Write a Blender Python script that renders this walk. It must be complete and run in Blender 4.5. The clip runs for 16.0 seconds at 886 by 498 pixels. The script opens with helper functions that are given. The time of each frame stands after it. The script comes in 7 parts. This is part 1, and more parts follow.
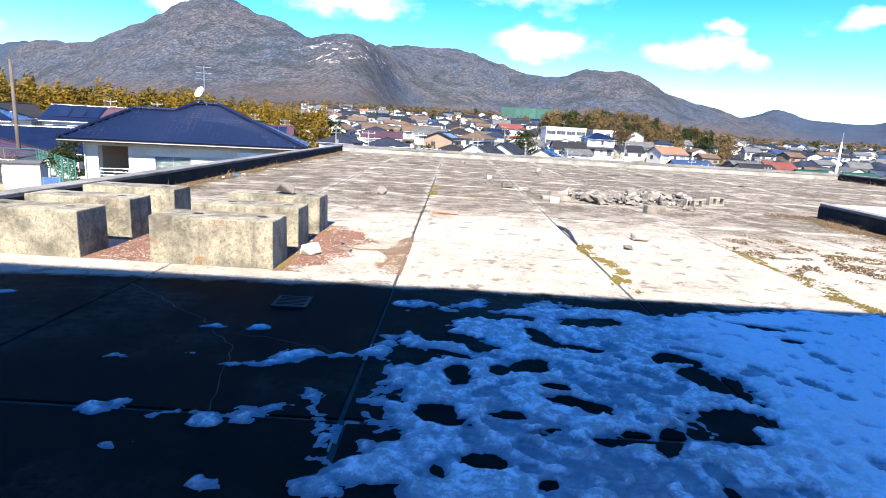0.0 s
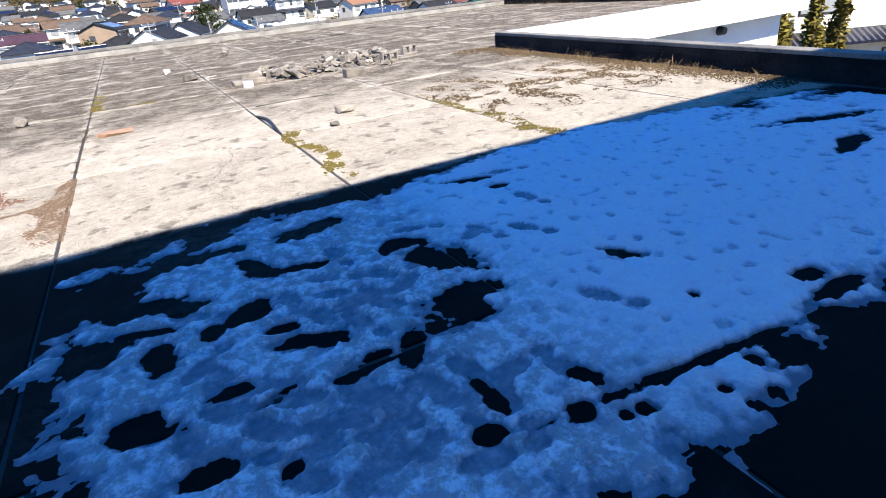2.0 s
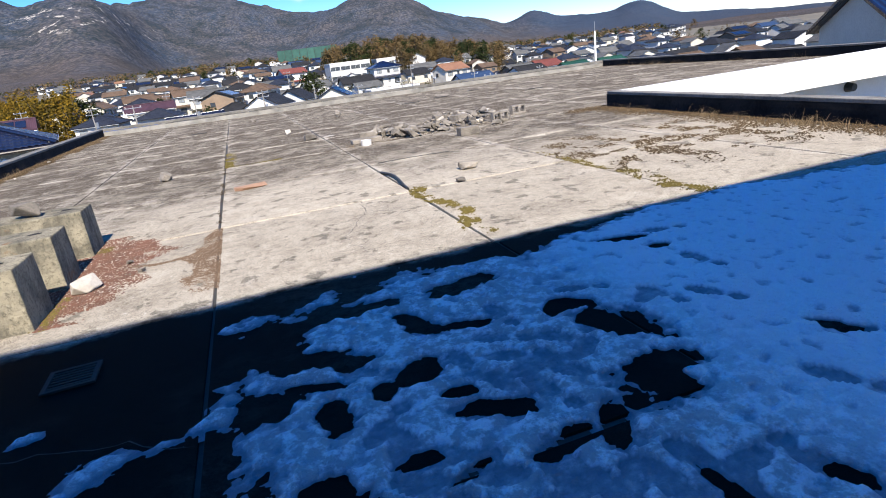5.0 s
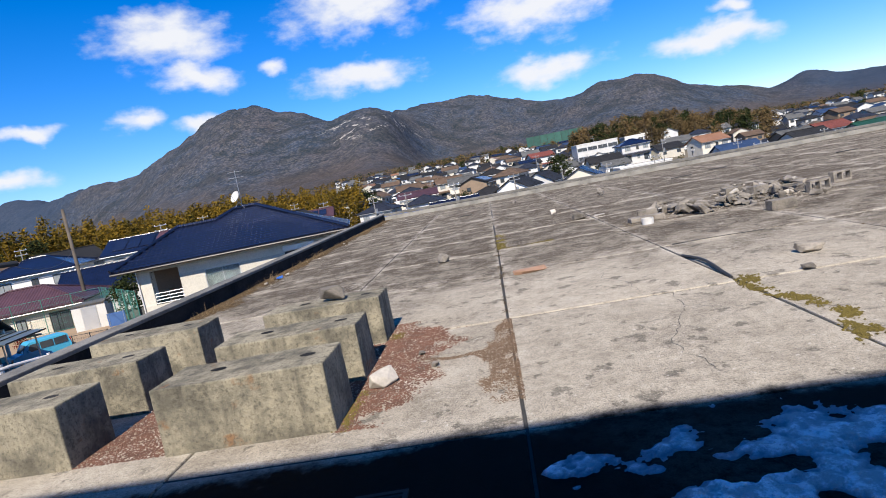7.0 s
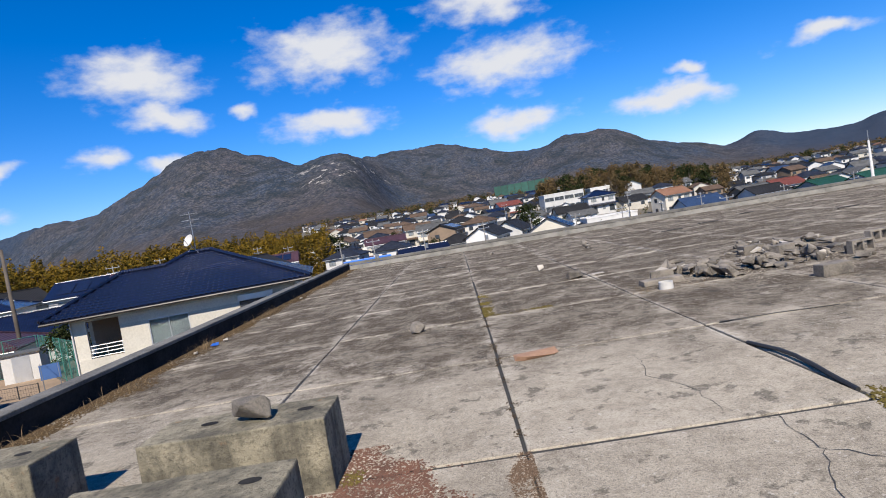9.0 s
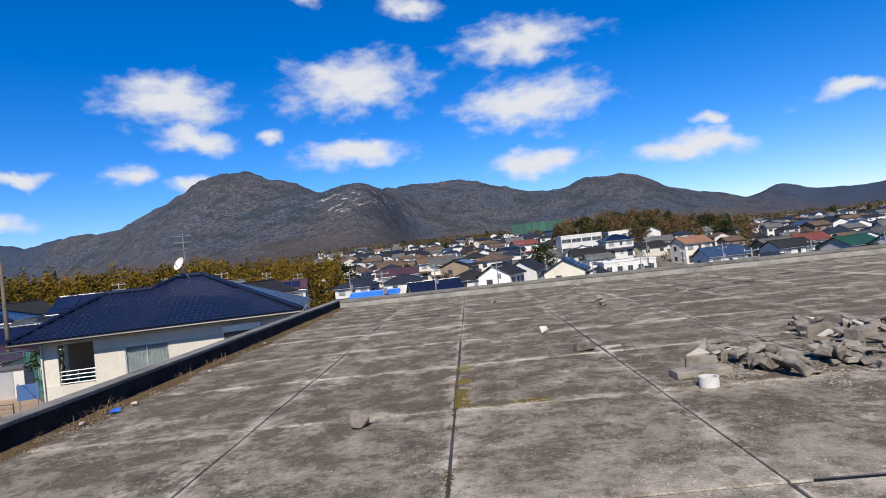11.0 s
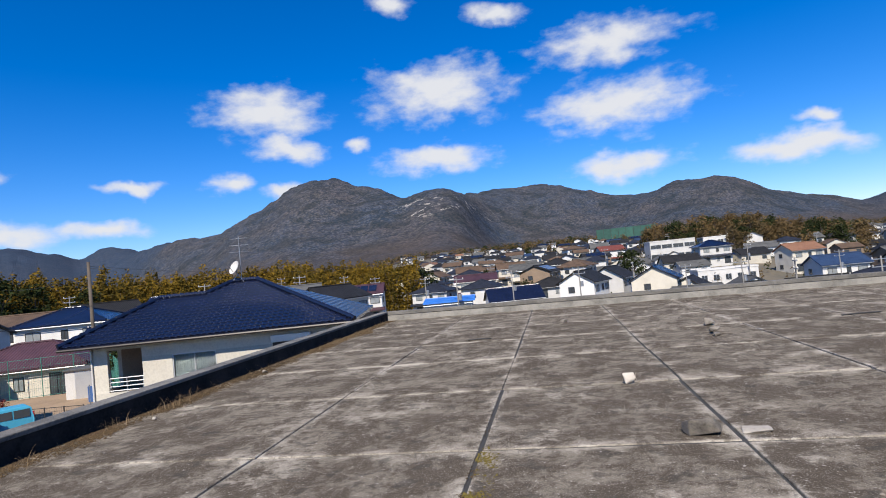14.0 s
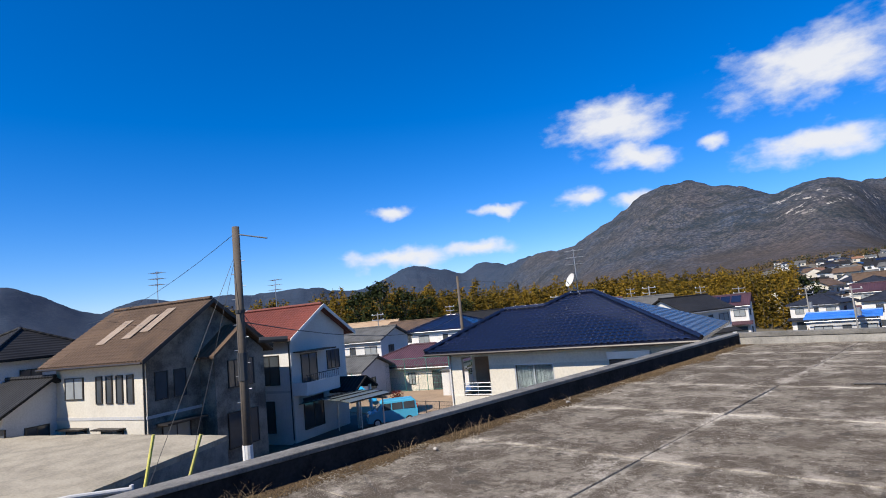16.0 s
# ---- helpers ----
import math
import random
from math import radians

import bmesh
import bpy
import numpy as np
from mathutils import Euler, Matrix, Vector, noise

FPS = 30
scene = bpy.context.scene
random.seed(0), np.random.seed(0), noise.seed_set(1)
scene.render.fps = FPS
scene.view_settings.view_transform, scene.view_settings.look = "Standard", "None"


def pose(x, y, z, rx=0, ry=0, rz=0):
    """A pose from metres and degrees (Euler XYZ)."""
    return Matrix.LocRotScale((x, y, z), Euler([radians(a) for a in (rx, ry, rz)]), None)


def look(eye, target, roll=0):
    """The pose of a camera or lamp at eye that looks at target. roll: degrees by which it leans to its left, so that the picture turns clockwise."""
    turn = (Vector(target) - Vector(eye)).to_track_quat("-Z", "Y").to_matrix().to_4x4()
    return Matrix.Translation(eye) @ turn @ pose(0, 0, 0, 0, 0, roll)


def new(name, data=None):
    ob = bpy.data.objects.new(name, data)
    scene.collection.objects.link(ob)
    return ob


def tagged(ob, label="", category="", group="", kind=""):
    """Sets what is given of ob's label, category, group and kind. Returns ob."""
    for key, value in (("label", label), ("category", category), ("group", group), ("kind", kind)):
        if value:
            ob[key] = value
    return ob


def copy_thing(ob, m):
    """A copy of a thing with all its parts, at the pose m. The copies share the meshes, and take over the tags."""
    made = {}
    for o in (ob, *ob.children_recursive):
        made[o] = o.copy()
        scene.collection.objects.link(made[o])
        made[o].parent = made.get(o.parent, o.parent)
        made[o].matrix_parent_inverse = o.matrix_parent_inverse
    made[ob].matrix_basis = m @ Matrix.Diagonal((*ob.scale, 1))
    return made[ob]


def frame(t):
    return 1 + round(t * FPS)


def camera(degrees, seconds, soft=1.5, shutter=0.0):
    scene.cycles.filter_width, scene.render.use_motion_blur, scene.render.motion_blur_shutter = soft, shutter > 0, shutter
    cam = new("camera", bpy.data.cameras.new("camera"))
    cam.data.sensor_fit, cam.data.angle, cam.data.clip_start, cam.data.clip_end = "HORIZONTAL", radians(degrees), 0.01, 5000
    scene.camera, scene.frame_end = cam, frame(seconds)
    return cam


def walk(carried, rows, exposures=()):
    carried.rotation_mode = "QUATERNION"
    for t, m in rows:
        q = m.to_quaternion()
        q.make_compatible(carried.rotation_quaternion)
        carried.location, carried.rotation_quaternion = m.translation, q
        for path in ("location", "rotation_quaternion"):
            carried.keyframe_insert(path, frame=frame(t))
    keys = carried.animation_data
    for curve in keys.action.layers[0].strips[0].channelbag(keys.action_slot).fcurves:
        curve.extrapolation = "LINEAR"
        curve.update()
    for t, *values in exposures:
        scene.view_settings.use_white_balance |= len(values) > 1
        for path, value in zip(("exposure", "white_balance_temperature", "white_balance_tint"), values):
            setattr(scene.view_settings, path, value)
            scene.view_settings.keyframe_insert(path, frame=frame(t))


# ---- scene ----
cam = camera(76.2, 16.0, soft=1.0)
PATH = [
    (0, (0.45, 3.942, 1.367), (0.434, 5.897, 0.948), 3.2),
    (0.5, (0.655, 4.116, 1.375), (0.9, 6.014, 0.795), -2.1),
    (1, (0.759, 4.307, 1.388), (1.254, 6.117, 0.695), -6.1),
    (1.5, (0.821, 4.411, 1.397), (1.515, 6.102, 0.586), -6.4),
    (2, (0.811, 4.426, 1.425), (1.595, 6.054, 0.568), -6.1),
    (2.5, (0.774, 4.444, 1.435), (1.588, 6.048, 0.561), -5.9),
    (3, (0.666, 4.467, 1.464), (1.479, 6.07, 0.588), -6.0),
    (3.2, (0.616, 4.491, 1.446), (1.424, 6.114, 0.602), -5.7),
    (5.3, (0.442, 4.883, 1.404), (0.902, 6.748, 0.848), -8.2),
    (5.5, (0.44, 4.963, 1.438), (0.806, 6.869, 0.956), -8.8),
    (6, (0.374, 5.172, 1.45), (0.466, 7.138, 1.092), -10.0),
    (6.5, (0.179, 5.435, 1.414), (0.053, 7.411, 1.136), -10.8),
    (7, (0.029, 5.731, 1.403), (-0.165, 7.706, 1.159), -10.9),
    (7.5, (-0.074, 6.122, 1.392), (-0.28, 8.098, 1.158), -10.9),
    (8, (-0.212, 6.552, 1.393), (-0.41, 8.53, 1.167), -10.9),
    (8.5, (-0.284, 7.086, 1.448), (-0.422, 9.073, 1.27), -10.5),
    (9, (-0.208, 7.581, 1.476), (-0.26, 9.577, 1.372), -9.6),
    (9.2, (-0.212, 7.773, 1.505), (-0.247, 9.771, 1.422), -9.4),
    (11.3, (0.421, 10.016, 1.635), (0.302, 12.012, 1.663), -5.3),
    (11.5, (0.477, 10.224, 1.668), (0.338, 12.219, 1.697), -4.7),
    (12, (0.595, 10.748, 1.637), (0.435, 12.741, 1.667), -4.4),
    (12.5, (0.599, 11.264, 1.618), (0.403, 13.254, 1.653), -4.4),
    (13, (0.647, 11.845, 1.605), (0.402, 13.829, 1.649), -4.6),
    (13.5, (0.743, 12.465, 1.553), (0.481, 14.447, 1.61), -5.0),
    (14, (0.767, 12.979, 1.563), (0.394, 14.943, 1.634), -5.6),
    (14.5, (0.846, 13.511, 1.575), (0.303, 15.434, 1.667), -6.4),
    (15, (0.885, 13.986, 1.589), (0.233, 15.874, 1.698), -7.1),
    (15.5, (0.85, 14.341, 1.626), (-0.105, 16.091, 1.788), -6.9),
    (16, (0.825, 14.671, 1.631), (-0.585, 16.071, 1.857), -5.6),
]
walk(cam, [(t, look(eye, goal, roll)) for t, eye, goal, roll in PATH],
     exposures=[(0, 1.78), (0.5, 1.42), (1.0, 1.37), (2.0, 1.43), (3.2, 1.43), (5.3, 0.92), (6.0, 0.77), (7.0, 0.64), (8.0, 0.52), (9.2, 0.42), (11.3, 0.42), (14.5, 0.45), (16.0, 0.55)])

# ---- world, sun ----
SUN_EL = 44.0
world = bpy.data.worlds.new("sky")
scene.world = world
world.use_nodes = True
wn, wl = world.node_tree.nodes, world.node_tree.links
wn.clear()
sky = wn.new("ShaderNodeTexSky")
sky.sky_type = "NISHITA"
sky.sun_disc = False
sky.sun_elevation, sky.sun_rotation = radians(SUN_EL), radians(180)
sky.altitude, sky.air_density, sky.dust_density, sky.ozone_density = 300, 1.0, 0.0, 5.0
hsv = wn.new("ShaderNodeHueSaturation")
hsv.inputs["Saturation"].default_value = 1.4
wl.new(sky.outputs[0], hsv.inputs["Color"])
coord = wn.new("ShaderNodeTexCoord")
# clouds: bearing, height above the horizon, half width and half height, all in degrees
CLOUDS = [(-9.8, 17.6, 7.6, 3.3), (7.5, 19.8, 7.2, 2.2), (7.8, 13.9, 7.6, 3.0), (-27.0, 16.6, 5.6, 2.6),
          (-25.1, 13.0, 3.8, 1.5), (-10.5, 11.0, 6.2, 1.6), (7.8, 8.2, 5.8, 1.6), (22.4, 7.5, 5.4, 1.4),
          (-30.8, 9.9, 2.4, 1.2), (-26.0, 9.2, 2.2, 1.0), (-18.2, 13.3, 1.6, 0.8), (-41.4, 6.2, 4.0, 1.0),
          (24.1, 9.6, 1.8, 0.8), (-39.1, 10.0, 2.6, 0.7), (34.0, 9.8, 3.4, 0.8), (-50.0, 10.8, 2.6, 0.9),
          (-49.5, 6.0, 6.0, 1.2), (-3.0, 24.0, 3.0, 1.2), (-14.0, 25.5, 2.6, 1.0), (47.0, 8.0, 6.0, 1.0)]
warp = wn.new("ShaderNodeTexNoise")
warp.inputs["Scale"].default_value, warp.inputs["Detail"].default_value = 16.0, 4.0
wl.new(coord.outputs["Generated"], warp.inputs["Vector"])
shift = wn.new("ShaderNodeVectorMath")
shift.operation = "MULTIPLY_ADD"
shift.inputs[1].default_value = (0.05, 0.05, 0.05)
wl.new(warp.outputs["Color"], shift.inputs[0])
lift = wn.new("ShaderNodeVectorMath")
lift.operation = "SUBTRACT"
wl.new(coord.outputs["Generated"], lift.inputs[0])
lift.inputs[1].default_value = (0.025, 0.025, 0.025)
wl.new(lift.outputs[0], shift.inputs[2])
best = None
for az, el, hw, hh in CLOUDS:
    a, e = radians(az), radians(el)
    right = Vector((math.cos(a), -math.sin(a), 0)) / radians(hw)
    up = Vector((-math.sin(a) * math.sin(e), -math.cos(a) * math.sin(e), math.cos(e))) / radians(hh)
    du, dv = wn.new("ShaderNodeVectorMath"), wn.new("ShaderNodeVectorMath")
    for nd, vec in ((du, right), (dv, up)):
        nd.operation = "DOT_PRODUCT"
        nd.inputs[1].default_value = vec
        wl.new(shift.outputs[0], nd.inputs[0])
    both = wn.new("ShaderNodeCombineXYZ")
    wl.new(du.outputs["Value"], both.inputs[0])
    wl.new(dv.outputs["Value"], both.inputs[1])
    size = wn.new("ShaderNodeVectorMath")
    size.operation = "LENGTH"
    wl.new(both.outputs[0], size.inputs[0])
    if best is None:
        best = size.outputs["Value"]
    else:
        low = wn.new("ShaderNodeMath")
        low.operation = "MINIMUM"
        wl.new(best, low.inputs[0])
        wl.new(size.outputs["Value"], low.inputs[1])
        best = low.outputs[0]
fray = wn.new("ShaderNodeTexNoise")
fray.inputs["Scale"].default_value, fray.inputs["Detail"].default_value, fray.inputs["Roughness"].default_value = 20.0, 6.0, 0.55
stretch = wn.new("ShaderNodeMapping")
stretch.inputs["Scale"].default_value = (1.0, 1.0, 2.0)
wl.new(coord.outputs["Generated"], stretch.inputs["Vector"])
wl.new(stretch.outputs[0], fray.inputs["Vector"])
rim = wn.new("ShaderNodeMath")
rim.operation = "MULTIPLY_ADD"
rim.inputs[1].default_value = 1.5
wl.new(fray.outputs["Fac"], rim.inputs[0])
wl.new(best, rim.inputs[2])
cover = wn.new("ShaderNodeMapRange")
cover.interpolation_type = "SMOOTHSTEP"
for k, v in (("From Min", 1.9), ("From Max", 0.95), ("To Min", 0.0), ("To Max", 0.97)):
    cover.inputs[k].default_value = v
wl.new(rim.outputs[0], cover.inputs["Value"])
tint = wn.new("ShaderNodeMix")
tint.data_type, tint.blend_type = "RGBA", "MULTIPLY"
tint.inputs[0].default_value = 1.0
tint.inputs[7].default_value = (1.0, 1.0, 1.3, 1)
wl.new(hsv.outputs[0], tint.inputs[6])
cloudmix = wn.new("ShaderNodeMix")
cloudmix.data_type = "RGBA"
wl.new(cover.outputs[0], cloudmix.inputs[0])
wl.new(tint.outputs[2], cloudmix.inputs[6])
cloudmix.inputs[7].default_value = (6.8, 6.9, 7.2, 1)
back = wn.new("ShaderNodeBackground")
back.inputs["Strength"].default_value = 0.086
wl.new(cloudmix.outputs[2], back.inputs["Color"])
wout = wn.new("ShaderNodeOutputWorld")
wl.new(back.outputs[0], wout.inputs["Surface"])

sun = new("sun", bpy.data.lights.new("sun", "SUN"))
sun.data.energy, sun.data.angle, sun.data.color = 5.0, radians(0.5), (1.0, 0.932, 0.835)
sun.matrix_world = look((-0.25, -10, 10 * math.tan(radians(SUN_EL))), (0, 0, 0))


# ---- materials ----
def shader(name):
    m = bpy.data.materials.new(name)
    m.use_nodes = True
    nt = m.node_tree
    return m, nt, nt.nodes["Principled BSDF"]


def vnode(nt, kind, **values):
    nd = nt.nodes.new(kind)
    for k, v in values.items():
        nd.inputs[k.replace("_", " ")].default_value = v
    return nd


def math_node(nt, op, a, b=None, clamp=False):
    nd = nt.nodes.new("ShaderNodeMath")
    nd.operation, nd.use_clamp = op, clamp
    for i, v in enumerate((a, b)):
        if v is None:
            continue
        if isinstance(v, (int, float)):
            nd.inputs[i].default_value = v
        else:
            nt.links.new(v, nd.inputs[i])
    return nd.outputs[0]


def mix_node(nt, fac, a, b):
    nd = nt.nodes.new("ShaderNodeMix")
    nd.data_type = "RGBA"
    for sock, v in ((nd.inputs[0], fac), (nd.inputs[6], a), (nd.inputs[7], b)):
        if isinstance(v, (int, float)):
            sock.default_value = v
        elif isinstance(v, tuple):
            sock.default_value = (*v, 1) if len(v) == 3 else v
        else:
            nt.links.new(v, sock)
    return nd.outputs[2]


def ramp_node(nt, fac, lo, hi):
    nd = nt.nodes.new("ShaderNodeMapRange")
    nd.interpolation_type = "SMOOTHSTEP"
    nd.inputs["From Min"].default_value, nd.inputs["From Max"].default_value = lo, hi
    nt.links.new(fac, nd.inputs["Value"])
    return nd.outputs[0]


def noise_node(nt, vec, scale, detail=6.0, rough=0.6):
    nd = vnode(nt, "ShaderNodeTexNoise", Scale=scale, Detail=detail, Roughness=rough)
    nt.links.new(vec, nd.inputs["Vector"])
    return nd.outputs["Fac"]


def bump_node(nt, bsdf, height, strength, distance):
    nd = vnode(nt, "ShaderNodeBump", Strength=strength, Distance=distance)
    nt.links.new(height, nd.inputs["Height"])
    nt.links.new(nd.outputs[0], bsdf.inputs["Normal"])


def weathered(name, light, dark, big=0.6, fine=25.0, rough=0.85, bump=0.3, depth=0.01, metal=0.0, rand=0.15, worn=0.5, local=False, spec=0.5):
    """A surface with stains at a large scale, grain at a fine one, and a little difference from piece to piece."""
    m, nt, bsdf = shader(name)
    if local:
        pos = nt.nodes.new("ShaderNodeTexCoord").outputs["Object"]
    else:
        pos = nt.nodes.new("ShaderNodeNewGeometry").outputs["Position"]
    n1, n2 = noise_node(nt, pos, big), noise_node(nt, pos, fine, 4.0, 0.7)
    stain = ramp_node(nt, n1, 0.35, 0.7)
    stain = math_node(nt, "MULTIPLY", stain, worn)
    grain = math_node(nt, "MULTIPLY", ramp_node(nt, n2, 0.35, 0.75), 0.45)
    fac = math_node(nt, "ADD", stain, grain, True)
    col = mix_node(nt, fac, light, dark)
    if rand:
        info = nt.nodes.new("ShaderNodeObjectInfo")
        tone = nt.nodes.new("ShaderNodeHueSaturation")
        v = math_node(nt, "MULTIPLY", math_node(nt, "SUBTRACT", info.outputs["Random"], 0.5), 2 * rand)
        nt.links.new(math_node(nt, "ADD", v, 1.0), tone.inputs["Value"])
        nt.links.new(col, tone.inputs["Color"])
        col = tone.outputs[0]
    nt.links.new(col, bsdf.inputs["Base Color"])
    bsdf.inputs["Roughness"].default_value, bsdf.inputs["Metallic"].default_value = rough, metal
    bsdf.inputs["Specular IOR Level"].default_value = spec
    if bump:
        bump_node(nt, bsdf, math_node(nt, "ADD", math_node(nt, "MULTIPLY", n1, 0.6), n2), bump, depth)
    return m


def roof_concrete():
    """Old screed: pale where clean, a dark film of lichen towards the far end, wet round the snow with the shade there
    painted darker.
    """
    m, nt, bsdf = shader("screed")
    geo = nt.nodes.new("ShaderNodeNewGeometry")
    pos = geo.outputs["Position"]
    xyz = nt.nodes.new("ShaderNodeSeparateXYZ")
    nt.links.new(pos, xyz.inputs[0])
    n0 = noise_node(nt, pos, 0.35, 5.0)
    n1 = noise_node(nt, pos, 2.0, 10.0, 0.72)
    n2 = noise_node(nt, pos, 11.0, 8.0, 0.78)
    n3 = noise_node(nt, pos, 55.0, 4.0, 0.85)
    n4 = noise_node(nt, pos, 150.0, 2.0, 0.7)
    info = nt.nodes.new("ShaderNodeObjectInfo")
    film = ramp_node(nt, math_node(nt, "ADD", xyz.outputs["Y"], math_node(nt, "MULTIPLY", math_node(nt, "SUBTRACT", n0, 0.5), 8.0)), 11.2, 14.6)
    film = math_node(nt, "MULTIPLY", film, math_node(nt, "ADD", 0.42, math_node(nt, "MULTIPLY", ramp_node(nt, n1, 0.3, 0.6), 0.3)))
    patch = math_node(nt, "MULTIPLY", ramp_node(nt, n1, 0.44, 0.62), 0.2)
    speck = math_node(nt, "MULTIPLY", ramp_node(nt, n2, 0.42, 0.62), 0.26)
    each = math_node(nt, "MULTIPLY", info.outputs["Random"], 0.16)
    dirt = math_node(nt, "ADD", math_node(nt, "ADD", film, patch), math_node(nt, "ADD", speck, each), True)
    col = mix_node(nt, dirt, (0.475, 0.415, 0.325), (0.085, 0.067, 0.049))
    # laitance worn pale along the slab edges and in broad patches
    gen = nt.nodes.new("ShaderNodeSeparateXYZ")
    nt.links.new(nt.nodes.new("ShaderNodeTexCoord").outputs["Generated"], gen.inputs[0])
    rims = [math_node(nt, "MINIMUM", gen.outputs[k], math_node(nt, "SUBTRACT", 1.0, gen.outputs[k])) for k in ("X", "Y")]
    rim_d = math_node(nt, "MINIMUM", rims[0], rims[1])
    rim_d = math_node(nt, "ADD", rim_d, math_node(nt, "MULTIPLY", math_node(nt, "SUBTRACT", n1, 0.5), 0.6))
    edge_wear = math_node(nt, "SUBTRACT", 1.0, ramp_node(nt, rim_d, -0.06, 0.08))
    broad = ramp_node(nt, noise_node(nt, pos, 0.7, 12.0, 0.78), 0.55, 0.62)
    worn_off = math_node(nt, "MAXIMUM", math_node(nt, "MULTIPLY", edge_wear, 0.6), math_node(nt, "MULTIPLY", broad, 0.6))
    worn_off = math_node(nt, "MULTIPLY", worn_off, ramp_node(nt, n2, 0.36, 0.52))
    col = mix_node(nt, worn_off, col, (0.52, 0.46, 0.37))
    # a narrow pale crust along the joints
    crust = math_node(nt, "SUBTRACT", 1.0, ramp_node(nt, math_node(nt, "ADD", math_node(nt, "MINIMUM", rims[0], rims[1]), math_node(nt, "MULTIPLY", math_node(nt, "SUBTRACT", n1, 0.5), 0.12)), 0.0, 0.035))
    crust = math_node(nt, "MULTIPLY", crust, math_node(nt, "MULTIPLY", ramp_node(nt, noise_node(nt, pos, 1.1, 4.0, 0.6), 0.5, 0.62), ramp_node(nt, noise_node(nt, pos, 9.0, 6.0, 0.75), 0.4, 0.56)))
    col = mix_node(nt, math_node(nt, "MULTIPLY", crust, 0.8), col, (0.56, 0.5, 0.41))
    # coarse sand grain, darker pits, dark lichen spots and small pale chips
    grit = math_node(nt, "MAXIMUM", ramp_node(nt, n3, 0.52, 0.6), math_node(nt, "MULTIPLY", ramp_node(nt, n4, 0.54, 0.62), 0.8))
    col = mix_node(nt, math_node(nt, "MULTIPLY", grit, 0.6), col, (0.07, 0.062, 0.054))
    bright = ramp_node(nt, noise_node(nt, pos, 95.0, 2.0, 0.6), 0.58, 0.66)
    col = mix_node(nt, math_node(nt, "MULTIPLY", bright, 0.45), col, (0.6, 0.55, 0.47))
    lichen = noise_node(nt, pos, 3.6, 7.0, 0.66)
    spots = math_node(nt, "MULTIPLY", ramp_node(nt, lichen, 0.57, 0.62), ramp_node(nt, n3, 0.3, 0.5))
    col = mix_node(nt, math_node(nt, "MULTIPLY", spots, 0.62), col, (0.06, 0.055, 0.048))
    chips = ramp_node(nt, noise_node(nt, pos, 21.0, 3.0, 0.6), 0.64, 0.68)
    col = mix_node(nt, math_node(nt, "MULTIPLY", chips, 0.5), col, (0.58, 0.53, 0.46))
    # melt water round the snow, with the block's shade painted into the colour
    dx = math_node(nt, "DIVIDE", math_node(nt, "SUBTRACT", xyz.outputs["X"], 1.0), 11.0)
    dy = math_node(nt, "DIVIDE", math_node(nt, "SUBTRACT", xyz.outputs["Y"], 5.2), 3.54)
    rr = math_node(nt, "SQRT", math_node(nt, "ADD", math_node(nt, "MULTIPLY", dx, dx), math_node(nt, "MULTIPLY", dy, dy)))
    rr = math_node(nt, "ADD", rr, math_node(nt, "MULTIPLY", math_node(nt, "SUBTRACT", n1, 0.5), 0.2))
    wet_shade = math_node(nt, "SUBTRACT", 1.0, ramp_node(nt, rr, 0.955, 1.01))
    shade_depth = math_node(nt, "SUBTRACT", 0.99, math_node(nt, "MULTIPLY", math_node(nt, "MULTIPLY", ramp_node(nt, n0, 0.46, 0.6), ramp_node(nt, n2, 0.36, 0.6)), 0.1))
    col = mix_node(nt, math_node(nt, "MULTIPLY", wet_shade, shade_depth), col, (0.005, 0.005, 0.005))
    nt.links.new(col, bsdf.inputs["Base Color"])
    nt.links.new(math_node(nt, "SUBTRACT", 0.95, math_node(nt, "MULTIPLY", wet_shade, 0.25)), bsdf.inputs["Roughness"])
    bsdf.inputs["Specular IOR Level"].default_value = 0.02
    bump_node(nt, bsdf, math_node(nt, "ADD", n2, math_node(nt, "ADD", math_node(nt, "MULTIPLY", n3, 0.7), math_node(nt, "MULTIPLY", n4, 0.35))), 0.6, 0.012)
    return m


def glass_pane(name, colour):
    m, nt, bsdf = shader(name)
    pos = nt.nodes.new("ShaderNodeNewGeometry").outputs["Position"]
    nt.links.new(mix_node(nt, noise_node(nt, pos, 1.2, 2.0), colour, tuple(c * 1.8 + 0.01 for c in colour)), bsdf.inputs["Base Color"])
    bsdf.inputs["Roughness"].default_value, bsdf.inputs["Specular IOR Level"].default_value = 0.08, 0.6
    return m


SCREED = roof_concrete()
CONCRETE = weathered("concrete", (0.29, 0.27, 0.23), (0.1, 0.093, 0.08), 1.8, 30, 0.9, 0.5, 0.012, worn=0.6)


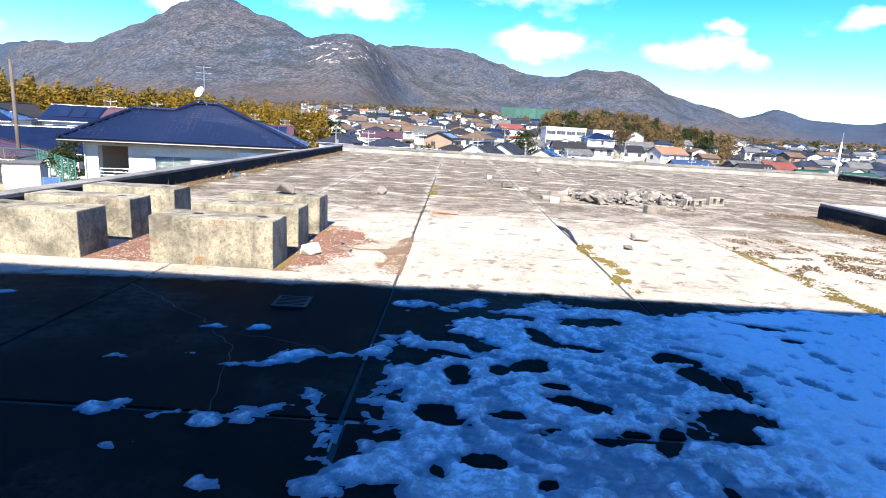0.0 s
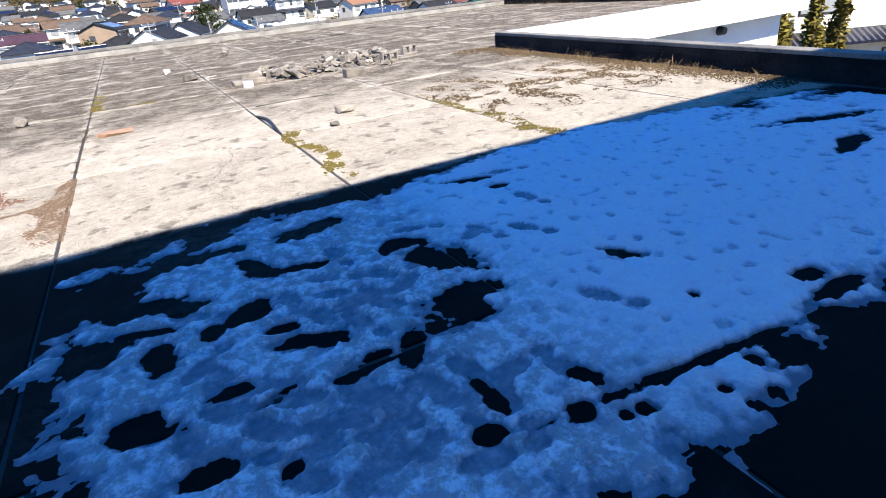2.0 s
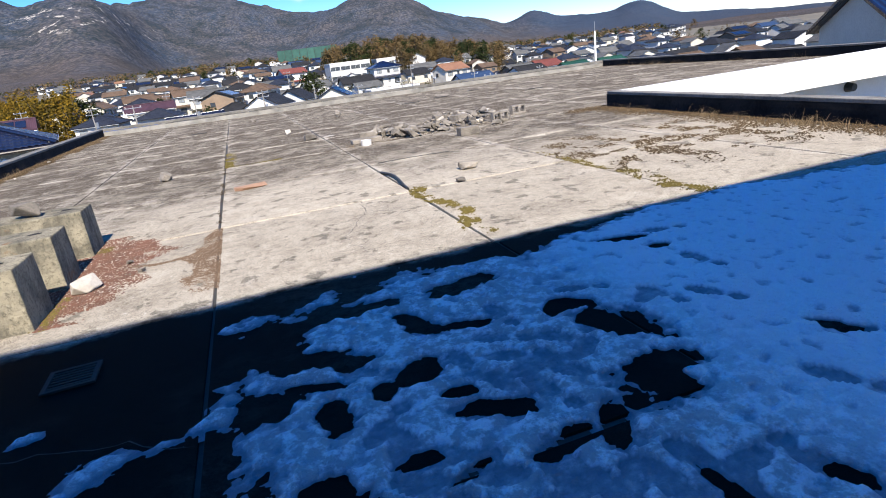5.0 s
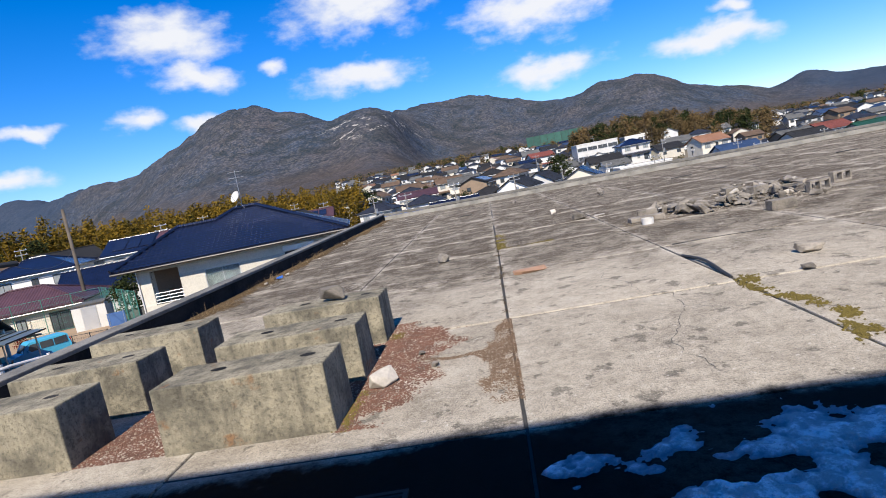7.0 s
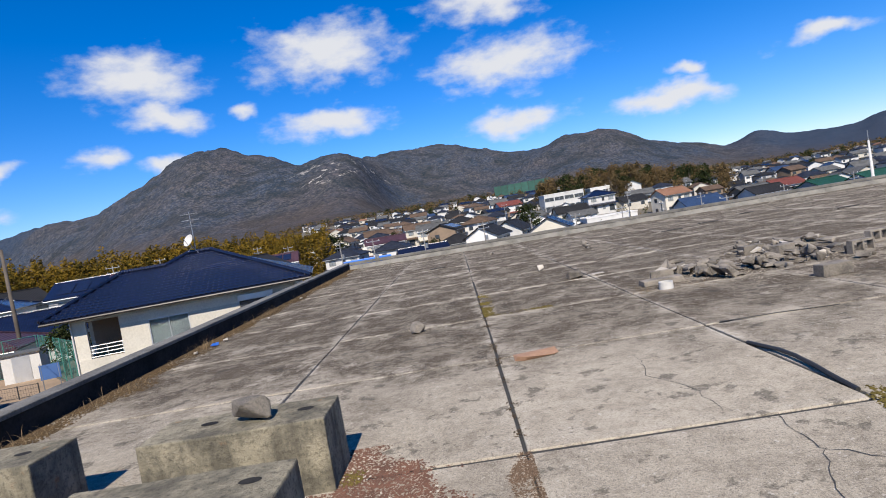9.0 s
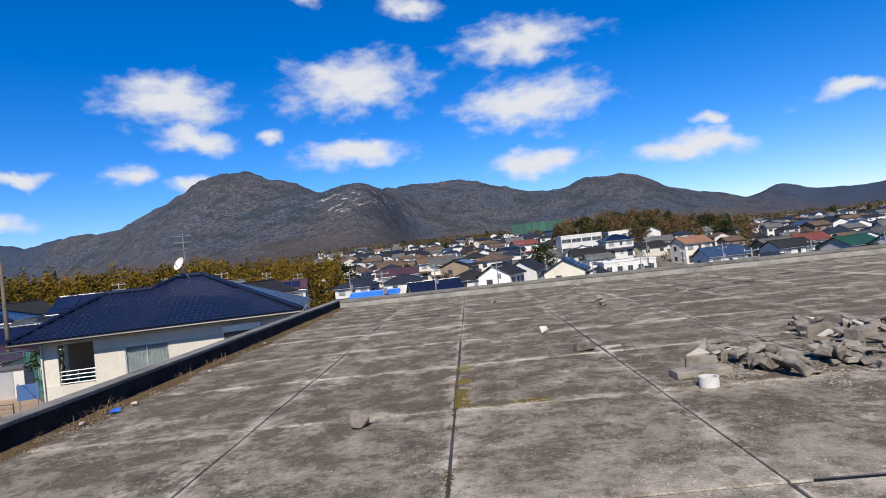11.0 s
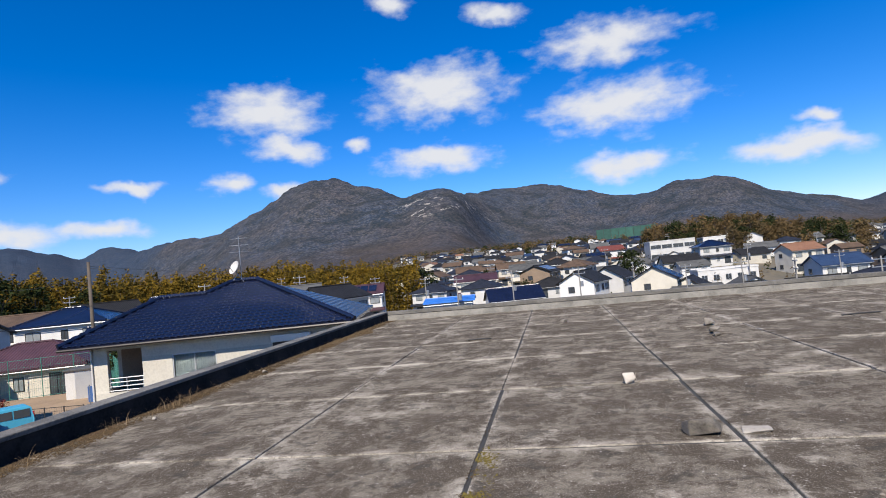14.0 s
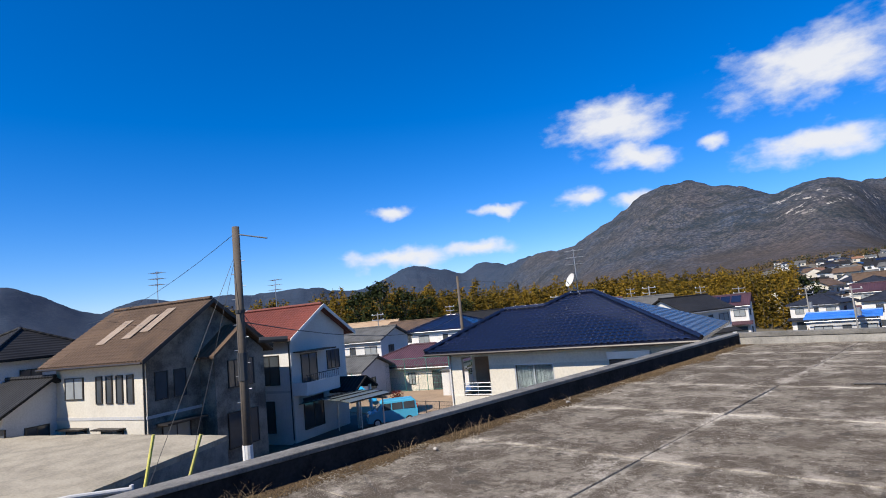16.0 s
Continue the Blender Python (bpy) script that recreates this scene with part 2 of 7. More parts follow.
def plinth_concrete():
    m, nt, bsdf = shader("plinth_concrete")
    pos = nt.nodes.new("ShaderNodeNewGeometry").outputs["Position"]
    streak = nt.nodes.new("ShaderNodeMapping")
    streak.inputs["Scale"].default_value = (5.0, 5.0, 0.7)
    nt.links.new(pos, streak.inputs["Vector"])
    n1, n2, n3 = noise_node(nt, pos, 3.2, 8.0, 0.7), noise_node(nt, pos, 34.0, 6.0, 0.8), noise_node(nt, streak.outputs[0], 1.6, 5.0, 0.6)
    col = mix_node(nt, ramp_node(nt, n1, 0.36, 0.66), (0.34, 0.3, 0.215), (0.13, 0.118, 0.09))
    col = mix_node(nt, math_node(nt, "MULTIPLY", ramp_node(nt, n3, 0.48, 0.7), 0.6), col, (0.075, 0.068, 0.055))
    col = mix_node(nt, math_node(nt, "MULTIPLY", ramp_node(nt, noise_node(nt, pos, 4.6, 4.0, 0.6), 0.62, 0.72), 0.6), col, (0.26, 0.12, 0.045))
    col = mix_node(nt, math_node(nt, "MULTIPLY", ramp_node(nt, n2, 0.48, 0.64), 0.6), col, (0.06, 0.055, 0.045))
    nt.links.new(col, bsdf.inputs["Base Color"])
    bsdf.inputs["Roughness"].default_value, bsdf.inputs["Specular IOR Level"].default_value = 0.95, 0.1
    bump_node(nt, bsdf, math_node(nt, "ADD", n1, n2), 0.8, 0.015)
    return m


BLOCK = plinth_concrete()
MOULD = weathered("mouldy_concrete", (0.032, 0.03, 0.028), (0.01, 0.01, 0.01), 2.0, 22, 0.95, 0.5, 0.012, worn=0.8, spec=0.15)
COPING = weathered("coping_concrete", (0.2, 0.185, 0.16), (0.06, 0.057, 0.05), 1.5, 26, 0.92, 0.5, 0.012, worn=0.7)
TAR = weathered("joint_tar", (0.05, 0.048, 0.045), (0.02, 0.02, 0.02), 3.0, 40, 0.9, 0.4, 0.006, rand=0)
WHITE = weathered("white_paint", (0.8, 0.79, 0.76), (0.66, 0.65, 0.62), 0.5, 18, 0.6, 0.08, 0.003)
GLASS = glass_pane("window_glass", (0.03, 0.035, 0.04))

# ---- building helpers ----
class Build:
    """Gathers corners and faces for one mesh."""

    def __init__(self):
        self.v, self.f = [], []

    def add(self, verts, faces, m=None):
        k = len(self.v)
        self.v += [tuple(m @ Vector(p)) if m else tuple(p) for p in verts]
        self.f += [tuple(i + k for i in f) for f in faces]
        return self

    def box(self, x0, y0, z0, x1, y1, z1, m=None):
        vs = [(x, y, z) for z in (z0, z1) for x, y in ((x0, y0), (x1, y0), (x1, y1), (x0, y1))]
        return self.add(vs, [(3, 2, 1, 0), (4, 5, 6, 7), (0, 1, 5, 4), (1, 2, 6, 5), (2, 3, 7, 6), (3, 0, 4, 7)], m)

    def prism(self, pts, z0, z1, m=None):
        n = len(pts)
        vs = [(x, y, z0) for x, y in pts] + [(x, y, z1) for x, y in pts]
        fs = [tuple(range(n - 1, -1, -1)), tuple(range(n, 2 * n))]
        fs += [(i, (i + 1) % n, n + (i + 1) % n, n + i) for i in range(n)]
        return self.add(vs, fs, m)

    def tube(self, pts, r, n=8, m=None):
        pts = [Vector(p) for p in pts]
        rs = r if isinstance(r, (list, tuple)) else [r] * len(pts)
        vs, fs = [], []
        for i, p in enumerate(pts):
            d = (pts[min(i + 1, len(pts) - 1)] - pts[max(i - 1, 0)]).normalized()
            side = d.cross(Vector((0, 0, 1)))
            if side.length < 0.05:
                side = d.cross(Vector((1, 0, 0)))
            side.normalize()
            up = side.cross(d)
            for j in range(n):
                a = 2 * math.pi * j / n
                vs.append(p + (side * math.cos(a) + up * math.sin(a)) * rs[i])
        for i in range(len(pts) - 1):
            for j in range(n):
                fs.append((i * n + j, i * n + (j + 1) % n, (i + 1) * n + (j + 1) % n, (i + 1) * n + j))
        fs.append(tuple(range(n - 1, -1, -1)))
        fs.append(tuple((len(pts) - 1) * n + j for j in range(n)))
        return self.add(vs, fs, m)

    def mesh(self, name, material, bevel=0.0, smooth=False, rough=0.0, cuts=0):
        me = bpy.data.meshes.new(name)
        me.from_pydata(self.v, [], self.f)
        if bevel or rough or cuts:
            bm = bmesh.new()
            bm.from_mesh(me)
            if bevel:
                bmesh.ops.bevel(bm, geom=bm.edges[:], offset=bevel, segments=2, affect="EDGES", profile=0.6)
            if cuts:
                bmesh.ops.triangulate(bm, faces=[f for f in bm.faces if len(f.verts) > 4])
                bmesh.ops.subdivide_edges(bm, edges=[e for e in bm.edges if e.calc_length() > 0.12], cuts=cuts, use_grid_fill=True)
            if rough:
                for v in bm.verts:
                    p = v.co
                    v.co = p + noise.noise_vector(p * 3.1 + Vector((len(bm.verts), 0, 0))) * rough + noise.noise_vector(p * 11.0) * rough * 0.5
            bm.to_mesh(me)
            bm.free()
        me.materials.append(material)
        if smooth:
            me.polygons.foreach_set("use_smooth", [True] * len(me.polygons))
        me.update()
        return me


def part(name, b, material, parent, label="", **opts):
    """Links what b gathered as one mesh object under a thing or a part."""
    ob = new(name, b.mesh(name, material, **opts))
    ob.parent = parent
    return tagged(ob, label)


def thing(name, at, label, category, group="", kind="", turn=0.0):
    ob = new(name)
    ob.matrix_world = pose(*at, 0, 0, turn)
    return tagged(ob, label, category, group, kind)


def solid(name, b, material, label="", category="", group="", kind="", at=(0, 0, 0), turn=0.0, **opts):
    """A thing that is one mesh."""
    ob = new(name, b.mesh(name, material, **opts))
    ob.matrix_world = pose(*at, 0, 0, turn)
    return tagged(ob, label, category, group, kind)


# ---- the roof we walk on ----
PITCH_Y = 2.285
JX = [-4.9, -2.1, 0.0, 2.1, 4.15, 6.02]
JX_WING = [8.1, 10.2, 12.3, 14.4, 16.4, 18.1]
ROWS = [3.0] + [15.5 + PITCH_Y * k for k in range(-5, 7)] + [31.5]
GROUND = -5.6


def far_edge(x):
    return 31.25 - 0.055 * x


floor = solid("floor", Build().prism([(-5.15, 2.9), (7.6, 2.9), (7.6, 15.2), (18.4, 15.2), (18.4, far_edge(18.4) + 0.25), (-5.15, far_edge(-5.15) + 0.25)], -0.35, -0.013),
              TAR, "weathered concrete flat roof with dark open joints", "roof", kind="structure")
building_wall = solid("wall_building", Build().prism([(-5.1, 3.0), (7.55, 3.0), (7.55, 15.8), (18.3, 15.8), (18.3, far_edge(18.3) + 0.15), (-5.1, far_edge(-5.1) + 0.15)], GROUND - 0.5, -0.36),
                      WHITE, "white rendered walls of the flat-roofed building", "wall", kind="structure")
# the taller part of the building behind, which throws the shade
TOP = (8.8 - 3.0) * math.tan(radians(SUN_EL))
solid("wall_penthouse", Build().box(-6.0, -7.0, GROUND - 0.5, 11.0, 2.9, TOP), WHITE, "pale plastered wall of the higher block", "wall", kind="structure")


def parapet(name, pts, height, inner, label):
    """A kerb of two layers along a closed outline, with a groove under the coping."""
    ob = thing(name, (0, 0, 0), label, "parapet", kind="structure")
    b = Build().prism(pts, -0.05, height - (0.06 if inner is MOULD else 0.13))
    part("upstand", b, inner, ob, "dark mould-stained upstand", cuts=6, rough=0.008)
    cx, cy = sum(p[0] for p in pts) / len(pts), sum(p[1] for p in pts) / len(pts)
    part("coping", Build().prism([(x + (0.03 if x > cx else -0.03) * 0.6, y + (0.03 if y > cy else -0.03) * 0.6) for x, y in pts], height - (0.055 if inner is MOULD else 0.115), height), COPING, ob, "grey lichen-spotted coping", bevel=0.012)
    return ob


parapet("parapet_west", [(-5.15, 3.0), (-4.9, 3.0), (-4.9, far_edge(-4.9)), (-5.15, far_edge(-5.15))], 0.3, MOULD, "low concrete parapet with black mould along the roof edge")
parapet("parapet_north", [(-5.16, far_edge(-5.16) + 0.003), (18.1, far_edge(18.1) + 0.003), (18.1, far_edge(18.1) + 0.25), (-5.16, far_edge(-5.16) + 0.25)], 0.3, CONCRETE, "low weathered concrete parapet along the roof edge")
parapet("parapet_court", [(7.38, 3.0), (7.6, 3.0), (8.01, 15.27), (7.79, 15.27)], 0.31, MOULD, "low black-stained parapet beside the courtyard")
parapet("parapet_east", [(18.12, 15.3), (18.37, 15.3), (18.37, far_edge(18.3) + 0.2), (18.12, far_edge(18.3) + 0.2)], 0.31, MOULD, "low black-stained parapet along the roof edge")
fas = thing("fascia_court", (0, 0, 0), "broad white fascia over the courtyard wall", "fascia", kind="structure")
part("fascia_board", Build().box(8.02, 15.06, -0.36, 18.38, 15.28, 0.3), WHITE, fas, bevel=0.01)

# screed slabs, one by one
rng = random.Random(5)
slab_cells = []
for j in range(len(ROWS) - 1):
    y0, y1 = ROWS[j], ROWS[j + 1]
    xs = JX + ([7.4] if y1 < 15.6 else JX_WING)
    for i in range(len(xs) - 1):
        x0, x1 = xs[i], xs[i + 1]
        yy1 = min(y1, far_edge((x0 + x1) / 2) - 0.01)
        slab_cells.append((x0, y0, x1, yy1))


def slab(x0, y0, x1, y1):
    g = 0.009 + rng.random() * 0.008
    h = g * 1.5
    j = [rng.uniform(-0.012, 0.012) for _ in range(8)]
    dz = rng.uniform(-0.004, 0.004)
    a = [(x0 + g + j[0], y0 + h + j[1]), (x1 - g + j[2], y0 + h + j[3]), (x1 - g + j[4], y1 - h + j[5]), (x0 + g + j[6], y1 - h + j[7])]
    c = [(x * 0.997 + (x0 + x1) / 2 * 0.003, y * 0.997 + (y0 + y1) / 2 * 0.003) for x, y in a]
    vs = [(x, y, -0.03) for x, y in a] + [(x, y, -0.008) for x, y in a] + [(x, y, dz * 0.3) for x, y in c]
    fs = [(0, 1, 5, 4), (1, 2, 6, 5), (2, 3, 7, 6), (3, 0, 4, 7), (4, 5, 9, 8), (5, 6, 10, 9), (6, 7, 11, 10), (7, 4, 8, 11), (8, 9, 10, 11)]
    return Build().add(vs, fs)


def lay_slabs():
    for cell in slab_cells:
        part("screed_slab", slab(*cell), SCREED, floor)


# ---- machine plinths ----
def plinth(x0, x1, y0, y1, h, holes):
    ob = thing("plinth", ((x0 + x1) / 2, (y0 + y1) / 2, 0), "rough grey concrete machine plinth with rust stains", "plinth", "machine plinths on the roof")
    w, d = (x1 - x0) / 2, (y1 - y0) / 2
    me = Build().box(-w, -d, -0.02, w, d, h).mesh("block", BLOCK, bevel=0.012, cuts=5, rough=0.006)
    blk = new("block", me)
    blk.parent = ob
    # no recess: a flat dark disc paints the shade inside each pocket
    for hx in holes:
        bpy_ring = Build()
        pts = [(hx + 0.055 * math.cos(a), 0.02 + 0.035 * math.sin(a), h + 0.0015) for a in [k * math.pi / 8 for k in range(16)]]
        bpy_ring.add(pts + [(hx, 0.02, h + 0.0016)], [(k, (k + 1) % 16, 16) for k in range(16)])
        part("bolt_pocket", bpy_ring, MOULD, ob, "bolt pocket, its shade a flat dark disc")
    return ob


for y0, y1 in ((8.98, 9.43), (9.85, 10.28), (10.82, 11.27)):
    plinth(-2.29, -1.15, y0, y1, 0.445, (-0.22, 0.4))
    plinth(-4.1, -2.96, y0 + 0.02, y1 + 0.02, 0.44, (-0.3, 0.35))

# ---- ground and mountains ----
def lerp_table(x, table):
    if x <= table[0][0]:
        return table[0][1]
    for (x0, v0), (x1, v1) in zip(table, table[1:]):
        if x <= x1:
            return v0 + (v1 - v0) * (x - x0) / (x1 - x0)
    return table[-1][1]


SLOPE = [(-180, 0.0), (-100, 0.0), (-75, 0.008), (-45, 0.02), (-30, 0.019), (-14, 0.012), (0, 0.0135), (10, 0.0125), (25, 0.008), (36, 0.006), (60, 0.004), (100, 0.0), (180, 0.0)]


# height of the land by distance, for three bearings across the town
LAND_R = (80, 130, 165, 220, 300, 450, 600, 900)
LAND = [(0, (-8.8, -8.3, -7.2, -5.0, -1.0, 5.5, 12.5, 23.0)), (8, (-10.4, -9.8, -6.6, -3.4, 1.0, 5.0, 11.0, 19.0)),
        (18, (-10.6, -10.2, -7.6, -4.4, 0.5, 3.0, 7.0, 14.0)), (27, (-11.0, -11.3, -11.0, -10.2, -8.2, -5.0, -2.0, 4.0))]


def town_z(az, r):
    rows = [lerp_table(r, list(zip(LAND_R, zs))) for _, zs in LAND]
    return lerp_table(az, [(a, z) for (a, _), z in zip(LAND, rows)])


def ground_z(x, y):
    """The valley floor: level round the building, rising gently to the foot of the hills."""
    x, y = x - 0.5, y - 12.0
    r, az = math.hypot(x, y), math.degrees(math.atan2(x, y))
    s = lerp_table(az, SLOPE)
    up = max(0.0, min(r, 900) - 80)
    low = (4.0 - 3.5 * max(0.0, min(1.0, (r - 150) / 170))) * min(1.0, max(0.0, (az + 22) / 14)) * min(1.0, max(0.0, (70 - az) / 14)) * min(1.0, max(0.0, (r - 26) / 50))
    low = max(low, 1.0 * min(1.0, max(0.0, (az + 95) / 10)) * min(1.0, max(0.0, (10 - az) / 14)) * min(1.0, max(0.0, (r - 52) / 16)))
    z = GROUND - low + s * up
    into = max(0.0, min(1.0, (az + 24) / 10)) * max(0.0, min(1.0, (80 - az) / 20)) * max(0.0, min(1.0, (r - 45) / 35)) * max(0.0, min(1.0, (1500 - r) / 600))
    if into > 0:
        z += (town_z(az, r) - z) * into
    return z + noise.noise(Vector((x * 0.01, y * 0.01, 3))) * min(1.5, up * 0.01)


SOIL = weathered("winter_ground", (0.16, 0.13, 0.085), (0.075, 0.07, 0.05), 0.05, 1.2, 0.95, 0.3, 0.05, rand=0, worn=0.9)
rings = [0, 8, 16, 24, 32, 40, 50, 60, 72, 86, 100, 120, 145, 175, 210, 250, 300, 360, 430, 510, 600, 720, 900, 1200, 1700, 2500, 3500, 4700]
gb = Build()
NA = 144
gv = [(0.5, 12.0, GROUND)]
for r in rings[1:]:
    for k in range(NA):
        a = 2 * math.pi * k / NA
        x, y = 0.5 + r * math.sin(a), 12.0 + r * math.cos(a)
        gv.append((x, y, ground_z(x, y)))
gf = [(0, 1 + (k + 1) % NA, 1 + k) for k in range(NA)]
for i in range(len(rings) - 2):
    for k in range(NA):
        a, b2 = 1 + i * NA + k, 1 + i * NA + (k + 1) % NA
        gf.append((a, b2, b2 + NA, a + NA))
gb.add(gv, [tuple(reversed(f)) for f in gf])
solid("ground", gb, SOIL, "valley floor of winter grass and earth", "ground", kind="structure", smooth=True)


def forest_material():
    m, nt, bsdf = shader("winter_forest")
    pos = nt.nodes.new("ShaderNodeNewGeometry").outputs["Position"]
    n1, n2, n3 = noise_node(nt, pos, 0.004, 6.0), noise_node(nt, pos, 0.035, 6.0, 0.7), noise_node(nt, pos, 0.16, 4.0, 0.8)
    # the bluish second tone carries distance haze in the base colour
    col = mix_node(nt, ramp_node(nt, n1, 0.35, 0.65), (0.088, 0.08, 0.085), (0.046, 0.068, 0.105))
    col = mix_node(nt, math_node(nt, "MULTIPLY", ramp_node(nt, n2, 0.43, 0.6), 0.7), col, (0.02, 0.03, 0.034))
    col = mix_node(nt, math_node(nt, "MULTIPLY", ramp_node(nt, n3, 0.47, 0.62), 0.4), col, (0.165, 0.145, 0.135))
    crowns = vnode(nt, "ShaderNodeTexVoronoi", Scale=0.19)
    nt.links.new(pos, crowns.inputs["Vector"])
    tone = math_node(nt, "MULTIPLY", crowns.outputs["Color"], 1.0)
    col = mix_node(nt, math_node(nt, "MULTIPLY", ramp_node(nt, tone, 0.45, 0.7), 0.5), col, (0.022, 0.036, 0.055))
    col = mix_node(nt, math_node(nt, "MULTIPLY", math_node(nt, "SUBTRACT", 1.0, ramp_node(nt, tone, 0.25, 0.45)), 0.35), col, (0.15, 0.13, 0.12))
    # gaps between crowns and gullies darkened: relief shade put into the colour
    col = mix_node(nt, math_node(nt, "MULTIPLY", ramp_node(nt, crowns.outputs["Distance"], 0.4, 0.8), 0.4), col, (0.014, 0.018, 0.02))
    gully_shade = noise_node(nt, pos, 0.011, 3.0, 0.5)
    col = mix_node(nt, math_node(nt, "MULTIPLY", ramp_node(nt, gully_shade, 0.5, 0.64), 0.45), col, (0.018, 0.026, 0.028))
    # distance haze put in the outer ranges' colour, bare rock on the second summit
    xyz = nt.nodes.new("ShaderNodeSeparateXYZ")
    nt.links.new(pos, xyz.inputs[0])
    low = math_node(nt, "MULTIPLY", ramp_node(nt, math_node(nt, "ADD", xyz.outputs["Z"], math_node(nt, "MULTIPLY", n1, 90.0)), 130.0, 60.0), 0.5)
    col = mix_node(nt, low, col, (0.088, 0.062, 0.044))
    outer_haze = math_node(nt, "MAXIMUM", ramp_node(nt, xyz.outputs["X"], -1150.0, -1700.0), ramp_node(nt, xyz.outputs["X"], 900.0, 1300.0))
    col = mix_node(nt, math_node(nt, "MULTIPLY", outer_haze, 0.75), col, (0.032, 0.05, 0.082))
    dx = math_node(nt, "DIVIDE", math_node(nt, "ADD", xyz.outputs["X"], 285), 150.0)
    dz = math_node(nt, "DIVIDE", math_node(nt, "SUBTRACT", xyz.outputs["Z"], 165), 46.0)
    near = math_node(nt, "ADD", math_node(nt, "MULTIPLY", dx, dx), math_node(nt, "MULTIPLY", dz, dz))
    bare = math_node(nt, "SUBTRACT", 1.0, ramp_node(nt, near, 0.3, 1.0))
    bare = math_node(nt, "MULTIPLY", bare, ramp_node(nt, noise_node(nt, pos, 0.03, 8.0, 0.75), 0.57, 0.63))
    col = mix_node(nt, bare, col, (0.42, 0.38, 0.33))
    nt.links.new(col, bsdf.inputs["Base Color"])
    bsdf.inputs["Roughness"].default_value, bsdf.inputs["Specular IOR Level"].default_value = 1.0, 0.05
    bump_node(nt, bsdf, math_node(nt, "ADD", n3, math_node(nt, "MULTIPLY", n2, 1.2)), 0.6, 8.0)
    return m


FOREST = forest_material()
# summits: bearing, height above the eye as an angle, half width in bearing, distance, depth
SUMMITS = [(-23.6, 6.88, 2.5, 2000, 560), (-19.9, 5.99, 2.2, 2000, 560), (-17.0, 3.62, 1.8, 1900, 520), (-8.5, 2.13, 1.6, 1900, 480), (24.6, 1.00, 1.6, 2500, 460),
           (-51.2, 1.01, 1.7, 3000, 460), (-57.0, 0.80, 2.0, 3000, 460), (-35.0, 1.56, 1.5, 2300, 460), (-27.5, 4.63, 2.6, 1950, 520), (-14.6, 4.18, 2.4, 1850, 500),
           (-10.9, 5.95, 2.6, 1650, 430), (-6.5, 5.01, 2.8, 2300, 500), (-1.2, 5.93, 3.6, 2500, 560), (4.0, 3.80, 3.0, 2450, 520), (8.2, 2.39, 2.4, 2300, 480),
           (12.4, 4.49, 2.8, 2250, 500), (17.4, 4.28, 2.8, 2250, 500), (22.3, 2.23, 2.6, 2400, 480), (28.5, 2.56, 1.9, 2700, 460), (32.8, 1.78, 2.2, 2700, 460),
           (38.0, 2.35, 2.4, 2800, 460), (43.5, 0.80, 3.0, 3000, 460), (51.0, 0.48, 5.0, 3000, 460), (-32.8, 3.31, 2.2, 2200, 480), (-30.3, 1.85, 1.8, 2000, 480),
           (-38.9, 2.04, 1.4, 2700, 460), (-36.8, 2.96, 1.6, 2500, 460), (-41.2, 3.84, 1.7, 3000, 460), (-44.8, 2.75, 1.8, 3000, 460), (-48.4, 3.93, 2.2, 3000, 460),
           (-54.0, 2.14, 2.8, 3000, 460), (-60.5, 2.99, 3.0, 2900, 460), (-66.5, 2.81, 3.0, 2900, 460), (-73.0, 3.28, 3.4, 2700, 460), (-83.5, 4.54, 4.6, 2500, 460),
           (-95.0, 5.25, 6.0, 2500, 460)]


def mountain_z(az, r):
    x, y = r * math.sin(radians(az)), r * math.cos(radians(az))
    h = 0.0
    wob = 0.6 * noise.noise(Vector((x * 0.0022, y * 0.0022, 9.0)))
    for a, el, w, d, deep in SUMMITS:
        da = (az + wob - a) / w
        if abs(da) < 3:
            dr = (r - d) / (deep if r < d else deep * 0.8)
            h += d * math.tan(radians(el)) * math.exp(-0.5 * da * da * 1.15) * math.exp(-0.9 * dr * dr)
    rough_h = noise.fractal(Vector((x * 0.006, y * 0.006, 0.0)), 0.8, 2.1, 6)
    ridge = 1.0 - abs(noise.noise(Vector((x * 0.0045, y * 0.0045, 5.0)))) * 2.0
    return h * (1 + 0.06 * rough_h) + ridge * min(h * 0.08, 11) + 3.0 * noise.noise(Vector((x * 0.03, y * 0.03, 2.0))) * min(1, h / 60)


def mountains():
    na, nr = 760, 100
    vs, fs = [], []
    for k in range(na + 1):
        az = -112 + 180 * k / na
        for i in range(nr + 1):
            r = 620 * (3900 / 620) ** (i / nr)
            x, y = 0.5 + r * math.sin(radians(az)), 12 + r * math.cos(radians(az))
            z = mountain_z(az, r)
            g = ground_z(x, y)
            vs.append((x, y, g + z - (2.5 if i == 0 else 0) + 0.8))
    for k in range(na):
        for i in range(nr):
            a = k * (nr + 1) + i
            fs.append((a, a + nr + 1, a + nr + 2, a + 1))
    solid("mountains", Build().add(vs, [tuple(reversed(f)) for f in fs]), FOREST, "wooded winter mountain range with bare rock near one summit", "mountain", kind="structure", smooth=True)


mountains()

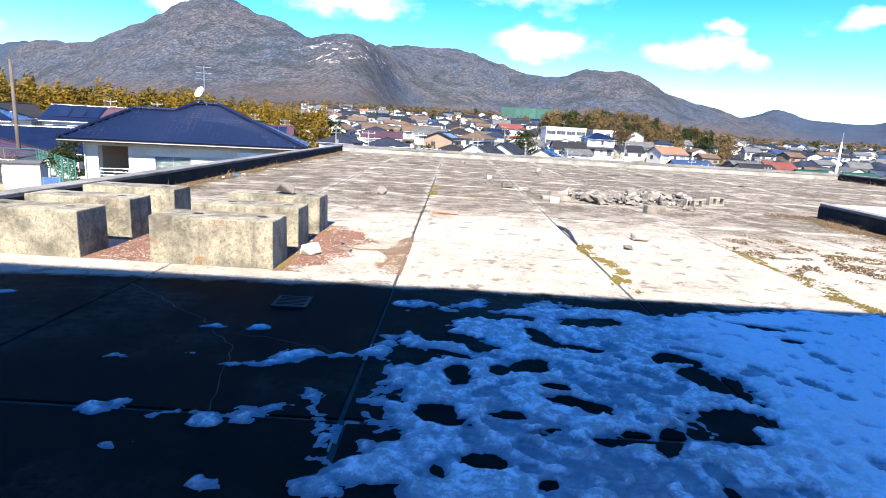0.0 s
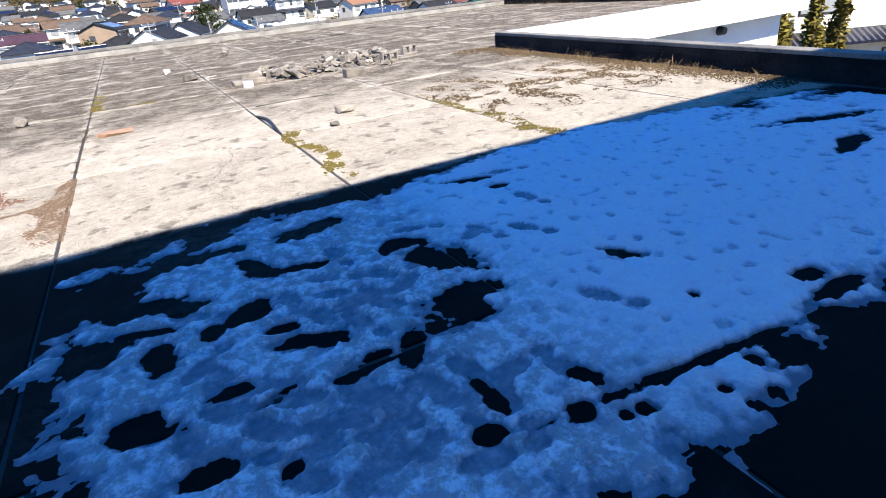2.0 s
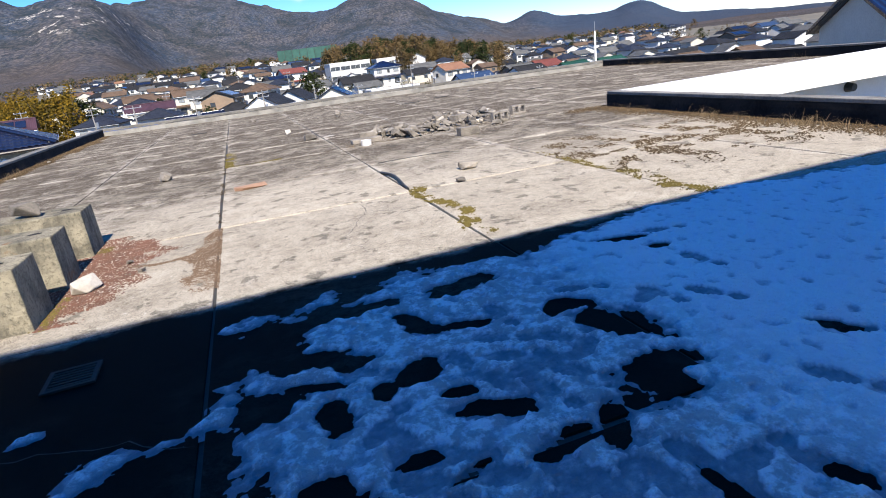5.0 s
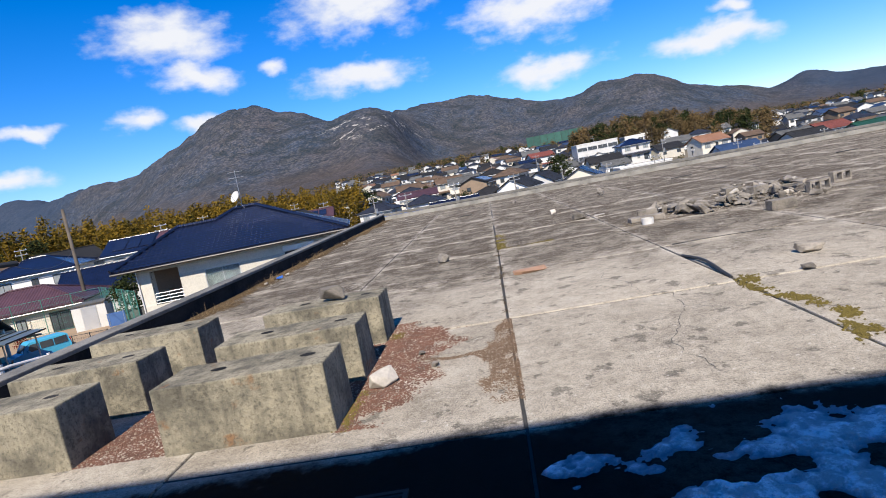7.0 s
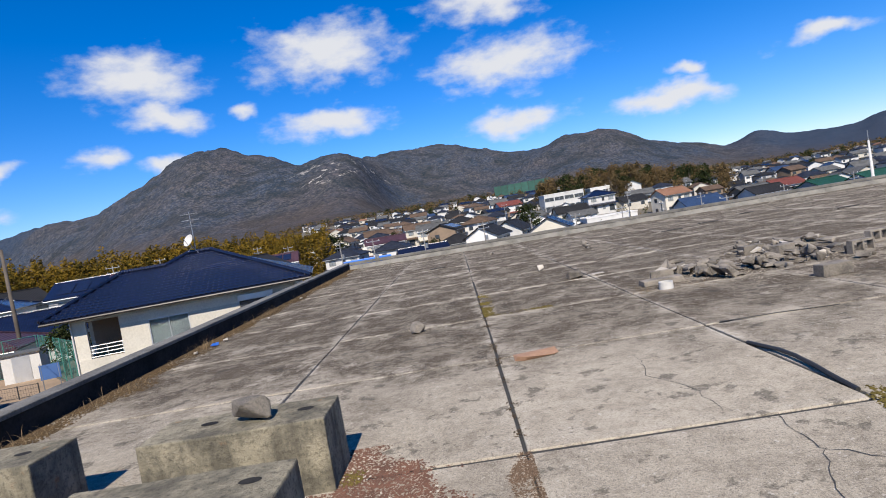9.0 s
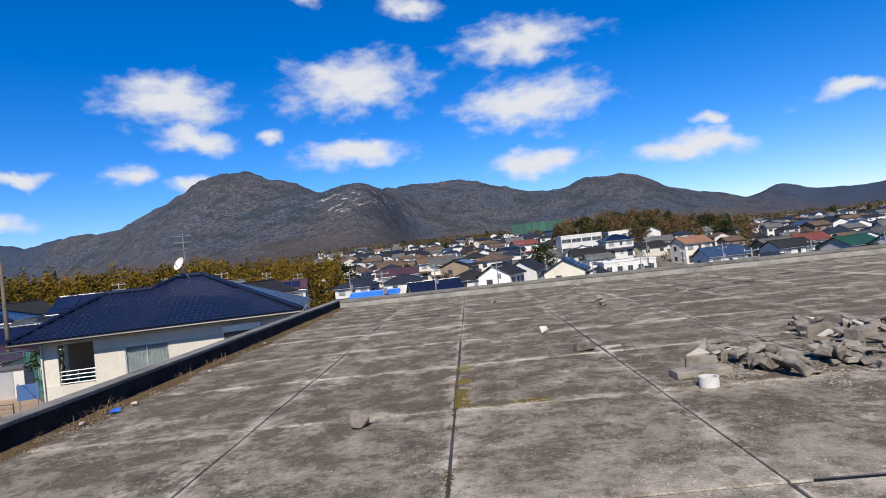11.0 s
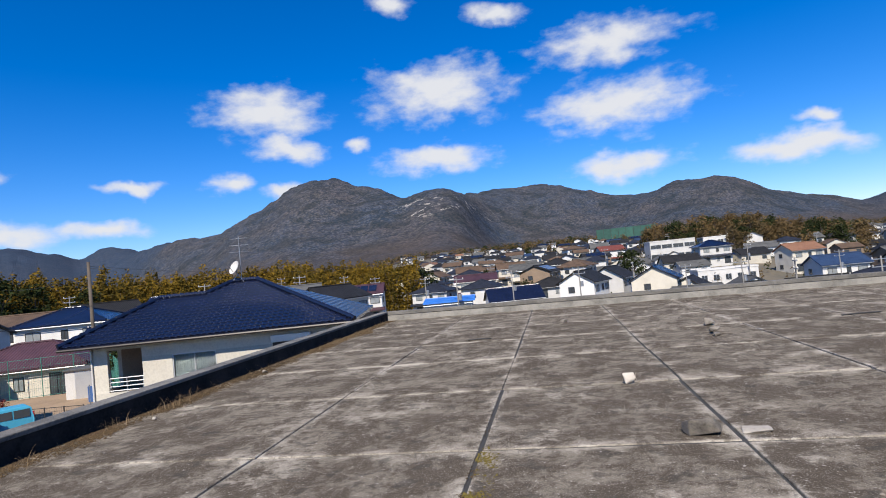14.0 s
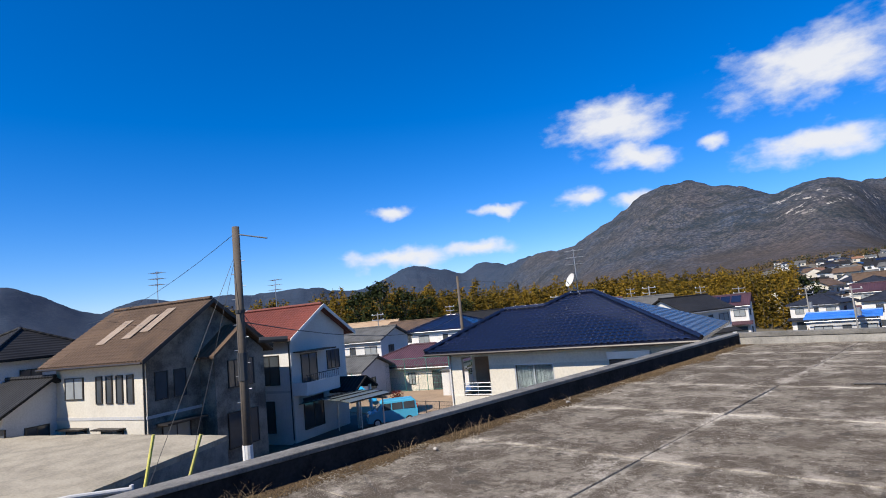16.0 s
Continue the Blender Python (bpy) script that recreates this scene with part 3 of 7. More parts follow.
# ---- house kit ----
def roof_tile_mat(name, light, dark, gloss=0.45):
    m, nt, bsdf = shader(name)
    pos = nt.nodes.new("ShaderNodeTexCoord").outputs["Object"]
    n1, n2 = noise_node(nt, pos, 0.7), noise_node(nt, pos, 9.0, 3.0)
    info = nt.nodes.new("ShaderNodeObjectInfo")
    f = math_node(nt, "ADD", math_node(nt, "MULTIPLY", ramp_node(nt, n1, 0.35, 0.7), 0.5), math_node(nt, "MULTIPLY", n2, 0.4), True)
    f = math_node(nt, "ADD", f, math_node(nt, "MULTIPLY", info.outputs["Random"], 0.25), True)
    nt.links.new(mix_node(nt, f, light, dark), bsdf.inputs["Base Color"])
    bsdf.inputs["Roughness"].default_value = gloss
    bsdf.inputs["Specular IOR Level"].default_value = 0.6 if gloss < 0.3 else 0.15
    wave = vnode(nt, "ShaderNodeTexWave", Scale=1.15, Distortion=0.3)
    wave.bands_direction = "Z"
    wave.wave_profile = "SAW"
    nt.links.new(pos, wave.inputs["Vector"])
    cols = vnode(nt, "ShaderNodeTexWave", Scale=1.15, Distortion=0.2)
    cols.bands_direction = "X"
    nt.links.new(pos, cols.inputs["Vector"])
    bump_node(nt, bsdf, math_node(nt, "ADD", wave.outputs["Fac"], math_node(nt, "MULTIPLY", cols.outputs["Fac"], 0.7)), 0.8, 0.05)
    return m


NAVY = roof_tile_mat("navy_glazed_tile", (0.01, 0.014, 0.036), (0.005, 0.007, 0.018), 0.22)
SLATE_T = roof_tile_mat("slate_blue_tile", (0.032, 0.037, 0.05), (0.014, 0.016, 0.024), 0.6)
BLACK_T = roof_tile_mat("black_tile", (0.03, 0.029, 0.029), (0.014, 0.014, 0.014), 0.65)
GREY_T = roof_tile_mat("grey_tile", (0.13, 0.128, 0.122), (0.055, 0.055, 0.053), 0.75)
BROWN_T = roof_tile_mat("brown_tile", (0.145, 0.095, 0.062), (0.065, 0.045, 0.033), 0.75)
RED_T = roof_tile_mat("red_tile", (0.2, 0.06, 0.045), (0.11, 0.038, 0.03), 0.6)
ORANGE_T = roof_tile_mat("orange_tile", (0.26, 0.14, 0.085), (0.18, 0.09, 0.055), 0.7)
BLUE_T = roof_tile_mat("blue_tile", (0.035, 0.065, 0.13), (0.02, 0.035, 0.075), 0.55)
MAROON_T = roof_tile_mat("maroon_metal_roof", (0.09, 0.045, 0.055), (0.045, 0.025, 0.032), 0.5)
TAN_T = roof_tile_mat("tan_tile", (0.42, 0.3, 0.19), (0.28, 0.19, 0.12), 0.8)
FADED_T = roof_tile_mat("faded_tile", (0.34, 0.27, 0.21), (0.2, 0.15, 0.11), 0.85)
TARP = weathered("blue_tarpaulin", (0.03, 0.16, 0.5), (0.02, 0.1, 0.36), 0.8, 6, 0.5, 0.5, 0.03)
W_WHITE = weathered("white_render", (0.64, 0.62, 0.58), (0.42, 0.4, 0.36), 0.35, 12, 0.85, 0.15, 0.004, worn=0.4)
W_CREAM = weathered("cream_render", (0.6, 0.55, 0.45), (0.38, 0.34, 0.27), 0.35, 12, 0.85, 0.15, 0.004, worn=0.4)
W_GREY = weathered("grey_render", (0.42, 0.41, 0.39), (0.26, 0.25, 0.24), 0.35, 12, 0.88, 0.15, 0.004, worn=0.5)
W_BROWN = weathered("brown_boarding", (0.24, 0.17, 0.11), (0.12, 0.085, 0.06), 0.4, 14, 0.85, 0.2, 0.006, worn=0.5)
FRAME_W = weathered("aluminium_frame", (0.55, 0.55, 0.54), (0.4, 0.4, 0.4), 1, 20, 0.4, 0.0, 0.0, metal=0.6)
FRAME_D = weathered("bronze_frame", (0.045, 0.038, 0.033), (0.025, 0.022, 0.02), 1, 20, 0.45, 0.0, 0.0, metal=0.4)
CURTAIN = weathered("curtain", (0.5, 0.52, 0.5), (0.32, 0.33, 0.33), 2.0, 9, 0.9, 0.1, 0.004)
SOLAR = weathered("solar_panel", (0.012, 0.016, 0.035), (0.008, 0.01, 0.02), 1.0, 10, 0.15, 0.0, 0.0)
STEEL = weathered("galvanised_steel", (0.36, 0.37, 0.38), (0.2, 0.21, 0.22), 2.0, 30, 0.5, 0.05, 0.002, metal=0.7)
POLE_C = weathered("pole_concrete", (0.2, 0.19, 0.175), (0.12, 0.112, 0.1), 1.0, 20, 0.85, 0.1, 0.004)
POLE_W = weathered("pole_wood", (0.115, 0.09, 0.066), (0.05, 0.04, 0.032), 1.0, 24, 0.9, 0.3, 0.008)
DARK = weathered("dark_metal", (0.03, 0.03, 0.03), (0.015, 0.015, 0.015), 1.0, 20, 0.6, 0.05, 0.002)
CLEAR, clear_nt, clear_bsdf = shader("clear_glass")
clear_bsdf.inputs["Transmission Weight"].default_value, clear_bsdf.inputs["Roughness"].default_value = 1.0, 0.02
clear_bsdf.inputs["Base Color"].default_value = (0.85, 0.9, 0.88, 1)
GLASS_C = glass_pane("curtained_glass", (0.16, 0.17, 0.17))


def gable_roof(w, d, eave, rise, over=0.55, thick=0.16, side=0.45):
    """Two slopes, ridge along x."""
    b = Build()
    hx, hy = w / 2 + side, d / 2 + over
    drop = rise * over / (d / 2)
    for s in (-1, 1):
        vs = [(-hx, s * hy, eave - drop), (hx, s * hy, eave - drop), (hx, 0, eave + rise), (-hx, 0, eave + rise)]
        vs = vs + [(x, y, z + thick) for x, y, z in vs]
        fs = [(0, 1, 2, 3), (7, 6, 5, 4), (0, 4, 5, 1), (1, 5, 6, 2), (3, 2, 6, 7), (0, 3, 7, 4)]
        b.add(vs, fs if s > 0 else [tuple(reversed(f)) for f in fs])
    return b


def hip_roof(w, d, eave, rise, over=0.6, thick=0.16):
    hx, hy = w / 2 + over, d / 2 + over
    k = max(0.15, hx - hy)
    z0, z1 = eave - rise * over / (d / 2), eave + rise
    vs = [(-hx, -hy, z0), (hx, -hy, z0), (hx, hy, z0), (-hx, hy, z0)]
    vs += [(x, y, z + thick) for x, y, z in vs] + [(-k, 0, z1 + thick), (k, 0, z1 + thick)]
    fs = [(3, 2, 1, 0), (0, 1, 5, 4), (1, 2, 6, 5), (2, 3, 7, 6), (3, 0, 4, 7), (4, 5, 9, 8), (5, 6, 9), (6, 7, 8, 9), (7, 4, 8)]
    return Build().add(vs, fs)


def ridge_caps(w, d, eave, rise, hip, over=0.55, thick=0.16):
    b = Build()
    z = eave + rise + thick + 0.02
    if hip:
        hx, hy = w / 2 + over, d / 2 + over
        k = max(0.15, hx - hy)
        z0 = eave - rise * over / (d / 2) + thick
        b.tube([(-k, 0, z), (k, 0, z)], 0.13, 6)
        for sx in (-1, 1):
            for sy in (-1, 1):
                b.tube([(sx * k, 0, z), (sx * hx, sy * hy, z0 + 0.03)], 0.1, 6)
    else:
        b.tube([(-w / 2 - 0.45, 0, z), (w / 2 + 0.45, 0, z)], 0.13, 6)
    return b


def window(parent, x, y, z, w, h, face, frame_mat=FRAME_D, pane_mat=GLASS, bars=1, name="window"):
    """A sliding window set proud of a wall. face: the wall's outward side, "s", "n", "e" or "w"; x, y, z: the middle of its foot on the wall."""
    turn = {"s": 0, "e": 90, "n": 180, "w": -90}[face]
    m = pose(x, y, z, 0, 0, turn)
    b, t = Build(), 0.05
    for x0, z0, x1, z1 in ((-w / 2, 0, w / 2, t), (-w / 2, h - t, w / 2, h), (-w / 2, t, -w / 2 + t, h - t), (w / 2 - t, t, w / 2, h - t)):
        b.box(x0, -0.07, z0, x1, 0.02, z1, m)
    for k in range(bars):
        c = -w / 2 + w * (k + 1) / (bars + 1)
        b.box(c - 0.025, -0.06, t, c + 0.025, 0.02, h - t, m)
    win = part(name, b, frame_mat, parent)
    part("pane", Build().box(-w / 2 + t, -0.035, t, w / 2 - t, 0.01, h - t, m), pane_mat, win)
    return win


def wall_block(w, d, h, gable_rise=0.0):
    if gable_rise:
        x, y = w / 2, d / 2
        vs = [(-x, -y, -0.6), (x, -y, -0.6), (x, y, -0.6), (-x, y, -0.6), (-x, -y, h), (x, -y, h), (x, y, h), (-x, y, h), (-x, 0, h + gable_rise), (x, 0, h + gable_rise)]
        fs = [(3, 2, 1, 0), (0, 1, 5, 4), (2, 3, 7, 6), (1, 2, 6, 9, 5), (3, 0, 4, 8, 7), (4, 5, 9, 8), (8, 9, 6, 7)]
        return Build().add(vs, fs)
    return Build().box(-w / 2, -d / 2, -0.6, w / 2, d / 2, h)


def house(at, turn, label, w=8.5, d=7.0, storeys=2, hip=False, wall=W_WHITE, tile=BLACK_T, rise=1.6, pent=True, balcony=False, solar=False, frames=FRAME_D, simple=False, raised=0.0, group="houses of the town"):
    ob = thing("house", (at[0], at[1], at[2] + raised), label, "house", group, turn=turn)
    if raised:
        part("foundation", Build().box(-w / 2 - 0.05, -d / 2 - 0.05, -raised - 0.6, w / 2 + 0.05, d / 2 + 0.05, -0.6), CONCRETE, ob)
    h = 2.85 * storeys + 0.3
    part("wall", wall_block(w, d, h, 0 if hip else rise - 0.05), wall, ob)
    roof = part("roof", hip_roof(w, d, h, rise) if hip else gable_roof(w, d, h, rise), tile, ob)
    if not simple:
        part("ridge", ridge_caps(w, d, h, rise, hip), tile, roof)
        part("gutter", Build().tube([(-w / 2 - 0.4, -d / 2 - 0.62, h - 0.32), (w / 2 + 0.4, -d / 2 - 0.62, h - 0.32)], 0.05, 6), FRAME_W, roof)
    for s in range(storeys):
        z = 0.3 + 2.85 * s
        if simple:
            for k, c in enumerate((-0.28, 0.28)):
                part("window", Build().box(c * w - 0.85, -d / 2 - 0.05, z + 0.7, c * w + 0.85, -d / 2 + 0.02, z + 1.95), GLASS, ob)
            continue
        for k, c in enumerate((-0.3, 0.05, 0.34)):
            tall = s == 0 and k != 1
            window(ob, c * w, -d / 2, z + (0.15 if tall else 0.9), 1.7 if k != 1 else 0.8, 2.0 if tall else 1.15, "s", frames, GLASS_C if (k + s) % 2 else GLASS)
        window(ob, w / 2, -0.15 * d, z + 0.9, 1.2, 1.1, "e", frames)
        window(ob, -w / 2, 0.15 * d, z + 0.9, 1.2, 1.1, "w", frames)
    if storeys == 2 and pent:
        vs = [(-w / 2 - 0.5, -d / 2 - 1.0, 2.75), (w / 2 + 0.5, -d / 2 - 1.0, 2.75), (w / 2 + 0.5, -d / 2, 3.2), (-w / 2 - 0.5, -d / 2, 3.2)]
        vs += [(x, y, z + 0.12) for x, y, z in vs]
        part("pent_roof", Build().add(vs, [(3, 2, 1, 0), (4, 5, 6, 7), (0, 1, 5, 4), (1, 2, 6, 5), (2, 3, 7, 6), (3, 0, 4, 7)]), tile, ob)
    if balcony:
        b = Build().box(-w * 0.45, -d / 2 - 1.1, 3.05, 0.1 * w, -d / 2 - 1.02, 4.1).box(-w * 0.45, -d / 2 - 1.1, 3.0, 0.1 * w, -d / 2, 3.1)
        b.box(-w * 0.45, -d / 2 - 1.02, 3.05, -w * 0.45 + 0.06, -d / 2, 4.1).box(0.1 * w - 0.06, -d / 2 - 1.02, 3.05, 0.1 * w, -d / 2, 4.1)
        part("balcony", b, wall, ob)
    if solar:
        for k in range(4):
            x0 = -w * 0.4 + k * w * 0.2
            vs = [(x0, -d / 2 * 0.9, h + rise * 0.1 + 0.22), (x0 + w * 0.18, -d / 2 * 0.9, h + rise * 0.1 + 0.22), (x0 + w * 0.18, -d / 2 * 0.2, h + rise * 0.8 + 0.22), (x0, -d / 2 * 0.2, h + rise * 0.8 + 0.22)]
            vs += [(x, y, z + 0.04) for x, y, z in vs]
            part("solar_panel", Build().add(vs, [(3, 2, 1, 0), (4, 5, 6, 7), (0, 1, 5, 4), (1, 2, 6, 5), (2, 3, 7, 6), (3, 0, 4, 7)]), SOLAR, roof)
    return ob


# ---- tiles, one by one, on a slope ----
def tile_mesh(w=0.27, run=0.30):
    """One pantile: a shallow roll across, a lip at the lower end. x across, y up the slope, z out of it."""
    prof = [(0.0, 0.0), (0.06, 0.04), (0.12, 0.038), (0.19, 0.005), (w, 0.0)]
    vs, fs = [], []
    for y, lift in ((0.02, 0.042), (run + 0.03, 0.006), (0.0, -0.012), (0.0, 0.022)):
        vs += [(x, y, z + lift) for x, z in prof]
    for k in range(4):
        fs.append((k, k + 1, 6 + k, 5 + k))
        fs.append((10 + k, 11 + k, 16 + k, 15 + k))
        fs.append((15 + k, 16 + k, k + 1, k))
    return vs, fs


def tiled_slope(parent, origin, along, upslope, length, left, right, mat, singles=0, name="roof_tile", prefer=None):
    """Covers a slope with tiles. left(v), right(v): the slope's ends at a run v up it. The first `singles` from the middle out are objects of their own."""
    along, upslope = Vector(along).normalized(), Vector(upslope).normalized()
    out = along.cross(upslope).normalized()
    m0 = Matrix((along, upslope, out)).transposed().to_4x4()
    vs, fs = tile_mesh()
    shared = bpy.data.meshes.new("roof_tile")
    shared.from_pydata(vs, [], fs)
    shared.materials.append(mat)
    rest = Build()
    cells = []
    for j in range(int(length / 0.30)):
        v = j * 0.30
        lo, hi = left(v + 0.15), right(v + 0.15)
        k0 = int(math.ceil((lo - 0.05) / 0.27))
        k1 = int((hi + 0.05) / 0.27)
        cells += [(k * 0.27, v) for k in range(k0, k1)]
    pick = sorted(range(len(cells)), key=lambda i: (cells[i][0] - (prefer or 0)) ** 2 + (cells[i][1] * 1.5) ** 2)[:singles]
    chosen = set(pick)
    for i, (u, v) in enumerate(cells):
        m = Matrix.Translation(Vector(origin) + along * u + upslope * v) @ m0
        if i in chosen:
            t = new(name, shared)
            t.parent = parent
            t.matrix_basis = m
        else:
            rest.add(vs, fs, m)
    return tagged(part("tile_field", rest, mat, parent), kind="stuff")


# ---- the navy-roofed neighbour ----
def antenna(parent, at, h):
    x, y, z = at
    mast = part("antenna_mast", Build().tube([(x, y, z), (x, y, z + h)], 0.022, 6), STEEL, parent)
    for k, zz in enumerate((h - 0.1, h - 0.45, h - 0.8)):
        b = Build().tube([(x - 0.45, y - 0.1 * k, z + zz), (x + 0.45, y + 0.1 * k, z + zz)], 0.014, 5)
        for q in range(5):
            xx = x - 0.4 + 0.2 * q
            b.tube([(xx, y - 0.3, z + zz), (xx, y + 0.3, z + zz)], 0.009, 4)
        part("yagi", b, STEEL, mast)
    return mast


def dish(parent, at, r=0.28):
    x, y, z = at
    vs, fs = [], []
    n, rings_n = 14, 4
    m = pose(x, y, z, 62, 0, -38)
    for i in range(rings_n + 1):
        rr = r * i / rings_n
        for k in range(n):
            a = 2 * math.pi * k / n
            vs.append((rr * math.cos(a), rr * 1.1 * math.sin(a), 0.35 * rr * rr / r))
    for i in range(rings_n):
        for k in range(n):
            fs.append((i * n + k, i * n + (k + 1) % n, (i + 1) * n + (k + 1) % n, (i + 1) * n + k))
    b = Build().add(vs, fs, m).add([(p[0], p[1], p[2] - 0.012) for p in vs], [tuple(reversed(f)) for f in fs], m)
    d = part("satellite_dish", b, W_WHITE, parent, "white satellite dish", smooth=True)
    part("feed_arm", Build().tube([m @ Vector((0, -0.28, 0.0)), m @ Vector((0, -0.05, 0.42))], 0.02, 5), STEEL, d)
    part("dish_stand", Build().tube([(x, y, z - 0.05), (x + 0.05, y + 0.12, z - 0.45)], 0.025, 5).tube([(x + 0.05, y + 0.1, z - 0.3), (x - 0.3, y + 0.1, z - 0.75)], 0.018, 5).tube([(x + 0.05, y + 0.1, z - 0.3), (x + 0.35, y + 0.1, z - 0.75)], 0.018, 5), STEEL, d)


def navy_house():
    ob = thing("neighbour_house", (-19.48, 34.5, 0), "cream two-storey house with a navy glazed hip roof", "house", turn=13.4)
    L, D, G = 10.8, 8.4, GROUND
    # front wall pierced by the loggia and a window
    holes = [(0.70, 2.2, -2.43, -0.58), (3.5, 5.42, -2.32, -1.0)]
    sections = []
    zs = [(G - 0.5, -2.43), (-2.43, -2.32), (-2.32, -1.0), (-1.0, -0.58), (-0.58, -0.1)]
    for z0, z1 in zs:
        x = 0.0
        for h0, h1, q0, q1 in holes:
            if q0 < (z0 + z1) / 2 < q1:
                sections.append((x, 0, z0, h0, 0.18, z1))
                x = h1
        sections.append((x, 0, z0, L, 0.18, z1))
    sections += [(0, 0.18, -0.75, 0.18, D, -0.1), (0, 2.2, G - 0.5, 0.18, D, -0.75), (0, 0.18, G - 0.5, 0.18, 2.2, -2.43)]
    sections += [(L - 0.18, 0.18, G - 0.5, L, D, -0.1), (0.18, D - 0.18, G - 0.5, L - 0.18, D, -0.1)]
    for box in sections:
        part("wall_section", Build().box(*box), W_CREAM, ob)
    part("loggia_wall", Build().box(0.18, 2.2, -2.6, 2.4, 2.35, -0.1).box(2.4, 0.18, -2.6, 2.55, 2.35, -0.1).box(0.18, 0.18, -2.7, 2.4, 2.2, -2.55), W_BROWN, ob, "dark inner wall of the loggia")
    # loggia rail
    rail = Build()
    for z in (-1.82, -2.0, -2.18, -2.36):
        rail.tube([(0.7, 0.06, z), (2.2, 0.06, z)], 0.022, 6)
    for x in (0.74, 1.45, 2.16):
        rail.tube([(x, 0.06, -2.43), (x, 0.06, -1.8)], 0.02, 6)
    part("loggia_rail", rail, FRAME_W, ob, "white metal loggia rail")
    win = window(ob, 4.46, 0.09, -2.32, 1.92, 1.32, "s", FRAME_W, CLEAR)
    cb = Build()
    for k in range(24):
        x = 3.56 + k * 0.077
        cb.box(x, 0.14 + 0.02 * (k % 2), -2.28, x + 0.075, 0.16 + 0.02 * (k % 2), -1.05)
    part("curtain", cb, CURTAIN, win)
    sh = part("shutter_box", Build().box(7.88, -0.16, -0.93, 9.65, 0.0, -0.62), FRAME_W, ob, "grey roller shutter box", bevel=0.015)
    window(ob, 8.76, 0, -2.0, 1.65, 1.05, "s", FRAME_D)
    part("downpipe", Build().tube([(0.06, -0.06, -0.35), (0.06, -0.06, G)], 0.04, 8), W_WHITE, ob)
    # roof: one broad front slope under a low and a high ridge
    z0, z1, z2, p = -0.24, 1.45, 1.95, 0.43
    e0, e1 = -0.95, 11.7
    d1, d2 = -0.7 + (z1 - z0) / p, -0.7 + (z2 - z0) / p
    la, lb, ha, hb = 1.75, 4.0, 5.0, 6.25
    back = 2 * d2 + 0.7
    bd = d2 + (z2 - z1) / p
    pts = {"fl": (e0, -0.7, z0), "fr": (e1, -0.7, z0), "br": (e1, back, z0), "bl": (e0, back, z0), "l0": (la, d1, z1), "l1": (lb, d1, z1),
           "h0": (ha, d2, z2), "h1": (hb, d2, z2), "m0": (la, bd, z1), "m1": (lb, bd, z1)}
    names = list(pts)
    top = [tuple(pts[n]) for n in names]
    low = [(x, y, z - 0.14) for x, y, z in top]
    ix = {n: i for i, n in enumerate(names)}
    k = len(names)
    faces = [("fl", "fr", "h1", "h0", "l1", "l0"), ("fr", "br", "h1"), ("br", "bl", "m0", "m1", "h0", "h1"), ("bl", "fl", "l0", "m0"), ("l0", "l1", "m1", "m0"), ("l1", "h0", "m1")]
    fs = [tuple(ix[n] for n in f) for f in faces]
    fs += [tuple(ix[n] + k for n in reversed(f)) for f in faces]
    for a, c in (("fl", "fr"), ("fr", "br"), ("br", "bl"), ("bl", "fl")):
        fs.append((ix[a] + k, ix[c] + k, ix[c], ix[a]))
    roof = part("roof", Build().add(top + low, fs), NAVY, ob)
    slope_len = math.hypot(d2 + 0.7, z2 - z0)
    v1 = slope_len * (z1 - z0) / (z2 - z0)

    def left(v):
        return e0 + (la - e0) * v / v1 if v < v1 else lb + (ha - lb) * (v - v1) / (slope_len - v1)

    def right(v):
        return e1 + (hb - e1) * v / slope_len
    tiled_slope(roof, (0, -0.7, z0 + 0.01), (1, 0, 0), (0, d2 + 0.7, z2 - z0), slope_len, left, right, NAVY, singles=280, prefer=5.0)
    tiled_slope(roof, (e0, back, z0 + 0.01), (0, -1, 0), (la - e0, 0, z1 - z0), math.hypot(la - e0, z1 - z0), lambda v: v * 1.3, lambda v: back + 0.7 - v * 1.3, NAVY)
    rb = Build()
    for a, c in (("fl", "l0"), ("l0", "l1"), ("l1", "h0"), ("h0", "h1"), ("h1", "fr")):
        pa, pc = Vector(pts[a]), Vector(pts[c])
        n = max(1, int((pc - pa).length / 0.32))
        for q in range(n):
            s0, s1 = pa.lerp(pc, q / n), pa.lerp(pc, (q + 1.12) / n)
            rb.tube([s0 + Vector((0, 0, 0.09)), s1 + Vector((0, 0, 0.07))], [0.12, 0.1], 8)
    part("ridge_tiles", rb, NAVY, roof)
    part("gutter", Build().tube([(e0, -0.76, z0 - 0.1), (e1, -0.76, z0 - 0.1)], 0.065, 8), FRAME_D, roof)
    part("soffit", Build().box(e0 + 0.05, -0.66, z0 - 0.16, e1 - 0.05, 0.05, z0 - 0.12), W_CREAM, roof)
    antenna(roof, (5.45, 4.4, 1.9), 2.4)
    dish(roof, (5.25, 4.2, 2.66), 0.34)


navy_house()


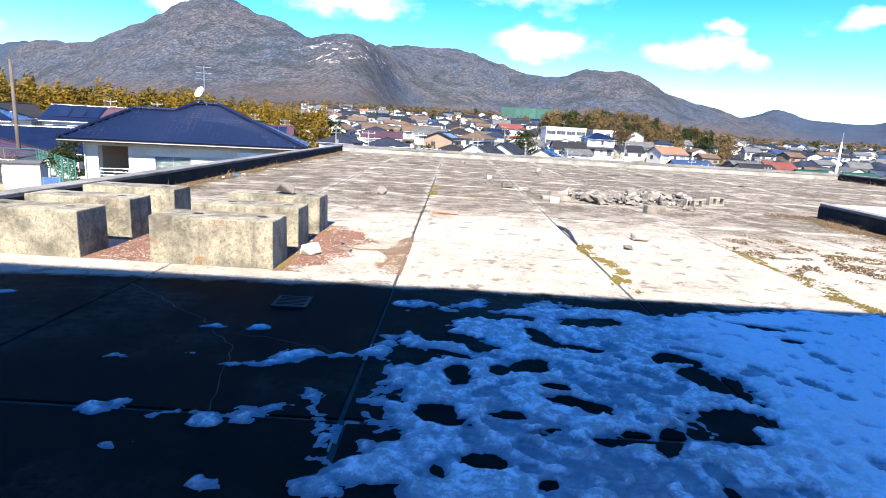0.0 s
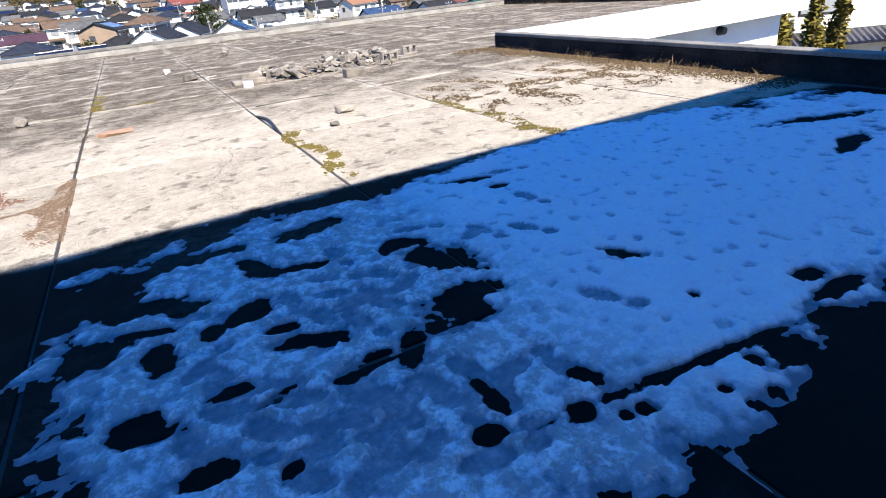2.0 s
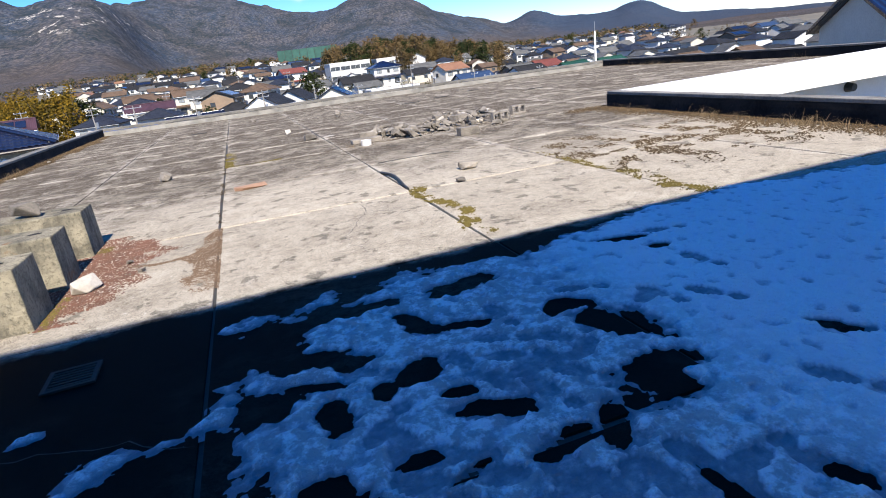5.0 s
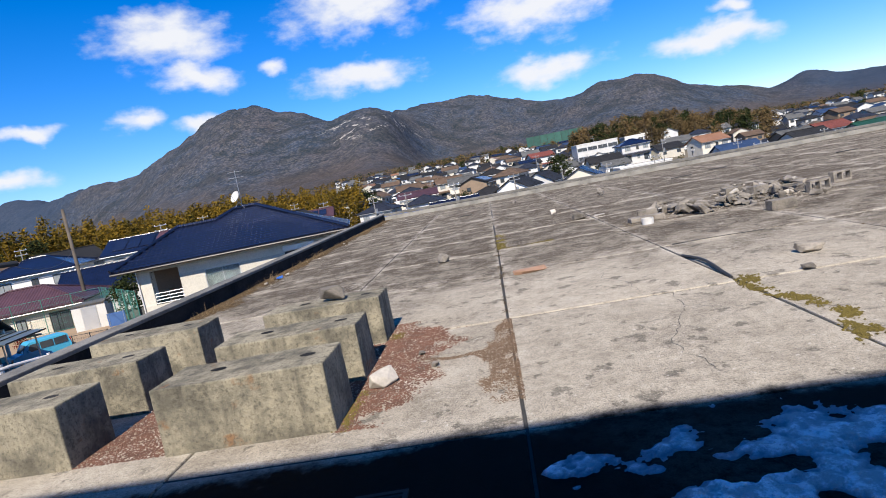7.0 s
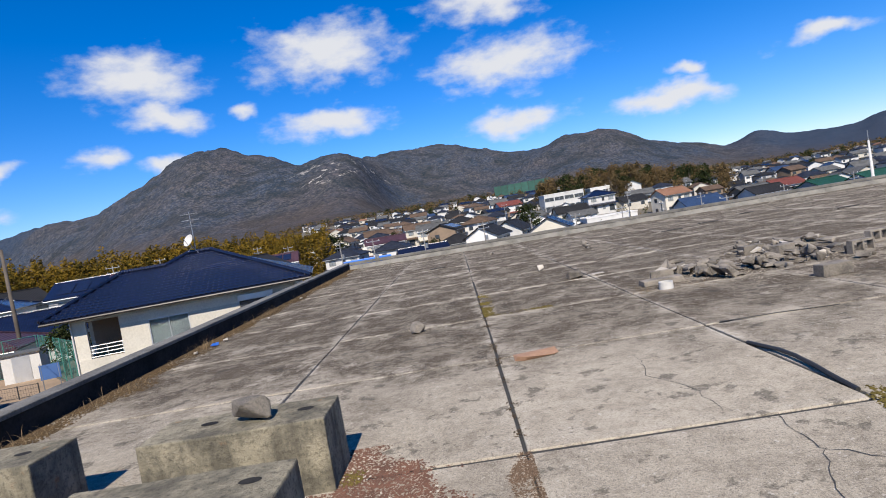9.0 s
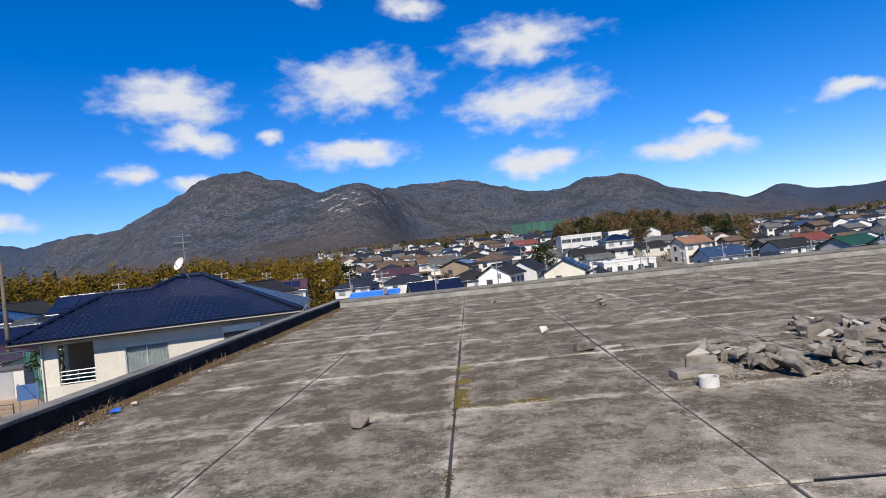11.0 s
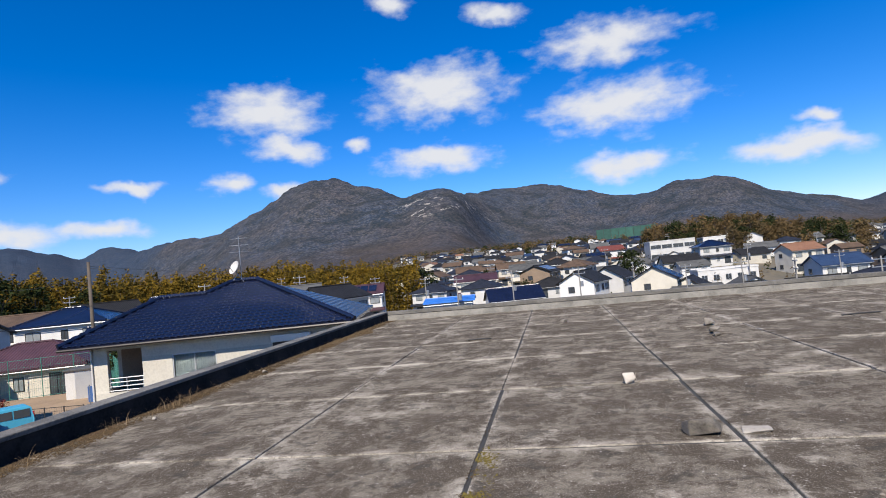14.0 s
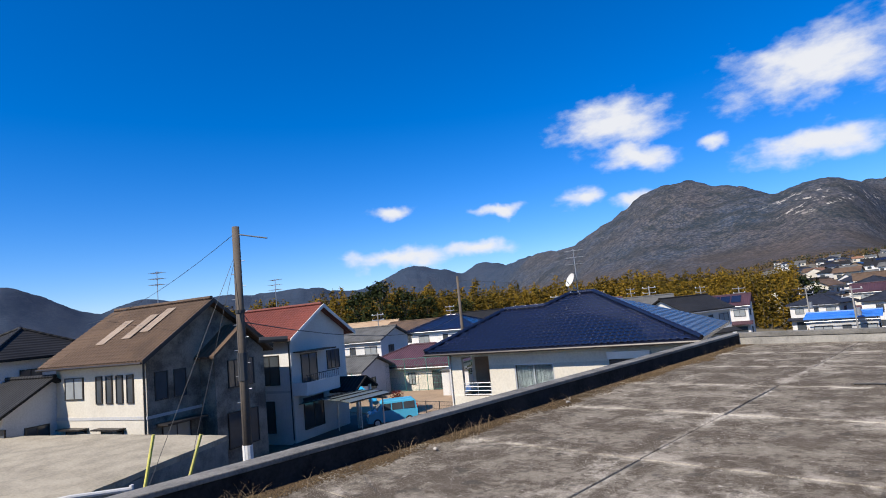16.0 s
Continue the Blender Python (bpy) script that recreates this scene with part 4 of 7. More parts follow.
# ---- the brown-roofed and the red-roofed house ----
def big_house(at, turn, label, w, d, eave, rise, tile, dark_wall, group=""):
    """Ridge along x; the gable end towards +x carries a bay."""
    ob = thing("house", at, label, "house", group, turn=turn)
    part("wall", wall_block(w, d, eave, rise - 0.05), W_CREAM if dark_wall else W_WHITE, ob)
    roof = part("roof", gable_roof(w, d, eave, rise, 0.6, 0.12, 0.6), tile, ob)
    part("ridge", ridge_caps(w, d, eave, rise, False), tile, roof)
    run = math.hypot(d / 2 + 0.6, rise * (1 + 0.6 / (d / 2)))
    z_e = eave - rise * 0.6 / (d / 2) + 0.13
    tiled_slope(roof, (-w / 2 - 0.6, -d / 2 - 0.6, z_e), (1, 0, 0), (0, d / 2 + 0.6, rise * (1 + 0.6 / (d / 2))), run, lambda v: 0.0, lambda v: w + 1.2, tile, singles=120, prefer=w / 2)
    barge = Build()
    for s in (-1, 1):
        a, c = Vector((w / 2 + 0.62, s * (d / 2 + 0.6), z_e - 0.2)), Vector((w / 2 + 0.62, 0, eave + rise - 0.08))
        vs = [a, c, c + Vector((0, 0, 0.24)), a + Vector((0, 0, 0.24))]
        barge.add(vs + [v - Vector((0.05, 0, 0)) for v in vs], [(0, 1, 2, 3), (7, 6, 5, 4), (0, 4, 5, 1), (3, 2, 6, 7), (0, 3, 7, 4), (1, 5, 6, 2)])
    part("bargeboard", barge, FRAME_D if dark_wall else W_WHITE, roof)
    part("gutter", Build().tube([(-w / 2 - 0.6, -d / 2 - 0.68, z_e - 0.1), (w / 2 + 0.6, -d / 2 - 0.68, z_e - 0.1)], 0.055, 8), FRAME_D, roof)
    part("downpipe", Build().tube([(w / 2 - 0.1, -d / 2 - 0.06, z_e - 0.1), (w / 2 - 0.1, -d / 2 - 0.06, 0)], 0.04, 8), FRAME_D, ob)
    part("band", Build().box(-w / 2 - 0.03, -d / 2 - 0.04, 2.9, w / 2 + 0.04, -d / 2, 3.05).box(w / 2, -d / 2, 2.9, w / 2 + 0.04, d / 2, 3.05), W_GREY, ob)
    return ob, roof


# stained render, darkened beyond the stains for the unlit gable side
STAINED_SHADED = weathered("rain_stained_render", (0.26, 0.225, 0.175), (0.075, 0.064, 0.05), 0.9, 14, 0.92, 0.2, 0.006, worn=0.9)


def brown_house():
    ob, roof = big_house((-34.2, 26.0, -4.95), 20.0, "two-storey cream house with a brown tiled gable roof", 7.2, 7.6, 6.0, 2.5, BROWN_T, True)
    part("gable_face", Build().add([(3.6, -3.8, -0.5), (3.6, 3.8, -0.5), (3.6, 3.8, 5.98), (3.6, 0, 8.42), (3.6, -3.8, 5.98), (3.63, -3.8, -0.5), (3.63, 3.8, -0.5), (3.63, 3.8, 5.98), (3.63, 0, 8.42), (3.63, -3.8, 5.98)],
         [(4, 3, 2, 1, 0), (5, 6, 7, 8, 9), (0, 1, 6, 5), (1, 2, 7, 6), (2, 3, 8, 7), (3, 4, 9, 8), (4, 0, 5, 9)]), STAINED_SHADED, ob, "stained gable wall, coloured darker for its shade")
    y = -3.8
    window(ob, -2.0, y, 3.95, 1.55, 1.15, "s", FRAME_D, GLASS_C)
    for x in (0.05, 0.85, 1.65, 2.45):
        window(ob, x, y, 3.7, 0.5, 1.4, "s", FRAME_D, GLASS, bars=0)
    for x in (-1.9, 1.0):
        window(ob, x, y, 0.5, 1.7, 1.9, "s", FRAME_D, GLASS_C)
        part("window_hood", Build().box(x - 1.0, y - 0.5, 2.45, x + 1.0, y, 2.52), FRAME_D, ob)
    for yy in (-3.0, -1.9):
        window(ob, 3.6, yy, 3.7, 0.75, 1.4, "e", FRAME_D, GLASS, bars=0)
    bay = part("gable_bay", Build().prism([(3.6, -0.6), (4.7, -0.6), (4.7, 3.0), (3.6, 3.0)], -0.5, 5.6), STAINED_SHADED, ob)
    part("bay_gable", Build().add([(4.7, -0.6, 5.6), (4.7, 3.0, 5.6), (4.7, 1.2, 6.9), (3.6, -0.6, 5.6), (3.6, 3.0, 5.6), (3.6, 1.2, 6.9)], [(0, 1, 2), (5, 4, 3), (0, 3, 4, 1), (1, 4, 5, 2), (2, 5, 3, 0)]), STAINED_SHADED, bay)
    part("bay_roof", Build().add(
        [(3.4, -1.0, 5.42), (5.1, -1.0, 5.42), (5.1, 1.2, 7.02), (3.4, 1.2, 7.02), (3.4, 3.4, 5.42), (5.1, 3.4, 5.42), (3.4, -1.0, 5.54), (5.1, -1.0, 5.54), (5.1, 1.2, 7.14), (3.4, 1.2, 7.14), (3.4, 3.4, 5.54), (5.1, 3.4, 5.54)],
        [(3, 2, 1, 0), (6, 7, 8, 9), (4, 5, 2, 3), (9, 8, 11, 10), (0, 1, 7, 6), (5, 4, 10, 11), (1, 2, 8, 7), (2, 5, 11, 8)]), BROWN_T, bay)
    window(ob, 4.7, 1.2, 3.7, 1.9, 1.5, "e", FRAME_D, GLASS, bars=3)
    window(ob, 4.7, 1.2, 0.5, 2.2, 1.9, "e", FRAME_D, GLASS)
    window(ob, 3.6, -2.2, 0.4, 1.7, 2.0, "e", FRAME_D, GLASS_C)
    part("porch_roof", Build().box(3.6, -3.4, 2.5, 4.5, -1.0, 2.6), FRAME_D, ob)
    for x, yy, mat in ((-0.9, -2.2, FADED_T), (0.8, -1.9, FADED_T), (1.7, -1.5, FADED_T)):
        r = 2.5 / 3.8
        z = 6.0 + (yy + 3.8) * r + 0.24
        vs = [(x - 0.4, yy - 0.9, z - 0.9 * r), (x + 0.3, yy - 0.9, z - 0.9 * r), (x + 0.3, yy + 0.9, z + 0.9 * r), (x - 0.4, yy + 0.9, z + 0.9 * r)]
        vs += [(a, c, e + 0.02) for a, c, e in vs]
        part("roof_patch", Build().add(vs, [(3, 2, 1, 0), (4, 5, 6, 7), (0, 1, 5, 4), (1, 2, 6, 5), (2, 3, 7, 6), (3, 0, 4, 7)]), mat, roof)
    antenna(roof, (-0.5, 0.2, 8.5), 2.2)


brown_house()


def red_house():
    ob, roof = big_house((-36.2, 34.6, -5.3), 20.0, "two-storey white house with a red tiled gable roof", 6.4, 5.8, 6.5, 1.75, RED_T, False)
    window(ob, -1.4, -2.9, 3.8, 1.6, 1.2, "s", FRAME_D, GLASS_C)
    window(ob, 1.4, -2.9, 3.4, 1.6, 1.9, "s", FRAME_D, GLASS)
    window(ob, 3.2, 1.4, 3.9, 1.4, 1.3, "e", FRAME_D, GLASS, bars=2)
    window(ob, 3.2, -1.2, 3.3, 1.6, 1.9, "e", FRAME_D, GLASS)
    window(ob, 3.2, -1.0, 0.4, 2.0, 2.0, "e", FRAME_D, GLASS)
    window(ob, 0.8, -2.9, 0.4, 1.7, 2.0, "s", FRAME_D, GLASS)
    bal = part("balcony", Build().box(3.2, -2.9, 2.7, 4.4, 0.4, 2.95).box(4.32, -2.9, 2.95, 4.4, 0.4, 3.5).box(3.2, -2.98, 2.7, 4.4, -2.9, 3.5), W_WHITE, ob)
    rail = Build().tube([(4.36, -2.9, 3.95), (4.36, 0.4, 3.95)], 0.03, 6)
    for k in range(17):
        rail.tube([(4.36, -2.85 + k * 0.2, 3.5), (4.36, -2.85 + k * 0.2, 3.95)], 0.013, 4)
    part("balcony_rail", rail, DARK, bal)
    part("balcony_hood", Build().box(3.2, -2.7, 5.35, 4.3, 0.4, 5.43), FRAME_D, ob)
    porch = part("porch_roof", gable_roof(1.9, 2.0, 2.5, 0.6, 0.35, 0.12, 0.2), BLACK_T, ob)
    porch.matrix_basis = pose(4.3, 2.1, 0, 0, 0, 0)
    for yy in (1.3, 2.9):
        part("porch_post", Build().box(5.0, yy - 0.08, -0.3, 5.16, yy + 0.08, 2.5), W_WHITE, ob)
    antenna(roof, (-0.5, 0.2, 8.3), 2.3)


red_house()

# ---- the town ----
GREEN_T = roof_tile_mat("green_metal_roof", (0.02, 0.07, 0.045), (0.012, 0.045, 0.03), 0.5)
EYE = (0.5, 12.0)
taken = []


def spot(az, r):
    x, y = EYE[0] + r * math.sin(radians(az)), EYE[1] + r * math.cos(radians(az))
    return (x, y, ground_z(x, y))


def claim(x, y, gap):
    if any((x - a) ** 2 + (y - b) ** 2 < (gap + g) ** 2 / 4 for a, b, g in taken):
        return False
    taken.append((x, y, gap))
    return True


for p in ((-34, 26, 13), (-36, 34.6, 11), (-14, 39, 18), (-33, 43, 16), (-22, 15, 20), (-17.4, 23, 4)):
    taken.append(p)

# houses that stand out: bearing, distance, turn, words, sizes
KNOWN = [
    (-19.0, 56, 12, "house with a dull red metal roof under solar panels", dict(storeys=2, w=8, d=7, rise=1.4, tile=MAROON_T, solar=True)),
    (-10.2, 40, 6, "house with a blue tarpaulin over its roof", dict(storeys=2, w=6, d=4.5, rise=0.3, tile=TARP, wall=W_GREY, pent=False)),
    (-14.2, 78, 70, "white gabled house with a dark tiled roof", dict(w=8, d=6, rise=1.4, tile=BLACK_T)),
    (-11.6, 92, 80, "beige gabled house with a brown roof", dict(w=9, d=6, rise=1.5, tile=BROWN_T, wall=W_CREAM)),
    (-7.6, 74, 8, "house with a long dark maroon roof", dict(w=10, d=7, rise=1.3, tile=MAROON_T, wall=W_CREAM)),
    (-4.0, 58, 15, "low house with a navy tiled roof", dict(storeys=1, w=10, d=7, rise=2.0, tile=NAVY)),
    (-4.8, 112, 10, "low white house with an orange tiled roof", dict(storeys=1, w=8, d=6, rise=1.2, tile=ORANGE_T)),
    (-0.2, 72, 12, "hipped house with a dark tiled roof", dict(hip=True, w=9, d=8, tile=BLACK_T, storeys=1, rise=1.8)),
    (3.0, 56, 66, "white gabled house with a black tiled roof", dict(w=8, d=6.5, rise=1.8, tile=BLACK_T, pent=False)),
    (5.6, 64, 66, "white gabled house with a steep black roof", dict(w=8, d=7, rise=2.0, tile=BLACK_T, pent=False)),
    (9.6, 60, 74, "beige gabled house with a navy tiled roof", dict(w=9, d=8, rise=2.2, tile=NAVY, wall=W_CREAM, pent=False)),
    (13.0, 56, 8, "low house with a grey metal roof", dict(storeys=1, w=8, d=7, rise=1.2, tile=GREY_T)),
    (17.6, 54, 6, "house with a broad black tiled hip roof", dict(hip=True, storeys=1, w=9, d=7, rise=1.6, tile=BLACK_T)),
    (14.5, 96, 4, "white-walled house with a navy hip roof", dict(hip=True, w=9, d=8, tile=NAVY)),
    (21.5, 100, 78, "white gabled house with a grey roof", dict(w=9, d=7, storeys=1, tile=GREY_T)),
    (24.6, 82, 70, "white gabled house with a grey tiled roof", dict(w=8, d=7, rise=1.9, storeys=1, tile=GREY_T, pent=False)),
    (28.0, 88, 10, "house with dark boarding and a grey roof", dict(w=9, d=7, tile=GREY_T, wall=W_BROWN)),
    (33.5, 74, 20, "house with a green metal roof", dict(w=9, d=7, rise=1.6, tile=GREEN_T, wall=W_GREY)),
    (37.0, 72, 20, "house with a green metal roof", dict(w=9, d=7, rise=1.8, tile=GREEN_T, wall=W_WHITE)),
    (19.8, 168, 8, "house with a bright blue roof", dict(w=13, d=9, rise=2.0, tile=BLUE_T)),
    (-48.2, 62, 20, "low cream house with a maroon roof", dict(hip=True, storeys=1, w=11, d=8, rise=1.6, tile=MAROON_T, wall=W_CREAM)),
    (-55.6, 58, 20, "small house with a grey metal roof", dict(storeys=1, w=6, d=5, rise=1.0, tile=GREY_T)),
    (-54.0, 73, 20, "white house with a grey slate roof", dict(w=9, d=6.5, rise=1.2, tile=GREY_T, pent=False)),
    (-53.0, 100, 30, "house with a pale tan tiled roof", dict(w=9, d=7, rise=1.5, tile=TAN_T)),
    (-57.5, 88, 10, "house with a dark hip roof", dict(hip=True, w=9, d=7, tile=BLACK_T, wall=W_GREY)),
    (-48.5, 92, 15, "house with a weathered brown roof", dict(w=10, d=7, rise=1.2, tile=BROWN_T)),
    (-45.0, 86, 20, "house with a navy tiled roof", dict(hip=True, storeys=2, w=10, d=8, rise=1.6, tile=NAVY, wall=W_WHITE)),
    (-40.0, 72, 20, "low house with a navy tiled roof", dict(storeys=1, w=11, d=8, rise=2.2, tile=NAVY, wall=W_WHITE)),
    (-42.5, 98, 60, "white gabled house with a dark roof", dict(w=8, d=7, rise=1.6, tile=BLACK_T)),
    (-36.0, 92, 14, "house with solar panels on a navy roof", dict(w=10, d=8, rise=1.8, tile=NAVY, solar=True)),
    (-31.6, 88, 10, "house with a maroon roof and white walls", dict(w=10, d=8, rise=1.8, tile=MAROON_T)),
    (-27.0, 84, 25, "white house with a grey roof", dict(w=9, d=7, tile=GREY_T)),
    (-22.8, 82, 70, "white gabled house with a dark roof", dict(w=8, d=7, tile=BLACK_T)),
    (-82.6, 45, 20, "white two-storey house with a black tiled hip roof", dict(hip=True, w=5.6, d=6, rise=1.5, tile=BLACK_T, raised=1.2)),
    (-82.0, 39, 20, "low white house with a black tiled gable roof", dict(storeys=1, w=3.6, d=4.5, rise=1.4, tile=BLACK_T, raised=1.2)),
    (-86.0, 52, 20, "house with a brown tiled roof", dict(w=9, d=7, rise=1.3, tile=BROWN_T, wall=W_GREY)),
    (-73.5, 56, 20, "dark-roofed house behind the brown one", dict(w=8, d=7, rise=1.4, tile=BLACK_T)),
    (72.0, 34, -30, "cream two-storey house with navy tiles", dict(w=10, d=8, rise=1.7, tile=NAVY, wall=W_CREAM)),
    (82.0, 40, -40, "white two-storey house with a black tiled roof", dict(w=10, d=8, rise=1.7, tile=BLACK_T, wall=W_WHITE)),
]
protos = []
for az, r, turn, words, kw in KNOWN:
    if az < -20:
        x, y = 0.75 + r * math.sin(radians(az)), 14.85 + r * math.cos(radians(az))
    else:
        x, y, _ = spot(az, r * (1.95 if az < 12 else 2.0) if az < 45 else r)
    z = ground_z(x, y)
    taken.append((x, y, 11))
    protos.append(house((x, y, z), turn, words, **kw))


def flat_block(at, turn, w, d, h, label, rows, cols, band=False):
    ob = thing("flat_roofed_block", at, label, "building", turn=turn)
    part("wall", Build().box(-w / 2, -d / 2, -0.8, w / 2, d / 2, h), W_WHITE, ob)
    part("parapet", Build().box(-w / 2 - 0.1, -d / 2 - 0.1, h, w / 2 + 0.1, d / 2 + 0.1, h + 0.35), W_WHITE, ob, bevel=0.03)
    for j in range(rows):
        for i in range(cols):
            window(ob, -w / 2 + w * (i + 0.5) / cols, -d / 2, 0.9 + j * h / rows, w / cols * (0.92 if band else 0.5), h / rows * 0.42, "s", FRAME_W, GLASS)
    return ob


taken.append((*spot(11.0, 222)[:2], 24))
flat_block(spot(11.0, 222), 4, 15.5, 9, 6.8, "white two-storey flat-roofed block with window bands", 2, 4, True)
taken.append((*spot(15.3, 152)[:2], 22))
flat_block(spot(15.3, 152), 4, 13.5, 6, 3.4, "long low white flat-roofed building", 1, 5)
taken.append((*spot(14.6, 232)[:2], 14))
flat_block(spot(14.6, 232), 4, 8, 7, 6.2, "white cube-shaped house with a flat roof", 2, 2)

# the rest of the town, copied from a set of kinds and set down row by row
KINDS = [("white house with a dark tiled roof", dict(w=9, d=7, tile=BLACK_T, rise=1.6)),
         ("white hipped house with slate-blue tiles", dict(hip=True, w=9, d=8, tile=SLATE_T, rise=1.6)),
         ("cream house with a grey roof", dict(w=9, d=7, tile=GREY_T, wall=W_CREAM, balcony=True)),
         ("white house with a blue roof and balcony", dict(w=8.5, d=7, tile=BLUE_T, balcony=True, pent=False)),
         ("grey-walled house with a dark hip roof", dict(hip=True, w=9, d=8, tile=BLACK_T, wall=W_GREY)),
         ("cream house with a brown tiled roof", dict(w=9, d=7, tile=BROWN_T, wall=W_CREAM)),
         ("low white house with a grey tiled roof", dict(storeys=1, w=10, d=7, tile=GREY_T, rise=1.8)),
         ("white house with a brown hip roof and balcony", dict(hip=True, w=9, d=8, tile=BROWN_T, balcony=True)),
         ("pale house with an orange tiled roof", dict(w=8.5, d=7, tile=ORANGE_T, wall=W_CREAM, pent=False)),
         ("white house with a bright red tiled roof", dict(w=9, d=7, tile=RED_T)),
         ("tall white house with a grey gable roof", dict(w=7.5, d=7, tile=GREY_T, pent=False, rise=1.9)),
         ("dark boarded house with a black tiled roof", dict(w=10, d=8, tile=BLACK_T, wall=W_BROWN, solar=True)),
         ("long low house with a black tiled gable roof", dict(storeys=1, w=11, d=7, tile=BLACK_T, wall=W_CREAM, rise=2.0)),
         ("brown-walled house with a brown tiled roof", dict(w=8, d=7, tile=BROWN_T, wall=W_BROWN, balcony=True)),
         ("low grey house with a slate-blue hip roof", dict(hip=True, storeys=1, w=9, d=8, tile=SLATE_T, wall=W_GREY, rise=1.9))]
WEIGHT = [14, 14, 8, 4, 10, 4, 12, 3, 1, 1, 8, 4, 14, 2, 12]
trng = random.Random(11)
kinds = []
for k, (words, kw) in enumerate(KINDS):
    for _ in range(200):
        x, y, z = spot(trng.choice((trng.uniform(-13, 3), trng.uniform(20, 36))), trng.uniform(135, 190))
        if claim(x, y, 13):
            break
    kinds.append(house((x, y, z), trng.choice((5, 12, 70, 82)) + trng.uniform(-5, 5), words, **kw))
far_kinds = []
for words, kw in KINDS:
    for _ in range(300):
        x, y, z = spot(trng.uniform(-12, 34), trng.uniform(210, 400))
        if claim(x, y, 13):
            break
    far_kinds.append(house((x, y, z), trng.uniform(0, 20), words, simple=True, **kw))
far_town = {}


def set_house(r, pick, m):
    """Nearer houses are things of their own; those far off are gathered into one town."""
    if r < 215:
        copy_thing((far_kinds if r > 150 else kinds)[pick], m)
        return
    src = far_kinds[pick]
    for o in src.children_recursive:
        me = o.data
        b = far_town.setdefault((o.name.split(".")[0], me.materials[0].name), (Build(), me.materials[0]))[0]
        b.add([v.co for v in me.vertices], [tuple(q.vertices) for q in me.polygons], m)


for ring_r in [98, 108, 118, 128, 138, 149, 160, 171, 182, 194, 206, 218, 231, 244, 258, 272, 287, 303, 320, 338, 357, 377, 398, 420, 443, 468, 495, 524, 555, 588, 624]:
    az = -74.0
    while az < 62:
        az += math.degrees(trng.uniform(9.0, 14.0) / ring_r)
        r = ring_r + trng.uniform(-4, 4)
        if -15 <= az < 45 and r < (122 if az < 18 else 106):
            continue
        if az < -15 and (r > 120 or trng.random() < 0.25):
            continue
        if az > 42 and r > 330:
            continue
        if 236 < r < 345 and 9.5 < az < 21:
            continue
        if r > 345 and (az < -15 or 10 < az < 16 or trng.random() < (0.2 if az > 18 else 0.28 + (r - 345) / 700)):
            continue
        x, y, z = spot(az, r)
        if not claim(x, y, 9.6 if r > 150 else 10.8):
            continue
        pick = trng.choices(range(len(kinds)), WEIGHT)[0]
        if 5 < az < 20 and r < 222:
            pick = trng.choice((6, 12, 14))
        set_house(r, pick, pose(x, y, z, 0, 0, trng.choice((4, 10, 16, 74, 86, -8)) + trng.uniform(-6, 6)) @ Matrix.Diagonal((*([trng.uniform(0.74, 0.94)] * 3 if r > 150 else [0.9] * 3), 1)))


town = thing("far_town", (0, 0, 0), "many small houses with dark roofs far off", "houses", kind="stuff")
for (kind_name, _), (b, mat) in far_town.items():
    part(kind_name, b, mat, town)


# ---- poles and wires ----
def utility_pole(at, h, turn, arms=2, wood=False, box=True, label="concrete utility pole with crossarms", r0=0.12):
    ob = thing("utility_pole", at, label, "utility pole", "utility poles", turn=turn)
    part("shaft", Build().tube([(0, 0, -0.5), (0, 0, h)], [r0, r0 * 0.58], 10), POLE_W if wood else POLE_C, ob, smooth=True)
    for k in range(arms):
        z = h - 0.35 - 0.75 * k
        arm = part("crossarm", Build().box(-0.95, -0.05, z, 0.95, 0.05, z + 0.09), STEEL, ob)
        for x in (-0.85, 0.85):
            part("insulator", Build().tube([(x, 0, z + 0.09), (x, 0, z + 0.17), (x, 0, z + 0.25)], [0.035, 0.06, 0.03], 7), W_WHITE, arm)
    if box:
        part("transformer", Build().tube([(0.3, 0, h - 3.0), (0.3, 0, h - 2.2)], 0.24, 10), STEEL, ob)
    return ob


def wire(a, b, sag, r=0.012, label="thin black overhead wire"):
    pts = []
    for k in range(13):
        f = k / 12
        p = Vector(a).lerp(Vector(b), f)
        p.z -= sag * 4 * f * (1 - f)
        pts.append(p)
    solid("overhead_wire", Build().tube(pts, r, 4), DARK, label, "wire", "overhead wires")


first_pole = utility_pole(spot(-3.9, 84), 9.2, 20)
for az, r, t in ((-9.4, 74, 10), (-12.6, 96, 40), (2.6, 88, 15), (7.6, 120, 70), (12.2, 90, 20), (16.8, 92, 5), (20.8, 64, 80), (24.0, 120, 15), (26.6, 70, 10),
                 (31.0, 96, 30), (36.0, 110, 15), (-24.8, 90, 20), (-26.6, 110, 70), (-17.6, 112, 15), (-29.4, 104, 10), (-33.4, 96, 15), (-20.6, 104, 60),
                 (-58.6, 100, 10), (-50.8, 84, 25), (-44.0, 112, 15), (-6.0, 150, 20), (5.2, 170, 10), (0.6, 210, 75), (11.0, 230, 10), (17.4, 150, 10), (29.0, 180, 10), (22.6, 210, 30)):
    x, y, z = spot(az, r)
    copy_thing(first_pole, pose(x, y, z, 0, 0, t))
pole_b = utility_pole((-40.9, 57.8, -7.2), 12.6, 20, arms=0, wood=True, box=False, label="dark weathered pole with a yellow and black band", r0=0.22)
